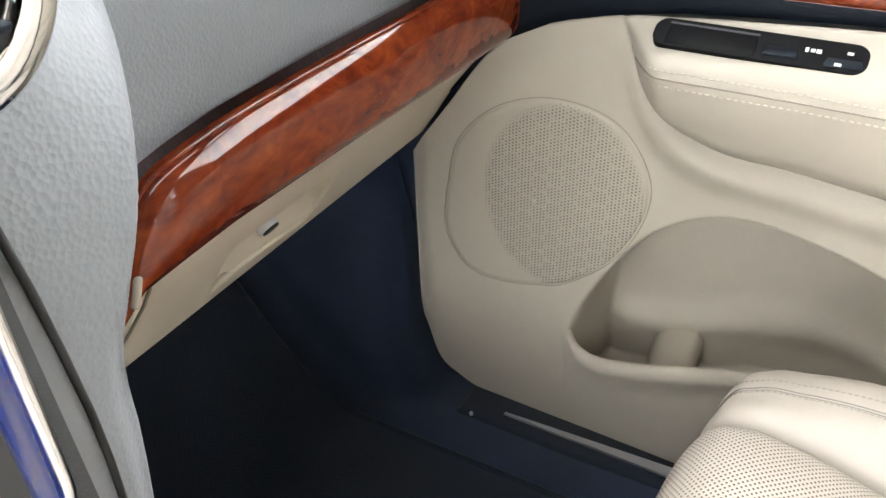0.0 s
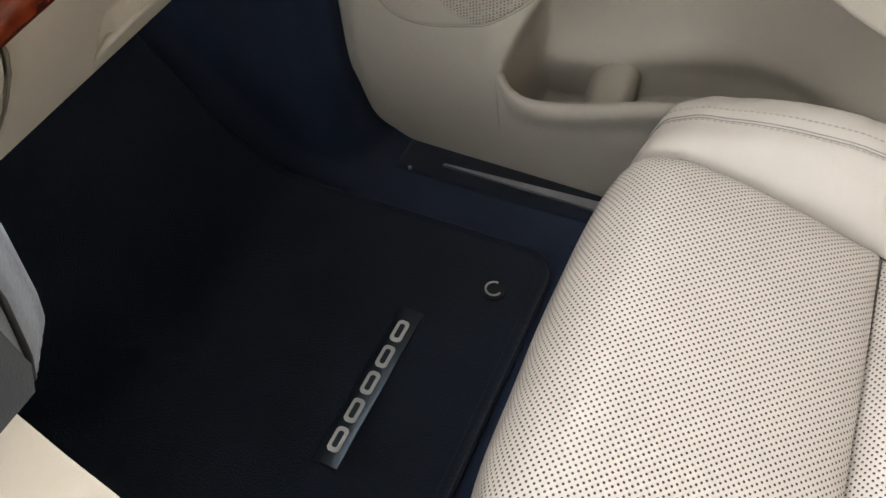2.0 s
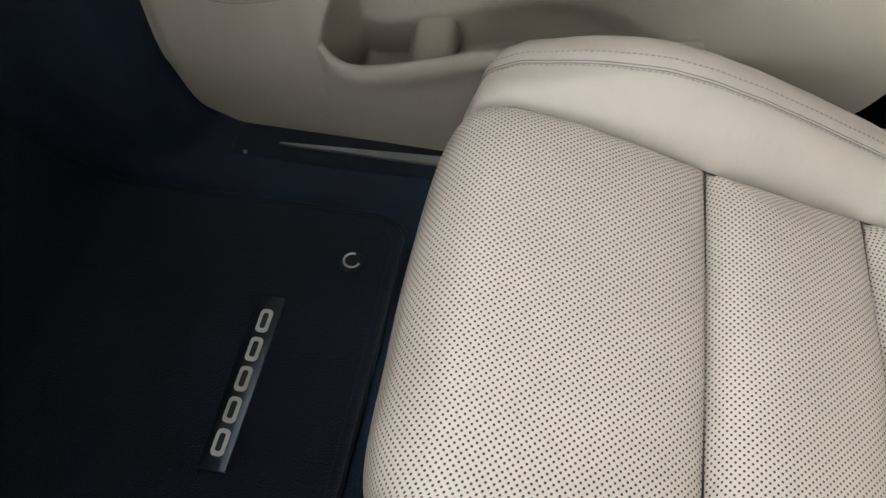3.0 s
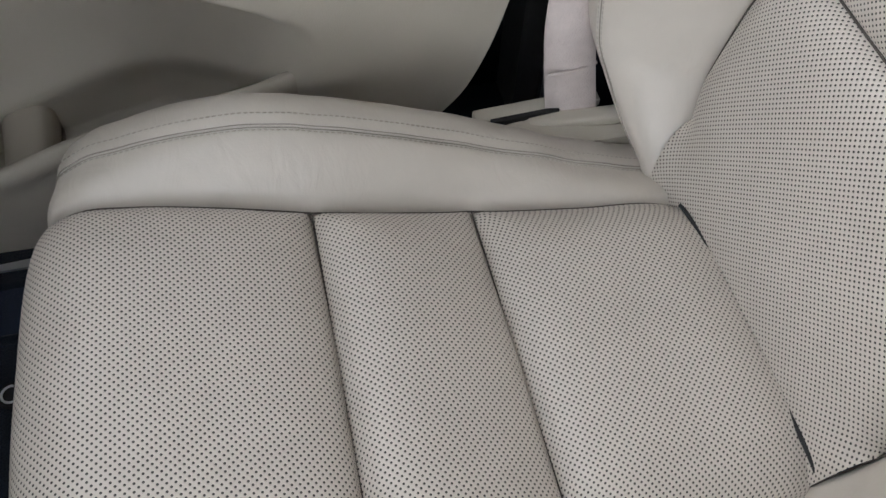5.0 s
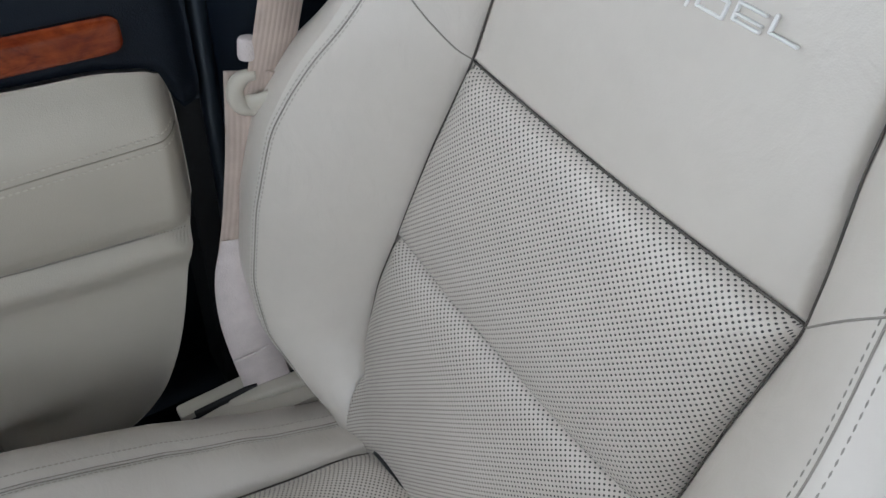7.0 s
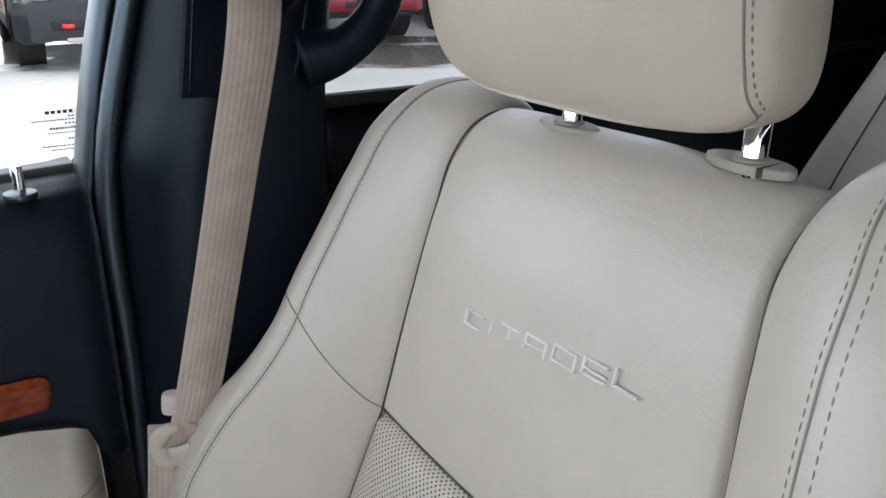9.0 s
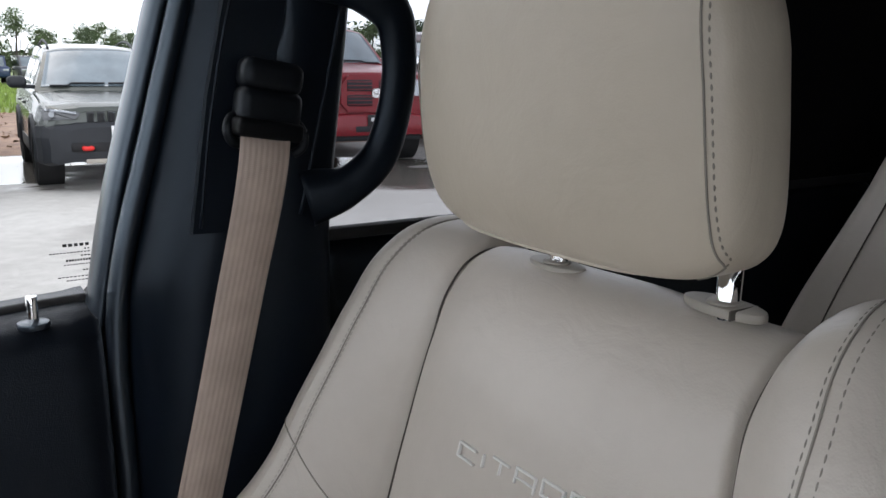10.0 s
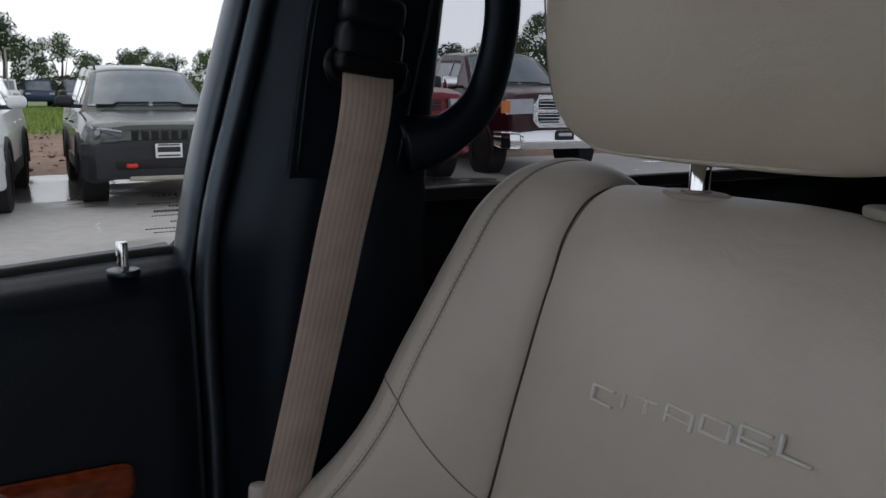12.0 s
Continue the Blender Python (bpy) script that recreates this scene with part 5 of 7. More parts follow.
floor = sheet("floor", P, M_carpet, None, skirt=(0, 0, -0.15))
tagged(floor, "midnight blue-black carpeted car floor", "floor", kind="structure")


def floor_mat():
    mat = thing("floor_mat", (0.40, 0.72, 0.07), "black carpet floor mat with bound edge and logo tag", "floor mat")
    w, d, cx, cy, r = 0.445, 0.530, 0.3925, 0.783, 0.035
    n = 60
    u = np.linspace(-1, 1, n)
    def squash(a, b):
        x, y = a * w / 2, b * d / 2
        ix, iy = max(abs(x) - (w / 2 - r), 0), max(abs(y) - (d / 2 - r), 0)
        m = max(ix, iy)
        if m > 0 and ix > 0 and iy > 0:
            k = m / math.hypot(ix, iy)
            x = math.copysign(w / 2 - r + ix * k, x)
            y = math.copysign(d / 2 - r + iy * k, y)
        return cx + x, cy + y + 0.035 * (x - 0.2) * 0
    P = np.zeros((n, n, 3))
    for i, a in enumerate(u):
        for j, b in enumerate(u):
            x, y = squash(a, b)
            P[i, j] = (x, y, floor_z(np.array(x), np.array(y)) + 0.009 + 0.0015 * noise.noise(Vector((x * 11, y * 11, 2))))
    body = sheet("mat_surface", P, M_mat, mat, "short black pile", skirt=(0, 0, -0.008))
    rim = [tuple(P[i, 0]) for i in range(n)] + [tuple(P[n - 1, j]) for j in range(1, n)] + [tuple(P[i, n - 1]) for i in range(n - 2, -1, -1)] + [tuple(P[0, j]) for j in range(n - 2, -1, -1)]
    tube("edge_binding", rim, 0.0022, M_mat, body, "stitched black edge binding", segs=8, caps=False)
    inset = [((x - cx) * 0.955 + cx, (y - cy) * 0.955 + cy, z + 0.0004) for x, y, z in rim]
    stitches("edge_stitching", inset, (0, 0, 1), M_carpet, body, pitch=0.004)
    tag = part("logo_tag", box((0.182, 0.026, 0.0022), (0.403, 0.6335, 0.0775), 0.0008), M_smooth_dark, mat, "dark rubber logo tag with pale blocks")
    for k in range(5):
        xc = 0.338 + 0.0318 * k
        b = prism(rounded_rect(0.026, 0.0125, 0.0045, 5, xc, 0.6335), 0.0785, 0.0796, "z")
        part("tag_block", b, M_emb, tag, "pale silver raised block")
        part("block_slot", prism(rounded_rect(0.017, 0.0055, 0.0022, 4, xc, 0.6335), 0.0790, 0.0800, "z"), M_smooth_dark, tag)
    hook = part("mat_hook", disc(0.013, 0.004, (0.549, 0.566, 0.0775), (0, 0, 0), 24, 0.001), M_rubber, mat, "black mat anchor")
    arc = [(0.549 + 0.0085 * math.cos(a), 0.566 + 0.0085 * math.sin(a), 0.0805) for a in np.linspace(-0.2, 4.4, 20)]
    tube("anchor_ring", arc, 0.0012, M_silver, hook, segs=6)
    return mat


floor_mat()

# ---- door sill ----
sill = thing("door_sill", (0.71, 0.3, 0.07), "black sill trim with brushed metal scuff strip", "sill trim")
part("sill_cover", box((0.085, 0.95, 0.030), (0.718, 0.275, 0.056), 0.008, 3), M_mat, sill)
part("scuff_strip", prism([(0.6975, 0.692), (0.6945, 0.30), (0.712, 0.30), (0.711, 0.46), (0.7065, 0.56), (0.7000, 0.690)], 0.0700, 0.0745, "z", 0.0012), M_silver, sill, "brushed metal scuff strip")
part("sill_screw", disc(0.0022, 0.003, (0.680, 0.727, 0.0725), (0, 0, 0), 12), M_silver, sill)
kick = part("kick_panel", box((0.05, 0.42, 0.86), (0.775, 0.985, 0.43), 0.012), M_carpet)
tagged(kick, "dark carpeted kick panel in the footwell", "trim", kind="structure")
fw = part("firewall", box((1.5, 0.04, 0.80), (0.0, 1.14, 0.385), 0.005), M_dark)
tagged(fw, "dark firewall closing the footwell", "wall", kind="structure")


# ---- pillar, belt and rear door ----
def b_pillar():
    pil = thing("door_pillar", (0.70, -0.09, 0.10), "black grained centre pillar trim with rear grab handle", "car pillar")
    zs = np.linspace(0.10, 1.21, 80)
    yf = np.interp(zs, [0.1, 0.60, 0.78, 1.016, 1.21], [0.004, -0.010, -0.012, -0.074, -0.127])
    yr = np.interp(zs, [0.1, 0.82, 0.99, 1.21], [-0.165, -0.167, -0.185, -0.20])
    rows = []
    for z, a, b in zip(zs, yf, yr):
        sec = curve_through([(0.745, a + 0.004), (0.716, a + 0.002), (0.697, a - 0.012), (0.684, a - 0.034), (0.678, a - 0.06), (0.676, (a + b) / 2), (0.677, b + 0.016), (0.683, b + 0.003), (0.70, b - 0.002), (0.765, b - 0.004)], 46)
        shift = -0.012 * sstep(0.85, 1.2, z)
        rows.append(np.c_[sec[:, 0] + shift, sec[:, 1], np.full(46, z)])
    trim = sheet("pillar_trim", np.array(rows), M_dark, pil, "black grained pillar trim")
    # recessed slide cover for the belt
    cover = part("slide_cover", prism([(-0.049, 0.826), (-0.131, 0.824), (-0.147, 0.892), (-0.158, 0.936), (-0.172, 1.00), (-0.190, 1.16), (-0.125, 1.16), (-0.081, 1.0), (-0.065, 0.928)], 0.6738, 0.682, "x", 0.003), M_dark, trim, "black belt slide panel")
    tube("panel_ridge", curve_through([(0.6735, -0.135, 0.834), (0.6735, -0.1425, 0.862), (0.6735, -0.149, 0.892), (0.6735, -0.160, 0.936), (0.6735, -0.174, 1.00)], 24), 0.0016, M_dark, cover, segs=8)
    tube("panel_ridge", curve_through([(0.6735, -0.055, 0.830), (0.6735, -0.068, 0.920), (0.6735, -0.082, 0.985), (0.6735, -0.110, 1.07)], 24), 0.0012, M_dark, cover, segs=8)
    guide = part("belt_guide", box((0.024, 0.050, 0.036), (0.659, -0.1045, 0.9155), 0.008, 4, (9, 0, 4)), M_guide_shell, pil, "black shoulder belt guide")
    part("guide_band", box((0.022, 0.049, 0.024), (0.660, -0.1085, 0.9420), 0.008, 4, (9, 0, 4)), M_guide_shell, guide)
    part("guide_lip", box((0.020, 0.052, 0.014), (0.648, -0.1005, 0.9040), 0.004, 3, (9, 0, 4)), M_guide, guide)
    tube("guide_ear", curve_through([(0.662, -0.085, 0.914), (0.657, -0.076, 0.912), (0.654, -0.0725, 0.904), (0.654, -0.076, 0.896), (0.658, -0.083, 0.894)], 20), 0.0042, M_guide_shell, guide, segs=10)
    tube("guide_ear", curve_through([(0.660, -0.128, 0.908), (0.656, -0.1325, 0.898), (0.656, -0.131, 0.889), (0.660, -0.125, 0.884)], 20), 0.0036, M_guide_shell, guide, segs=10)
    hp = curve_through([(0.676, -0.142, 0.846), (0.664, -0.174, 0.856), (0.659, -0.199, 0.879), (0.657, -0.211, 0.912), (0.656, -0.216, 0.962), (0.657, -0.211, 0.990), (0.660, -0.195, 1.006), (0.668, -0.168, 1.022), (0.678, -0.142, 1.030)], 60)
    rad = np.interp(np.linspace(0, 1, 60), [0, 0.14, 0.28, 0.42, 0.58, 0.70, 0.80, 0.90, 1], [0.024, 0.0165, 0.0155, 0.0148, 0.0152, 0.0175, 0.021, 0.027, 0.032])
    tube("grab_handle", hp, rad, M_dark, pil, "black moulded grab handle", segs=18, flat=((1, 0, 0), 0.72))
    seal = curve_through([(0.722, 0.004, 0.10), (0.722, 0.000, 0.60), (0.721, -0.003, 0.78), (0.719, -0.034, 0.90), (0.716, -0.066, 1.016), (0.705, -0.115, 1.19)], 50)
    tube("door_seal", seal, 0.0085, M_smooth_dark, pil, "black rubber door seal", segs=12)
    return pil


b_pillar()


def ribbon(name, centre, across, width, thick, mat, parent, label="", n=80):
    """A belt along a line with a thickness; across: the direction of its width at each key."""
    c = curve_through(centre, n)
    a = curve_through(across, n)
    a /= np.linalg.norm(a, axis=1, keepdims=True)
    t = np.gradient(c, axis=0)
    t /= np.linalg.norm(t, axis=1, keepdims=True)
    o = np.cross(t, a)
    s = np.r_[0, np.cumsum(np.linalg.norm(np.diff(c, axis=0), axis=1))]
    w = np.broadcast_to(np.asarray(width, float), (n,))
    ks = [(-1, 0.0), (-0.97, 0.8), (-0.5, 1.0), (0, 1.0), (0.5, 1.0), (0.97, 0.8), (1, 0.0), (0.97, -0.8), (0, -1), (-0.97, -0.8)]
    rows, uvs = [], []
    for k, h in ks:
        rows.append(c + a * (w * k / 2)[:, None] + o * h * thick / 2)
        uvs.append(np.c_[w * k / 2, s])
    pts = np.array(rows)
    return mesh_of(name, pts.reshape(-1, 3), grid_faces(len(ks), n, closed_u=True), mat, parent, label, uv=np.array(uvs).reshape(-1, 2))


belt = thing("seat_belt", (0.65, 0.04, 0.26), "taupe woven seat belt hanging from the pillar", "seat belt")
ribbon("shoulder_webbing", [(0.652, -0.101, 0.906), (0.640, -0.0950, 0.890), (0.638, -0.070, 0.78), (0.641, -0.047, 0.68), (0.645, -0.024, 0.585), (0.647, -0.016, 0.555)],
       [(0.1, 1, -0.06), (0.1, 1, -0.10), (0.05, 1, -0.1), (0.0, 1, -0.12), (0.1, 1, -0.2), (0.1, 1, -0.2)], 0.0375, 0.0016, M_belt, belt, "taupe ribbed belt webbing")
ribbon("lap_webbing", [(0.650, -0.010, 0.585), (0.654, -0.004, 0.52), (0.656, 0.010, 0.44), (0.653, 0.024, 0.385), (0.647, 0.026, 0.34), (0.640, 0.024, 0.30)],
       [(0.5, 0.9, 0), (0.4, 0.9, 0), (0.3, 1, 0), (0.3, 1, 0), (0.3, 1, 0), (0.2, 1, -0.1)], 0.038, 0.0016, M_belt, belt, "taupe ribbed belt webbing")
sl = ribbon("belt_sleeve", [(0.656, 0.012, 0.425), (0.653, 0.024, 0.385), (0.647, 0.028, 0.345), (0.641, 0.025, 0.300), (0.637, 0.020, 0.262), (0.634, 0.018, 0.245)],
            [(0.3, 1, 0), (0.3, 1, 0), (0.3, 1, 0), (0.2, 1, -0.12), (0.15, 1, -0.2), (0.15, 1, -0.2)], np.linspace(0.040, 0.047, 80), 0.008, M_sleeve, belt, "pale crinkled belt sleeve")
tube("sleeve_hem", [(0.6355, 0.046, 0.296), (0.634, 0.024, 0.298), (0.637, 0.002, 0.302)], 0.0016, M_sleeve, sl, segs=6)
bar = curve_through([(0.652, -0.0010, 0.5580), (0.646, -0.0070, 0.5585), (0.639, -0.0170, 0.5620), (0.639, -0.0330, 0.5670), (0.645, -0.0490, 0.5720)], 30)
tongue = tube("tongue_plate", bar, np.interp(np.linspace(0, 1, 30), [0, 0.15, 0.85, 1], [0.006, 0.0105, 0.0105, 0.007]), M_vinyl, belt, "cream plastic latch tongue", segs=16, flat=((1, 0, 0), 0.45))
ear = curve_through([(0.646, -0.0090, 0.5550), (0.648, -0.0010, 0.5580), (0.650, 0.0030, 0.5670), (0.650, 0.0010, 0.5770), (0.648, -0.0060, 0.5830), (0.646, -0.0130, 0.5830)], 30)
tube("tongue_grip", ear, np.interp(np.linspace(0, 1, 30), [0, 0.3, 0.7, 1], [0.006, 0.0072, 0.0068, 0.004]), M_vinyl, tongue, segs=14, flat=((1, 0, 0), 0.8))
part("stop_loop", disc(0.0075, 0.018, (0.650, -0.0110, 0.6040), (6, 0, 0), 20, 0.003, (0.8, 1, 1)), M_sleeve, tongue)


def rear_door():
    rd = thing("rear_door", (0.76, -0.6, 0.1), "dark rear door with tinted window", "car door")
    part("rear_panel", box((0.07, 0.92, 0.70), (0.785, -0.645, 0.44), 0.02, 4), M_dark, rd, "black rear door panel")
    part("rear_sill_seal", box((0.014, 0.90, 0.012), (0.762, -0.645, 0.796), 0.003), M_rubber, rd)
    g = part("rear_pane", box((0.004, 0.60, 0.40), (0.775, -0.47, 0.995)), M_tint, rd, "grey privacy glass")
    part("rear_frame", box((0.05, 0.42, 0.44), (0.785, -0.96, 1.0), 0.02), M_black, rd)
    return rd


M_tint = glass_mat("privacy_glass", (0.56, 0.57, 0.59))
rear_door()


# ---- second row seat ----
def rear_seat():
    rs = thing("rear_seat", (0.40, -0.85, 0.07), "cream leather second-row seat in shadow", "car seat")
    xs = np.linspace(0.05, 0.715, 40)
    prof = curve_through([(-0.80, 0.30), (-0.815, 0.42), (-0.865, 0.70), (-0.895, 0.85), (-0.912, 0.895), (-0.95, 0.915), (-1.0, 0.895), (-1.0, 0.3)], 50)
    P = np.zeros((40, 50, 3))
    P[..., 0] = xs[:, None] + 0 * prof[None, :, 0]
    b = 0.025 * (np.abs((xs - 0.40) / 0.335) ** 3)
    P[..., 1] = prof[None, :, 0] + b[:, None] * sstep(0.93, 0.7, prof[:, 1])[None]
    crown = 0.05 * np.abs((xs - 0.40) / 0.335) ** 4
    P[..., 2] = prof[None, :, 1] - crown[:, None] * sstep(0.4, 0.9, prof[:, 1])[None]
    P[..., 0] -= (0.09 * sstep(0.55, 0.93, prof[:, 1])[None] * ((xs - 0.40) / 0.335)[:, None])
    bk = sheet("rear_backrest", P, M_leather, rs, flip=True, skirt=(0, -0.06, 0))
    k = 36
    tube("rear_seam", P[k][4:30] + np.array([0, 0.002, 0]), 0.0011, M_seam, bk, segs=5)
    part("rear_cushion", box((0.56, 0.46, 0.16), (0.40, -0.60, 0.26), 0.05, 4), M_leather, rs)
    return rs


rear_seat()

# ---- shell of the car ----
# added rail that keeps outside light from showing below the doors
rocker = part("wall_rocker", box((0.10, 3.1, 0.28), (0.815, -0.45, -0.03), 0.02), M_dark)
tagged(rocker, "dark rail added under the doors to close a light gap", "wall", kind="structure")
# added filler that closes the bright gap between door and pillar
post_filler = part("wall_pillar_filler", prism([(0.03, -0.1), (0.02, 0.74), (-0.02, 0.78), (-0.085, 1.02), (-0.13, 1.22), (-0.20, 1.22), (-0.185, 0.99), (-0.175, 0.8), (-0.175, -0.1)], 0.760, 0.83, "x", 0.004), M_rubber)
tagged(post_filler, "dark block added behind the centre pillar to stop light leaks", "wall", kind="structure")
# unseen roof; its front edge is set by how much light should enter
roof = part("ceiling", box((1.50, 2.50, 0.04), (0.0, -0.81, 1.24), 0.01), M_lining)
tagged(roof, "unseen dark headliner sized and toned to limit cabin light", "ceiling", kind="structure")
# unseen wall added where rear glass would let light in
tail = part("wall_rear", box((1.60, 0.04, 1.24), (0.0, -2.04, 0.62), 0.01), M_black)
tagged(tail, "unseen dark rear wall closed full height to keep light out", "wall", kind="structure")
# unseen wall across the left windows, added to hold back side light
upper = part("left_upper_light_block", box((0.05, 2.14, 0.46), (-0.79, -0.95, 0.99), 0.01), M_black)
tagged(upper, "unseen dark upper side wall added to block light from the left", "wall", kind="structure")
# plain unseen side wall, drawn forward to cut low light from the left
left = part("left_lower_light_block", box((0.05, 2.14, 0.76), (-0.79, -0.95, 0.38), 0.01), M_dark)
tagged(left, "unseen dark lower side wall drawn forward to block light", "wall", kind="structure")
quarter = part("wall_right_rear", box((0.06, 0.98, 1.24), (0.81, -1.57, 0.62), 0.01), M_black)
tagged(quarter, "dark rear quarter wall of the cabin", "wall", kind="structure")
for sx in (-1, 1):
    ap = part("windscreen_pillar", prism([(1.11, 0.77), (0.46, 1.20), (0.38, 1.24), (0.46, 1.25), (1.17, 0.79)], sx * 0.70 - 0.02, sx * 0.70 + 0.02, "x", 0.004), M_lining)
    tagged(ap, "dark windscreen pillar trim", "trim", kind="structure")
ws = part("windscreen", prism([(1.12, 0.785), (0.45, 1.23), (0.45, 1.236), (1.125, 0.791)], -0.68, 0.68, "x"), M_glass)
ws.visible_shadow = False
tagged(ws, "clear laminated windscreen", "windscreen", kind="structure")


# ---- ground outside ----
GZ = -0.50


def ground_mat():
    m, n, l, b = mat_new("lot_and_verge")
    vec = mapped(n, l)
    sp = n.new("ShaderNodeSeparateXYZ")
    l.new(vec, sp.inputs[0])
    big = noise_tex(n, l, vec, 0.35, 5)
    fine = noise_tex(n, l, vec, 9, 5)
    conc = ramp(n, l, math_node(n, l, "ADD", math_node(n, l, "MULTIPLY", big, 0.6), math_node(n, l, "MULTIPLY", fine, 0.4)), [(0.35, (0.34, 0.325, 0.305)), (0.65, (0.50, 0.485, 0.46))])
    wet = ramp(n, l, noise_tex(n, l, mapped(n, l, 1, stretch=(0.42, 0.25, 1)), 1.0, 3), [(0.52, (0, 0, 0)), (0.60, (1, 1, 1))])
    conc = mix_col(n, l, wet, conc, (0.15, 0.135, 0.12))
    soil = ramp(n, l, noise_tex(n, l, vec, 3.0, 6), [(0.3, (0.14, 0.075, 0.045)), (0.7, (0.32, 0.20, 0.13))])
    turf = ramp(n, l, noise_tex(n, l, vec, 2.2, 6), [(0.3, (0.08, 0.13, 0.025)), (0.7, (0.22, 0.29, 0.06))])
    wig = math_node(n, l, "MULTIPLY", math_node(n, l, "SUBTRACT", noise_tex(n, l, vec, 0.8, 4), 0.5), 2.5)
    xx = math_node(n, l, "ADD", sp.outputs[0], wig)
    k1 = math_node(n, l, "MULTIPLY", math_node(n, l, "SUBTRACT", sp.outputs[0], 14.2), 8.0, clamp=True)
    k2 = math_node(n, l, "MULTIPLY", math_node(n, l, "SUBTRACT", xx, 25.0), 1.2, clamp=True)
    col = mix_col(n, l, k2, mix_col(n, l, k1, conc, soil), turf)
    l.new(col, b.inputs["Base Color"])
    dry = math_node(n, l, "SUBTRACT", 0.75, math_node(n, l, "MULTIPLY", math_node(n, l, "MULTIPLY", wet, math_node(n, l, "SUBTRACT", 1.0, k1)), 0.68))
    l.new(dry, b.inputs["Roughness"])
    bump(n, l, b, fine, 0.25, 0.02)
    return m


gx = np.r_[-2000, -300, -60, np.linspace(-20, 60, 161), 120, 400, 2500]
gy = np.r_[-2500, -400, -100, np.linspace(-40, 40, 81), 100, 400, 2500]
P = np.stack(np.meshgrid(gx, gy, indexing="ij") + [np.zeros((len(gx), len(gy)))], -1)
rise = sstep(14.0, 15.2, P[..., 0]) * sstep(60, 40, P[..., 0])
rough_n = np.array([[noise.noise(Vector((x * 0.7, y * 0.7, 0))) for y in gy] for x in gx])
P[..., 2] = GZ + rise * (0.10 + 0.10 * rough_n)
ground = sheet("ground", P, ground_mat())
tagged(ground, "wet concrete lot running into bare soil and grass", "ground", kind="structure")

# ---- grass tufts on the verge ----
rg = random.Random(5)
verts, faces = [], []
for k in range(9000):
    x, y = rg.uniform(24.6, 52.0), rg.uniform(-9, 3.0)
    h = rg.uniform(0.10, 0.30)
    a = rg.uniform(0, 6.28)
    w = rg.uniform(0.02, 0.05)
    i = len(verts)
    lean = (rg.uniform(-0.1, 0.1), rg.uniform(-0.1, 0.1))
    zb = GZ + 0.08
    verts += [(x - w * math.cos(a), y - w * math.sin(a), zb), (x + w * math.cos(a), y + w * math.sin(a), zb), (x + lean[0], y + lean[1], zb + h)]
    faces.append((i, i + 1, i + 2))
M_grass = plain("meadow_grass", (0.20, 0.28, 0.055), 0.8, vary=0.5, vscale=1.5)
tagged(mesh_of("grass", verts, faces, M_grass, smooth=False), "rough green grass on the verge", "grass", kind="stuff")
verts, faces = [], []
for k in range(700):
    x, y, r = rg.uniform(14.3, 26.0), rg.uniform(-5, 2.5), rg.uniform(0.02, 0.09)
    b = len(verts)
    for q in range(6):
        d = Vector((rg.uniform(-1, 1), rg.uniform(-1, 1), rg.uniform(-0.7, 0.7)))
        verts.append((x + d.x * r, y + d.y * r, GZ + 0.10 + d.z * r))
    faces += [(b, b + 1, b + 2), (b + 2, b + 3, b), (b + 3, b + 4, b + 5), (b + 1, b + 4, b + 2), (b, b + 5, b + 1), (b + 2, b + 4, b + 3)]
M_clod = plain("soil_clods", (0.28, 0.185, 0.125), 0.9, vary=0.3)
tagged(mesh_of("soil_clods", verts, faces, M_clod, smooth=False), "loose brown soil clods", "soil", kind="stuff")


# ---- trees ----
def leaf_mat(name, col):
    m, n, l, b = mat_new(name)
    g = n.new("ShaderNodeNewGeometry")
    l.new(ramp(n, l, g.outputs["Random Per Island"], [(0.0, tuple(c * 0.55 for c in col)), (1.0, tuple(c * 1.5 for c in col))]), b.inputs["Base Color"])
    b.inputs["Roughness"].default_value = 0.7
    b.inputs["Subsurface Weight"].default_value = 0.0
    return m


M_leafs = [leaf_mat("oak_leaves", (0.085, 0.12, 0.055)), leaf_mat("ash_leaves", (0.115, 0.155, 0.07)), leaf_mat("dark_leaves", (0.06, 0.09, 0.045))]
M_bark = plain("tree_bark", (0.09, 0.075, 0.06), 0.9, grain=0.5, gscale=30, vary=0.3)


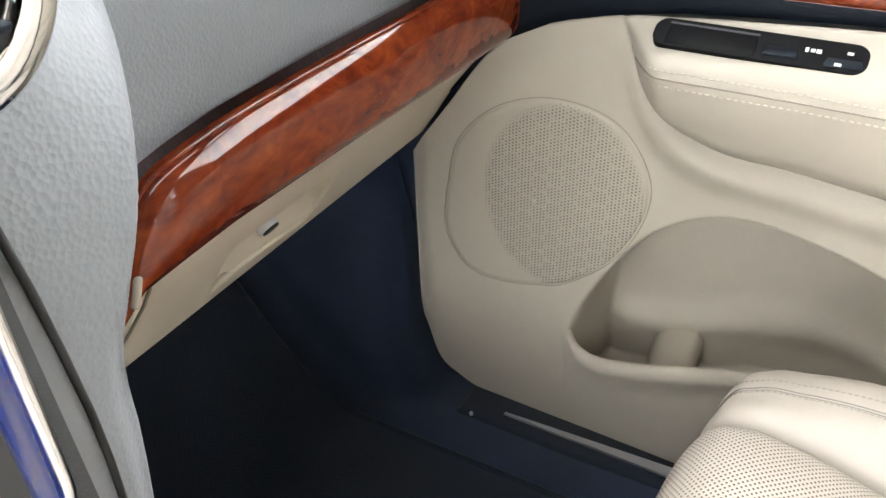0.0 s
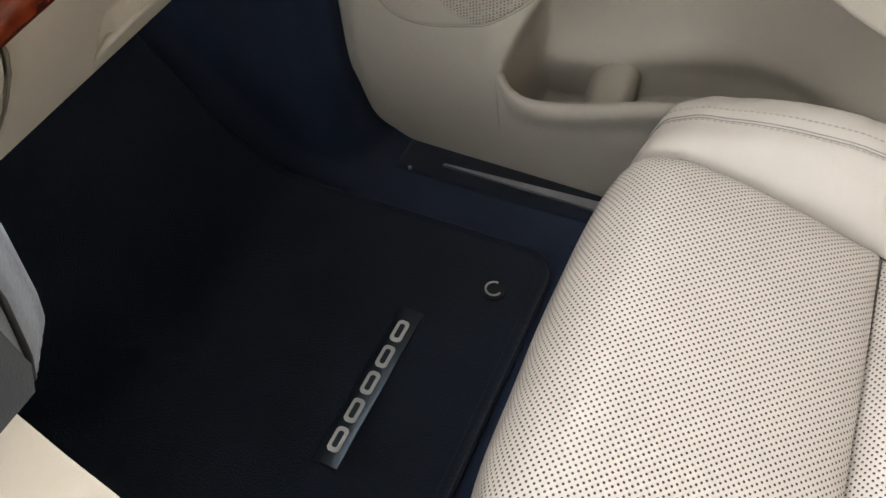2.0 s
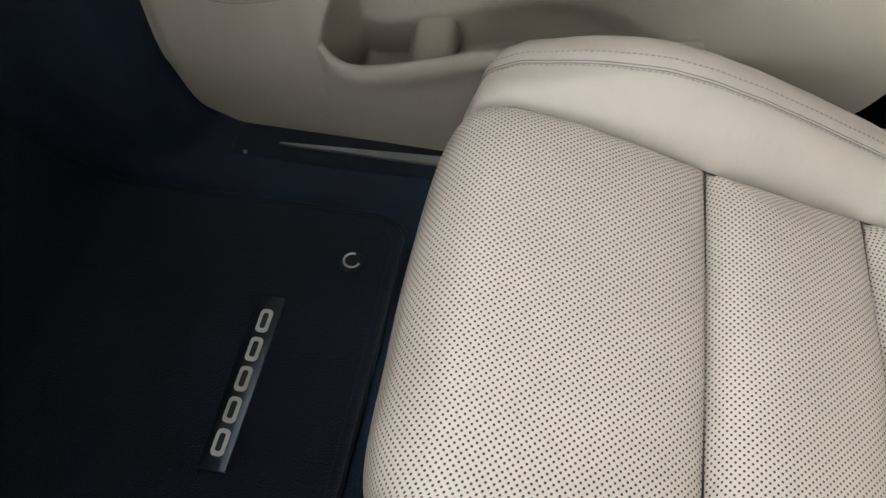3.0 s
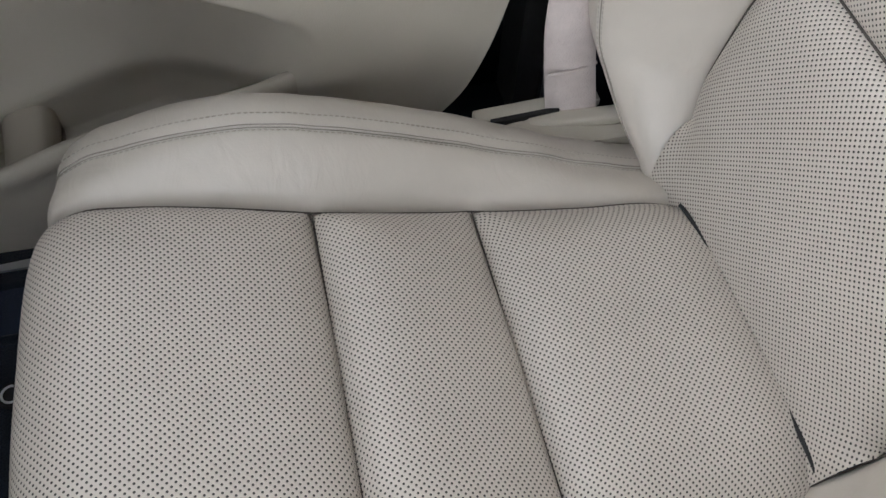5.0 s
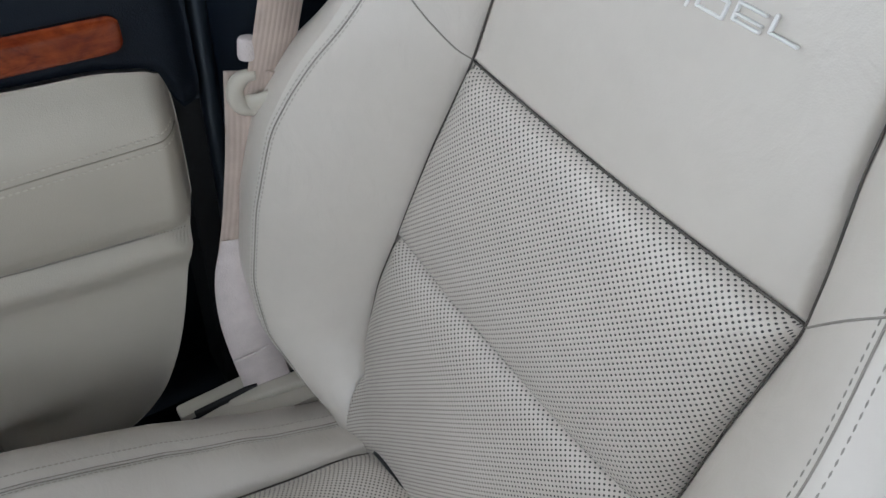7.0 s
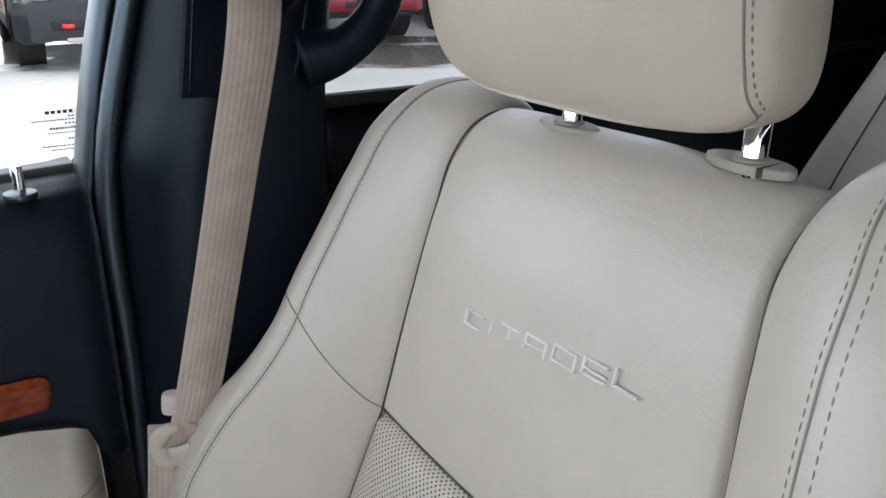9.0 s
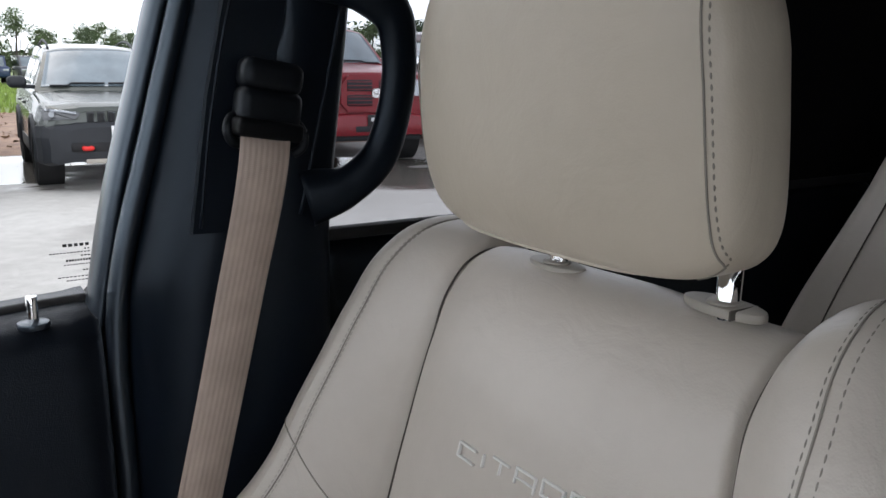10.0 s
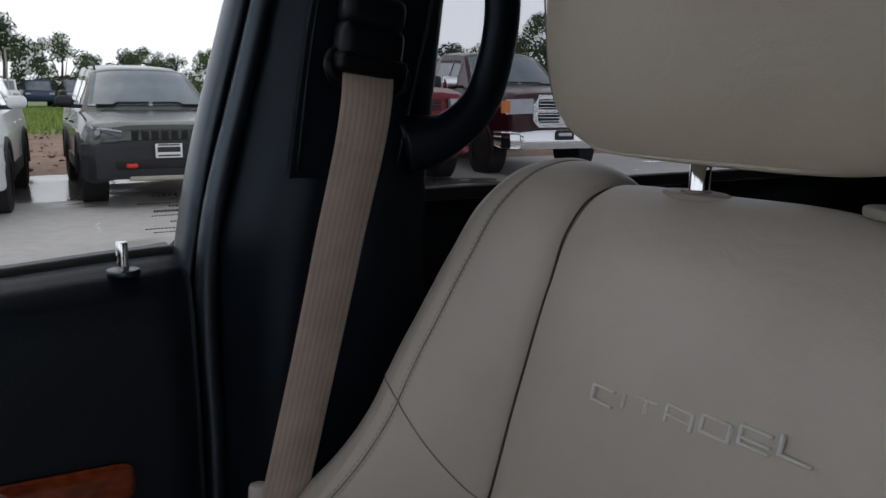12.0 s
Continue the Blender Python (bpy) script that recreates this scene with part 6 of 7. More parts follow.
def tree(x, y, height, spread, seed, mat, squat=0.25):
    r = random.Random(seed)
    t = thing("tree", (x, y, GZ), "leafy green tree at the edge of the lot", "tree", "trees along the field")
    trunk_h = height * squat
    p = [(x, y, GZ - 0.1), (x + 0.05, y, GZ + trunk_h * 0.5), (x, y + 0.05, GZ + trunk_h), (x + 0.1, y - 0.1, GZ + height * 0.75)]
    tr = tube("trunk", curve_through(p, 12), np.linspace(0.035, 0.008, 12) * height, M_bark, t, "rough brown trunk", segs=8)
    blobs = []
    for k in range(24):
        a, q = r.uniform(0, 6.28), r.random() ** 0.6
        zc = GZ + trunk_h + (height - trunk_h) * (0.08 + 0.86 * (k + r.random()) / 24)
        f = math.sin(math.pi * min(1, 0.2 + 0.75 * (zc - GZ - trunk_h) / (height - trunk_h)))
        c = Vector((x + math.cos(a) * spread * q * f, y + math.sin(a) * spread * q * f, zc))
        blobs.append((c, spread * r.uniform(0.20, 0.40)))
        st = Vector((x, y, GZ + trunk_h * r.uniform(0.8, 1.3)))
        if k % 3 == 0:
            tube("limb", curve_through([st, (st + c) / 2 + Vector((0, 0, 0.2)), c], 7), np.linspace(0.012, 0.003, 7) * height, M_bark, tr, segs=5)
    verts, faces = [], []
    for c, rad in blobs:
        for k in range(260):
            d = Vector((r.gauss(0, 1), r.gauss(0, 1), r.gauss(0, 0.8)))
            d = d.normalized() * rad * r.random() ** 0.4
            o = c + d
            s = rad * r.uniform(0.08, 0.17)
            u = Vector((r.uniform(-1, 1), r.uniform(-1, 1), r.uniform(-1, 1))).normalized()
            v = u.cross(Vector((r.uniform(-1, 1), r.uniform(-1, 1), r.uniform(-1, 1)))).normalized()
            i = len(verts)
            verts += [o - u * s, o + v * s * 0.6, o + u * s, o - v * s * 0.6]
            faces.append((i, i + 1, i + 2, i + 3))
    mesh_of("crown", verts, faces, mat, t, "uneven green crown", smooth=False)
    return t


# bearing (y per metre of x), distance, height over the ground, spread
rt = random.Random(11)
for bear, dist, hgt, spr in ((-0.05, 62, 5.9, 2.5), (-0.105, 66, 4.9, 2.3), (-0.135, 70, 3.8, 1.5), (-0.17, 92, 4.9, 2.3), (-0.195, 94, 5.3, 2.5), (-0.222, 96, 4.6, 2.2), (-0.262, 80, 5.0, 1.8), (-0.30, 90, 5.4, 3.2), (-0.38, 85, 5.6, 3.2),
                             (-0.46, 70, 5.4, 3.0), (-0.53, 66, 5.2, 2.8), (-0.60, 62, 5.0, 2.6), (-0.66, 58, 5.2, 2.6), (-0.715, 54, 5.4, 2.4), (-0.765, 44, 6.6, 2.2), (-0.83, 50, 6.0, 2.6), (-0.90, 50, 5.6, 2.6)):
    tree(dist, bear * dist, hgt, spr, rt.randint(0, 9999), M_leafs[rt.randint(0, 2)], 0.16)

wood = []
verts, faces = [], []
for k in range(9000):
    x, y = rt.uniform(180, 230), rt.uniform(-230, 60)
    h = 3.4 + 2.0 * noise.noise(Vector((y * 0.05, 0, 0)))
    o = Vector((x, y, GZ + rt.random() * h))
    s = rt.uniform(0.35, 0.9)
    u = Vector((rt.uniform(-1, 1), rt.uniform(-1, 1), rt.uniform(-1, 1))).normalized()
    v = u.cross(Vector((0.3, 0.2, 1))).normalized()
    i = len(verts)
    verts += [o - u * s, o + v * s, o + u * s, o - v * s]
    faces.append((i, i + 1, i + 2, i + 3))
tagged(mesh_of("far_woods", verts, faces, leaf_mat("far_leaves", (0.075, 0.11, 0.06)), smooth=False), "distant belt of green woods", "woods", kind="stuff")


# ---- parked vehicles ----
def paint(name, col, metal=0.4, rough=0.3):
    m = plain(name, col, rough, metal=metal, vary=0.04, coat=0.30, vscale=3)
    return m


M_tyre = plain("tyre_rubber", (0.012, 0.012, 0.013), 0.8, vary=0.2)
M_rim = plain("dark_alloy_rim", (0.08, 0.08, 0.085), 0.35, metal=0.8)
M_rim_b = plain("bright_alloy_rim", (0.62, 0.62, 0.63), 0.25, metal=1.0)
M_cladding = plain("black_cladding", (0.012, 0.014, 0.018), 0.6, vary=0.1, vscale=5)
# base lifted to grey-blue so the sky's reflection sits in the colour
M_car_glass = plain("sky_toned_car_glass", (0.14, 0.175, 0.20), 0.10, coat=1.0, vary=0.25, vscale=2)
M_lamp_dark = plain("smoked_lamp_housing", (0.05, 0.052, 0.058), 0.15, coat=1.0)
M_lamp = plain("headlamp_lens", (0.33, 0.35, 0.38), 0.12, coat=1.0, metal=0.4)
M_red_hook = plain("red_tow_hook", (0.62, 0.02, 0.015), 0.4)
M_amber = plain("amber_marker_lens", (0.75, 0.22, 0.02), 0.3)
M_plate_white = plain("white_plate", (0.75, 0.75, 0.75), 0.5)


def wheel(car, x, y, r, w, rim_mat, side):
    seg = 36
    prof = [(r * 0.62, -w / 2), (r * 0.93, -w / 2), (r, -w * 0.36), (r, w * 0.36), (r * 0.93, w / 2), (r * 0.62, w / 2)]
    verts, faces = [], []
    for k in range(seg):
        a = 2 * math.pi * k / seg
        for q, o in prof:
            verts.append((x + q * math.cos(a), y + o, GZ + r + q * math.sin(a)))
    faces = grid_faces(seg, len(prof), closed_u=True)
    tyre = mesh_of("tyre", verts, faces, M_tyre, car, "black road tyre")
    b = bmesh.new()
    yo = y + side * w * 0.30
    for k in range(5):
        a = 2 * math.pi * k / 5
        box((r * 0.62, 0.03, r * 0.16), (x + math.cos(a) * r * 0.31, yo, GZ + r + math.sin(a) * r * 0.31), 0.01, 1, (0, -math.degrees(a), 0), bm=b)
    tmp = disc(r * 0.17, 0.05, (x, yo, GZ + r), (90, 0, 0), 16)
    me = bpy.data.meshes.new("tmp")
    tmp.to_mesh(me)
    tmp.free()
    b.from_mesh(me)
    part("rim", b, rim_mat, tyre, "five-spoke alloy rim")
    hoop = [(x + r * 0.62 * math.cos(a), yo, GZ + r + r * 0.62 * math.sin(a)) for a in np.linspace(0, 2 * math.pi, 30)]
    tube("rim_edge", hoop, 0.016, rim_mat, tyre, segs=6, caps=False)
    part("brake_drum", disc(r * 0.60, w * 0.5, (x, y, GZ + r), (90, 0, 0), 24), M_tyre, tyre)


def body_shell(car, secs, mat, name, label, shoulder=0.70):
    """Lofts a body from cross sections: x, half width low, half width high, z low, z high, y of the middle line."""
    q = np.array(secs, float)
    xs = np.unique(np.r_[q[:, 0], np.linspace(q[0, 0], q[-1, 0], 24)])
    rows = []
    for x in xs:
        wl, wh, zl, zh, yc = (float(np.interp(x, q[:, 0], q[:, c])) for c in range(1, 6))
        h = zh - zl
        half = [(wl * 0.90, zl), (wl * 0.985, zl + 0.03), (wl, zl + 0.12 * h), (wl * 0.992, zl + 0.42 * h), (wl * 1.004, zl + shoulder * h - 0.012), (wl * 0.998, zl + shoulder * h), (wh * 0.55 + wl * 0.45, zl + 0.88 * h),
                (wh + 0.012, zh - 0.028), (wh * 0.985, zh - 0.008), (wh * 0.94, zh), (wh * 0.72, zh + 0.012), (wh * 0.66, zh + 0.022), (wh * 0.35, zh + 0.028), (0, zh + 0.030)]
        full = half + [(-w, z) for w, z in half[::-1][1:]]
        rows.append([(x, yc + w, GZ + z) for w, z in full])
    P = np.array(rows)
    nv = P.shape[1]
    faces = grid_faces(len(xs), nv)
    faces.append(tuple(range(nv)))
    faces.append(tuple((len(xs) - 1) * nv + k for k in range(nv - 1, -1, -1)))
    ob = mesh_of(name, P.reshape(-1, 3), faces, mat, car, label)
    ob.data.set_sharp_from_angle(angle=radians(28))
    return ob


def quad_panel(name, pts, mat, car, label="", thick=0.012):
    """A flat-sided pane or lamp from corner points, with a thickness along its own normal."""
    p = [Vector(q) for q in pts]
    nrm = (p[1] - p[0]).cross(p[2] - p[0]).normalized() * thick
    b = bmesh.new()
    a = [b.verts.new(q) for q in p]
    c = [b.verts.new(q - nrm) for q in p]
    b.faces.new(a), b.faces.new(c[::-1])
    for i in range(len(a)):
        j = (i + 1) % len(a)
        b.faces.new((a[i], c[i], c[j], a[j]))
    return part(name, b, mat, car, label, smooth=False)


def greenhouse(car, fx, yc, xb0, xb1, xt0, xt1, zb, zt, wb, wt, mat):
    """A cabin with a bowed windscreen and crowned roof; panes lie just proud of the pillars."""
    Z = lambda z: GZ + z
    line = curve_through([(xb0, zb), (xb0 * 0.48 + xt0 * 0.52, zb + (zt - zb) * 0.53), (xt0, zt - 0.035), (xt0 + 0.30, zt), ((xt0 + xt1) / 2, zt + 0.012), (xt1, zt - 0.04), (xb1, zb)], 80)
    def at(i, v, lift=0.0):
        x, z = line[i]
        k = np.clip((z - zb) / (zt - zb), 0, 1)
        w = (wb + (wt - wb) * k) * (1 - 0.06 * sstep(xt1 - 0.3, xb1, x))
        bow = 0.16 * sstep(xt0 + 0.9, xt0, x) - 0.10 * sstep(xt1 - 0.4, xt1, x)
        tx, tz = np.gradient(line, axis=0)[i]
        q = math.hypot(tx, tz)
        return (fx + x + bow * v * v - lift * tz / q, yc + w * v, Z(z) - 0.055 * abs(v) ** 3.5 * k + lift * tx / q)
    vs = np.linspace(-1, 1, 25)
    P = np.array([[at(i, v) for v in vs] for i in range(80)])
    cab = sheet("cabin", P, mat, car, "roof and pillars")
    def pane(nm, lo, hi, half, lab=""):
        rows = [i for i in range(80) if lo <= i <= hi]
        G = np.array([[at(i, v * half, 0.008) for v in vs] for i in rows])
        return sheet(nm, G, M_car_glass, cab, lab, skirt=(0.012, 0, -0.006))
    top = int(np.argmax(line[:, 0] > xt0))
    ws = pane("windscreen", int(top * 0.10), int(top * 0.93), 0.925, "windscreen with sky reflection in its colour")
    for v0, v1 in ((-0.85, -0.06), (0.0, 0.80)):
        tube("wiper", np.array([at(int(top * 0.10) + (1 if abs(v) < 0.5 else 0), v, 0.02) for v in np.linspace(v0, v1, 14)]), 0.013, M_cladding, ws, segs=5)
    for sg in (1, -1):
        col = 24 if sg > 0 else 0
        edge = P[:, col]
        base = np.c_[edge[:, 0], np.full(80, yc + sg * wb), np.full(80, Z(zb) - 0.02)]
        k = np.linspace(0, 1, 8)[None, :, None]
        side_pts = edge[:, None] * (1 - k) + base[:, None] * k
        sheet("cabin_side", side_pts, mat, cab, flip=sg > 0)
        span = line[:, 0]
        for a, c in ((xb0 + 0.62, xb0 + (xb1 - xb0) * 0.43), (xb0 + (xb1 - xb0) * 0.455, xb0 + (xb1 - xb0) * 0.76)):
            idx = [i for i in range(80) if a <= span[i] <= c and i < 70]
            kk = np.linspace(0.16, 0.84, 6)[None, :, None]
            G = edge[idx][:, None] * (1 - kk) + base[idx][:, None] * kk
            G[..., 1] += sg * 0.009
            sheet("side_window", G, M_car_glass, cab, flip=sg > 0, skirt=(0, -sg * 0.012, 0))
    return cab


def suv(fx, yc, mat, label, trail, turn):
    """A mid-size SUV whose nose points at the camera's side of the lot."""
    car = thing("parked_suv", (fx + 2.2, yc, GZ), label, "suv", "parked cars")
    Z = lambda z: GZ + z
    body_shell(car, [(fx + 0.02, 0.78, 0.62, 0.42, 0.88, yc), (fx + 0.06, 0.84, 0.70, 0.38, 0.925, yc), (fx + 0.18, 0.90, 0.79, 0.35, 0.965, yc), (fx + 0.45, 0.925, 0.84, 0.32, 1.00, yc), (fx + 1.0, 0.93, 0.86, 0.30, 1.07, yc), (fx + 1.3, 0.93, 0.87, 0.30, 1.095, yc),
                     (fx + 2.6, 0.93, 0.88, 0.30, 1.12, yc), (fx + 4.2, 0.93, 0.87, 0.32, 1.13, yc), (fx + 4.5, 0.88, 0.82, 0.42, 1.06, yc), (fx + 4.56, 0.84, 0.78, 0.47, 1.0, yc)], mat, "body", "painted body with creased bonnet")
    greenhouse(car, fx, yc, 1.08, 4.50, 1.90, 4.05, 1.09, 1.66, 0.85, 0.63, mat)
    for sg in (1, -1):
        crease = curve_through([(fx + 0.10, yc + sg * 0.50, Z(0.945)), (fx + 0.5, yc + sg * 0.56, Z(1.022)), (fx + 1.10, yc + sg * 0.66, Z(1.082))], 16)
        tube("bonnet_crease", crease, 0.012, mat, car, segs=6)
        shut = curve_through([(fx + 0.20, yc + sg * 0.80, Z(0.945)), (fx + 0.6, yc + sg * 0.845, Z(0.985)), (fx + 1.2, yc + sg * 0.87, Z(1.045))], 16)
        tube("bonnet_gap", shut, 0.006, M_tyre, car, segs=5)
        lamp = quad_panel("headlamp", [(fx + 0.12, yc + sg * 0.865, Z(0.925)), (fx + 0.06, yc + sg * 0.80, Z(0.938)), (fx - 0.012, yc + sg * 0.47, Z(0.890)), (fx - 0.020, yc + sg * 0.52, Z(0.845)), (fx + 0.07, yc + sg * 0.86, Z(0.835))], M_lamp_dark, car, "slim smoked headlamp", 0.03 * sg)
        tube("light_blade", curve_through([(fx + 0.085, yc + sg * 0.835, Z(0.918)), (fx + 0.02, yc + sg * 0.68, Z(0.908)), (fx - 0.025, yc + sg * 0.51, Z(0.882))], 12), 0.016, M_lamp, lamp, "clear light blade", segs=6)
        part("lamp_lens", disc(0.034, 0.03, (fx + 0.032, yc + sg * 0.77, Z(0.875)), (0, 90, -sg * 20), 14), M_lamp, lamp)
        mir = part("door_mirror", box((0.16, 0.23, 0.15), (fx + 1.50, yc + sg * 1.03, Z(1.20)), 0.06, 4), mat if not trail else M_cladding, car, "door mirror")
        part("mirror_arm", box((0.08, 0.16, 0.05), (fx + 1.50, yc + sg * 0.90, Z(1.14)), 0.015), M_cladding, mir)
        for wx in (0.88, 3.55):
            wheel(car, fx + wx, yc + sg * 0.828, 0.365, 0.24, M_rim if trail else M_rim_b, sg)
            arch = [(fx + wx + 0.42 * math.cos(a), yc + sg * 0.918, GZ + 0.375 + 0.42 * math.sin(a)) for a in np.linspace(-0.15, math.pi + 0.15, 20)]
            tube("wheel_arch", arch, 0.05, M_cladding, car, "black wheel arch cladding", segs=8)
            part("wheel_well", disc(0.40, 0.30, (fx + wx, yc + sg * 0.782, GZ + 0.375), (90, 0, 0), 28), M_tyre, car)
        part("side_cladding", box((1.9, 0.05, 0.18), (fx + 2.2, yc + sg * 0.915, Z(0.40)), 0.02), M_cladding, car)
        for dx in (1.75, 2.72):
            part("door_handle", box((0.20, 0.04, 0.035), (fx + dx + 0.45, yc + sg * 0.935, Z(0.93)), 0.012), mat, car)
        tube("roof_rail", curve_through([(fx + 2.20, yc + sg * 0.565, Z(1.625)), (fx + 2.32, yc + sg * 0.565, Z(1.660)), (fx + 3.7, yc + sg * 0.565, Z(1.660)), (fx + 3.9, yc + sg * 0.565, Z(1.61))], 24), 0.018, M_cladding, car, segs=6)
        part("fog_lamp", disc(0.035, 0.03, (fx + 0.0, yc + sg * 0.70, Z(0.71)), (0, 90, 0), 16), M_lamp, car)
    bump_ = body_shell(car, [(fx - 0.06, 0.70, 0.62, 0.34, 0.70, yc), (fx - 0.02, 0.82, 0.76, 0.31, 0.75, yc), (fx + 0.10, 0.90, 0.86, 0.29, 0.77, yc), (fx + 0.30, 0.945, 0.93, 0.28, 0.76, yc), (fx + 0.46, 0.94, 0.93, 0.30, 0.72, yc)], M_cladding if trail else mat, "front_bumper", "front bumper")
    for k in range(7):
        yy = yc + (k - 3) * 0.118
        sl_ = part("grille_slot", box((0.05, 0.080, 0.150), (fx + 0.012 + 0.005 * abs(k - 3), yy, Z(0.825)), 0.010, 2, (0, -8, 0)), M_cladding, car, "dark grille slot")
        part("slot_core", box((0.02, 0.060, 0.125), (fx - 0.010 + 0.005 * abs(k - 3), yy, Z(0.825)), 0.008, 1, (0, -8, 0)), M_tyre, sl_)
    part("lower_intake", box((0.05, 1.20, 0.11), (fx - 0.055, yc, Z(0.505)), 0.03), M_tyre, bump_)
    part("skid_plate", box((0.05, 0.9, 0.06), (fx - 0.045, yc, Z(0.345)), 0.02), M_bezel, bump_)
    if trail:
        for sg in (1, -1):
            hk = curve_through([(fx - 0.06, yc + sg * 0.46, Z(0.50)), (fx - 0.14, yc + sg * 0.46, Z(0.50)), (fx - 0.14, yc + sg * 0.38, Z(0.50)), (fx - 0.06, yc + sg * 0.38, Z(0.50))], 16)
            tube("tow_hook", hk, 0.026, M_red_hook, car, "bright red tow hook", segs=8)
    pl = part("number_plate", box((0.015, 0.32, 0.165), (fx - 0.080, yc - 0.02, Z(0.66)), 0.008), M_plate_white, car, "white plate with dark bars")
    part("plate_bar", box((0.006, 0.27, 0.06), (fx - 0.090, yc - 0.02, Z(0.675)), 0.003), M_black_print, pl)
    part("plate_bar", box((0.006, 0.26, 0.016), (fx - 0.090, yc - 0.02, Z(0.605)), 0.003), M_black_print, pl)
    part("plate_bar", box((0.006, 0.26, 0.016), (fx - 0.090, yc - 0.02, Z(0.728)), 0.003), M_black_print, pl)
    car.rotation_euler.z = radians(turn)
    car.scale.y = 0.95
    return car


def pickup(fx, yc, mat, label, chrome, turn):
    """A full-size pickup truck nose-on, with crossbar grille."""
    car = thing("pickup_truck", (fx + 2.9, yc, GZ), label, "pickup truck", "parked cars")
    Z = lambda z: GZ + z * 1.06
    body_shell(car, [(fx + 0.0, 0.84, 0.72, 0.66, 1.27, yc), (fx + 0.05, 0.90, 0.80, 0.64, 1.32, yc), (fx + 0.16, 0.95, 0.86, 0.60, 1.35, yc), (fx + 0.6, 1.0, 0.92, 0.55, 1.40, yc), (fx + 1.5, 1.0, 0.94, 0.5, 1.45, yc), (fx + 3.6, 1.0, 0.96, 0.5, 1.45, yc), (fx + 5.7, 1.0, 0.95, 0.55, 1.43, yc)], mat, "body", "painted truck body with high bonnet")
    greenhouse(car, fx, yc, 1.45, 3.90, 2.15, 3.60, 1.43, 2.07, 0.93, 0.72, mat)
    gm = M_chrome if chrome else mat
    part("grille_surround", prism([(yc + q * 0.53, Z(z)) for q, z in ((-0.80, 0.75), (0.80, 0.75), (1.0, 0.86), (1.0, 1.10), (0.78, 1.24), (-0.78, 1.24), (-1.0, 1.10), (-1.0, 0.86))], fx - 0.05, fx + 0.04, "x", 0.03), gm, car, "grille surround")
    for sg in (1, -1):
        for k, zz in enumerate((1.10, 0.90)):
            g = part("grille_mesh", box((0.05, 0.40, 0.17), (fx - 0.042, yc + sg * 0.245, Z(zz)), 0.03, 2), M_cladding, car, "black grille opening")
            for q in range(3):
                part("grille_bar", box((0.02, 0.38, 0.012), (fx - 0.062, yc + sg * 0.245, Z(zz - 0.05 + 0.05 * q)), 0.004), gm, g)
        lamp = quad_panel("headlamp", [(fx + 0.10, yc + sg * 0.955, Z(1.17)), (fx - 0.06, yc + sg * 0.545, Z(1.185)), (fx - 0.07, yc + sg * 0.545, Z(0.965)), (fx + 0.08, yc + sg * 0.965, Z(0.945))], M_lamp, car, "clear headlamp", 0.05 * sg)
        for dy, rr_ in ((0.63, 0.045), (0.755, 0.062)):
            part("lamp_lens", disc(rr_, 0.03, (fx - 0.064 + (dy - 0.545) * 0.38, yc + sg * dy, Z(1.07)), (0, 90, -sg * 22), 18), M_lamp_dark, lamp)
        quad_panel("amber_marker", [(fx + 0.14, yc + sg * 0.995, Z(1.15)), (fx + 0.055, yc + sg * 0.885, Z(1.15)), (fx + 0.045, yc + sg * 0.885, Z(0.965)), (fx + 0.13, yc + sg * 1.005, Z(0.965))], M_amber, lamp, "amber marker", 0.06 * sg)
        mir = part("door_mirror", box((0.16, 0.26, 0.22), (fx + 1.85, yc + sg * 1.18, Z(1.42)), 0.05, 3), M_chrome if chrome else M_cladding, car, "door mirror")
        part("mirror_arm", box((0.07, 0.18, 0.05), (fx + 1.85, yc + sg * 1.02, Z(1.36)), 0.015), M_cladding, mir)
        for wx in (0.98, 4.6):
            wheel(car, fx + wx, yc + sg * 0.885, 0.41, 0.27, M_rim_b, sg)
            arch = [(fx + wx + 0.48 * math.cos(a), yc + sg * 0.985, GZ + 0.42 + 0.48 * math.sin(a)) for a in np.linspace(-0.1, math.pi + 0.1, 20)]
            tube("wheel_arch", arch, 0.03, mat, car, "flared wheel arch", segs=8)
            part("wheel_well", disc(0.46, 0.30, (fx + wx, yc + sg * 0.853, GZ + 0.42), (90, 0, 0), 28), M_tyre, car)
        part("fog_lamp", disc(0.05, 0.04, (fx - 0.115, yc + sg * 0.66, Z(0.60)), (0, 90, 0), 16), M_lamp, car)
    bm_ = body_shell(car, [(fx - 0.14, 0.74, 0.74, 0.46, 0.70, yc), (fx - 0.12, 0.80, 0.80, 0.44, 0.73, yc), (fx - 0.02, 0.92, 0.92, 0.43, 0.745, yc), (fx + 0.16, 0.99, 0.99, 0.43, 0.745, yc), (fx + 0.42, 1.0, 1.0, 0.45, 0.74, yc)], M_chrome if chrome else mat, "front_bumper", "front bumper")
    if not chrome:
        part("lower_valance", box((0.14, 1.5, 0.10), (fx + 0.02, yc, Z(0.40)), 0.03), M_cladding, bm_)
        part("bumper_intake", box((0.04, 0.70, 0.09), (fx - 0.128, yc, Z(0.52)), 0.015), M_cladding, bm_)
    part("hood_emblem", prism(rounded_rect(0.13, 0.13, 0.05, 6, yc, Z(1.0)), fx - 0.085, fx - 0.05, "x", 0.01), M_chrome, car, "plain bright grille emblem")
    pl = part("number_plate", box((0.015, 0.34, 0.16), (fx - 0.160, yc, Z(0.64)), 0.008), M_black_print, car, "dark plate with pale bars")
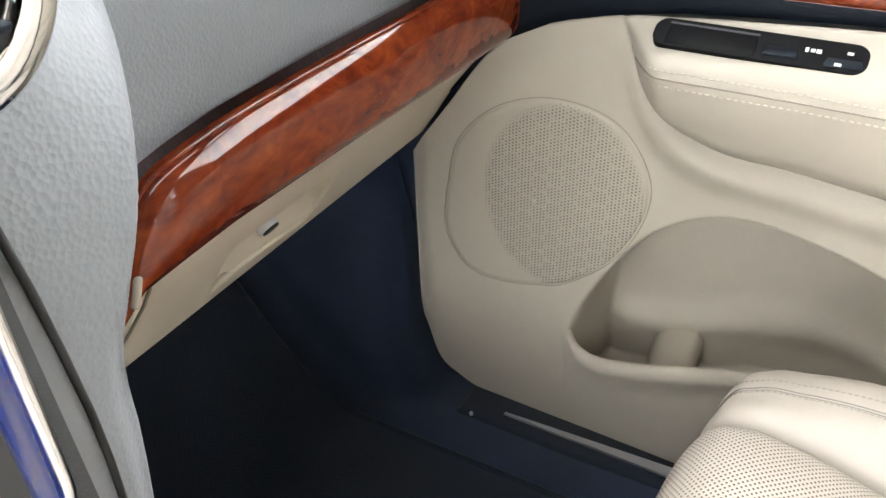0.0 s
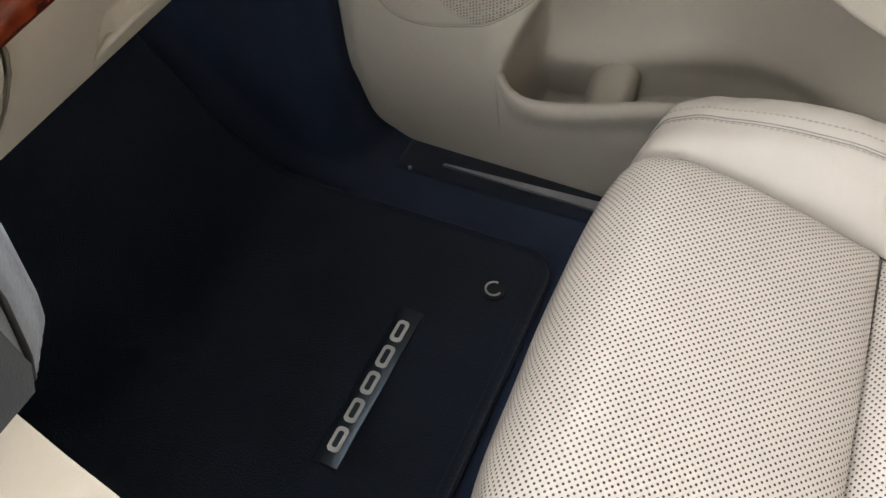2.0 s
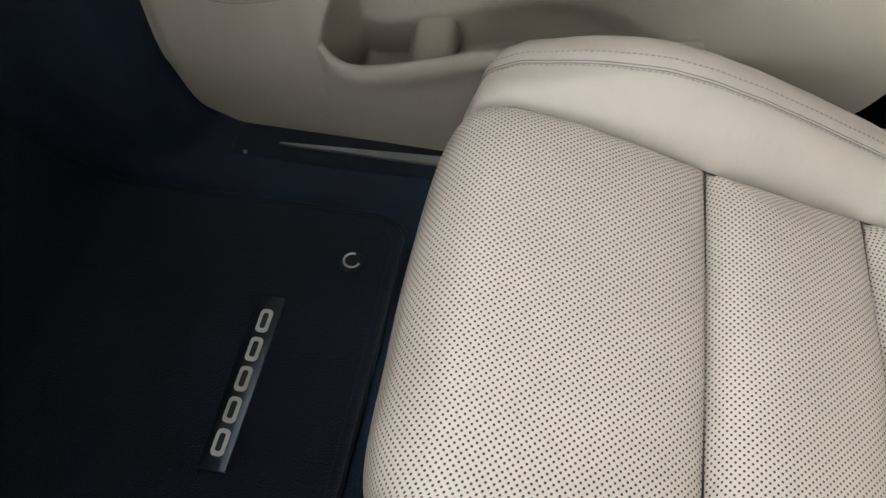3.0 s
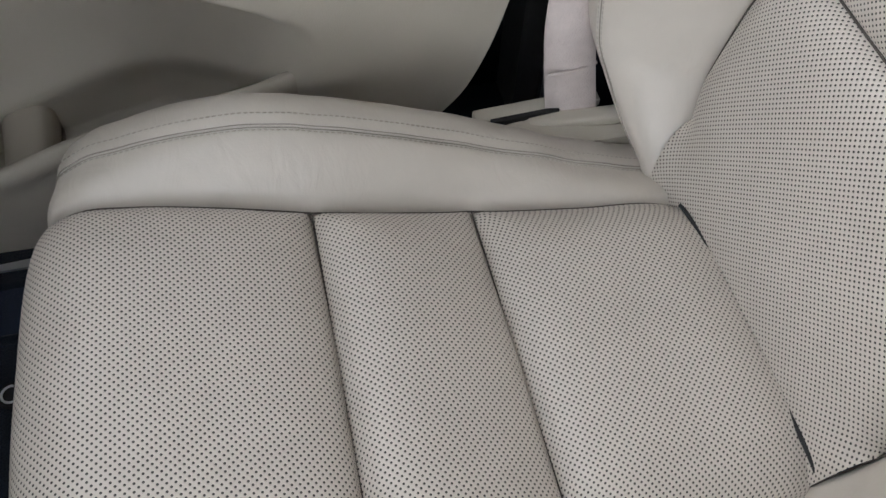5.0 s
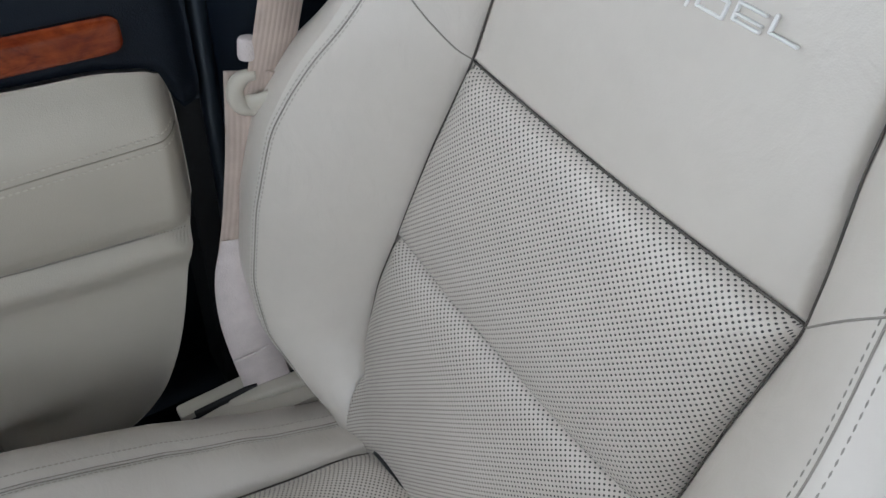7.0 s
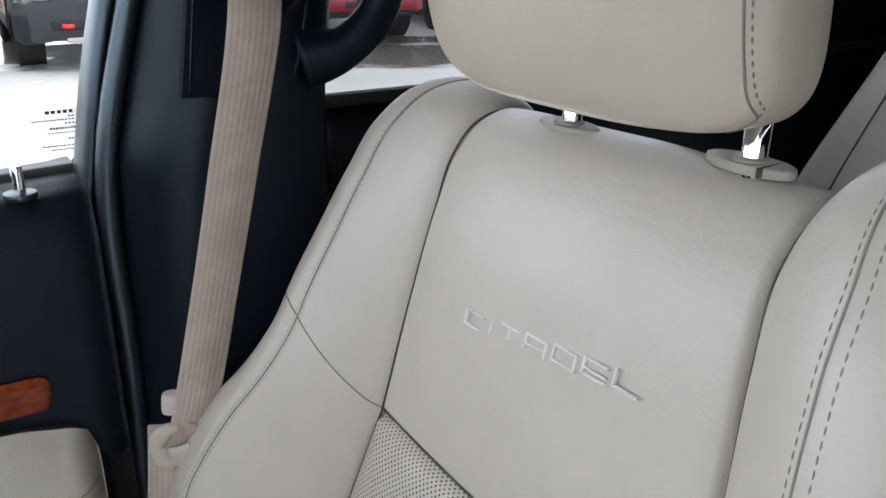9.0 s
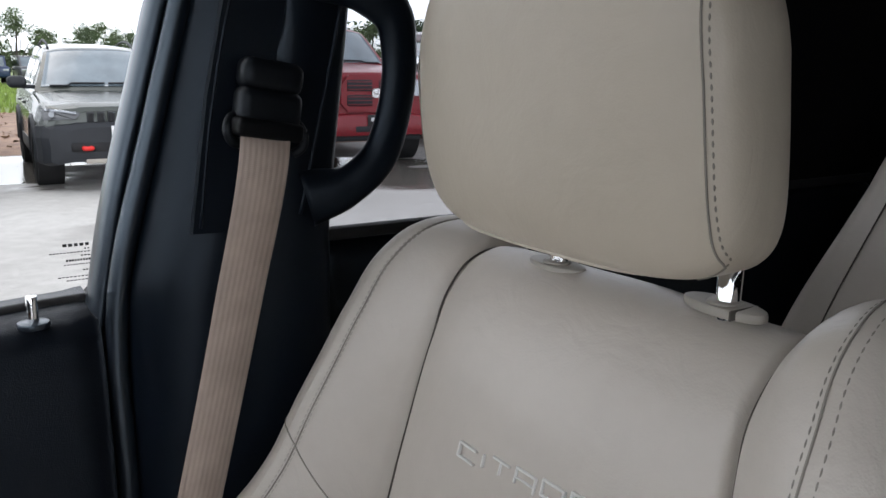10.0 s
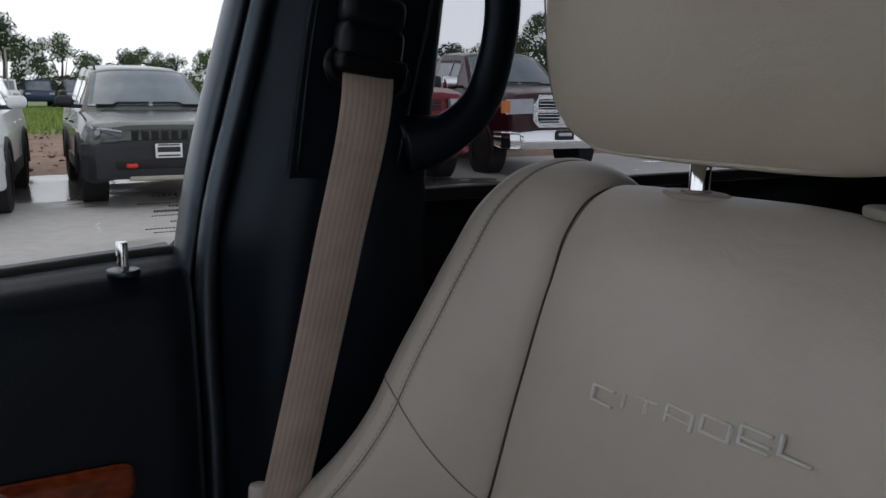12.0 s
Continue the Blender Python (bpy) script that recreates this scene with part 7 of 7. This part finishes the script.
    part("plate_bar", box((0.006, 0.24, 0.05), (fx - 0.170, yc, Z(0.65)), 0.003), M_plate_white, pl)
    car.rotation_euler.z = radians(turn)
    return car


suv(10.15, -2.10, paint("olive_grey_paint", (0.066, 0.073, 0.066), 0.35, 0.22), "olive-grey SUV with black cladding and red tow hook parked nose-on", True, -3.2)
suv(9.72, 0.37, paint("white_paint", (0.72, 0.73, 0.74), 0.0, 0.3), "white SUV parked beside the grey one", False, -7.5)
pickup(10.85, -5.90, paint("bright_red_paint", (0.19, 0.003, 0.010), 0.15, 0.35), "bright red pickup truck with body-coloured grille", False, -5)
pickup(10.85, -8.80, paint("maroon_paint", (0.040, 0.005, 0.010), 0.2, 0.35), "dark maroon pickup truck with chrome grille and bumper", True, -8)


def far_van(x, y, mat, label):
    v = thing("parked_van", (x, y, GZ), label, "van", "far parked vehicles")
    Z = lambda z: GZ + z
    body = part("van_body", box((4.8, 1.95, 0.75), (x, y, Z(0.75)), 0.18, 3), mat, v)
    part("van_roof", prism([(x - 1.5, Z(1.0)), (x - 0.7, Z(1.78)), (x + 2.2, Z(1.82)), (x + 2.35, Z(1.0))], y - 0.86, y + 0.86, "y", 0.10), mat, body)
    part("van_windscreen", prism([(x - 1.46, Z(1.10)), (x - 0.80, Z(1.70)), (x - 0.76, Z(1.68)), (x - 1.40, Z(1.08))], y - 0.74, y + 0.74, "y", 0.01), M_car_glass, v, "dark windscreen")
    for sg in (-1, 1):
        part("van_side_glass", box((2.4, 0.03, 0.42), (x + 0.7, y + sg * 0.868, Z(1.46)), 0.01), M_car_glass, v)
        part("van_lamp", box((0.05, 0.34, 0.14), (x - 2.39, y + sg * 0.72, Z(0.88)), 0.02), M_lamp, v)
        for dx in (-1.5, 1.5):
            part("wheel", disc(0.36, 0.25, (x + dx, y + sg * 0.86, Z(0.36)), (90, 0, 0), 20), M_tyre, v)
    return v


for vx, vy, vcol, vlab in ((60, -2.6, (0.75, 0.75, 0.76), "white van parked far across the field"), (63, -4.9, (0.02, 0.035, 0.09), "dark blue van parked far off"), (63, -7.4, (0.10, 0.10, 0.11), "dark grey van parked far off"),
                           (66, -10.2, (0.25, 0.04, 0.04), "red van parked far off"), (58, 0.6, (0.5, 0.5, 0.52), "silver van parked far off"), (58, 3.4, (0.72, 0.72, 0.74), "white van parked far across the field")):
    far_van(vx, vy, paint("van_paint", vcol, 0.1), vlab)

pole = thing("lamp_post", (58, -2.95, GZ), "tall pale lamp post beside the far lot", "lamp post")
part("post", disc(0.07, 3.6, (58, -2.95, GZ + 1.8), (0, 0, 0), 12, r2=0.05), M_bezel, pole)
part("lamp_head", box((0.2, 0.4, 0.1), (58, -3.1, GZ + 3.6), 0.04), M_bezel, pole)
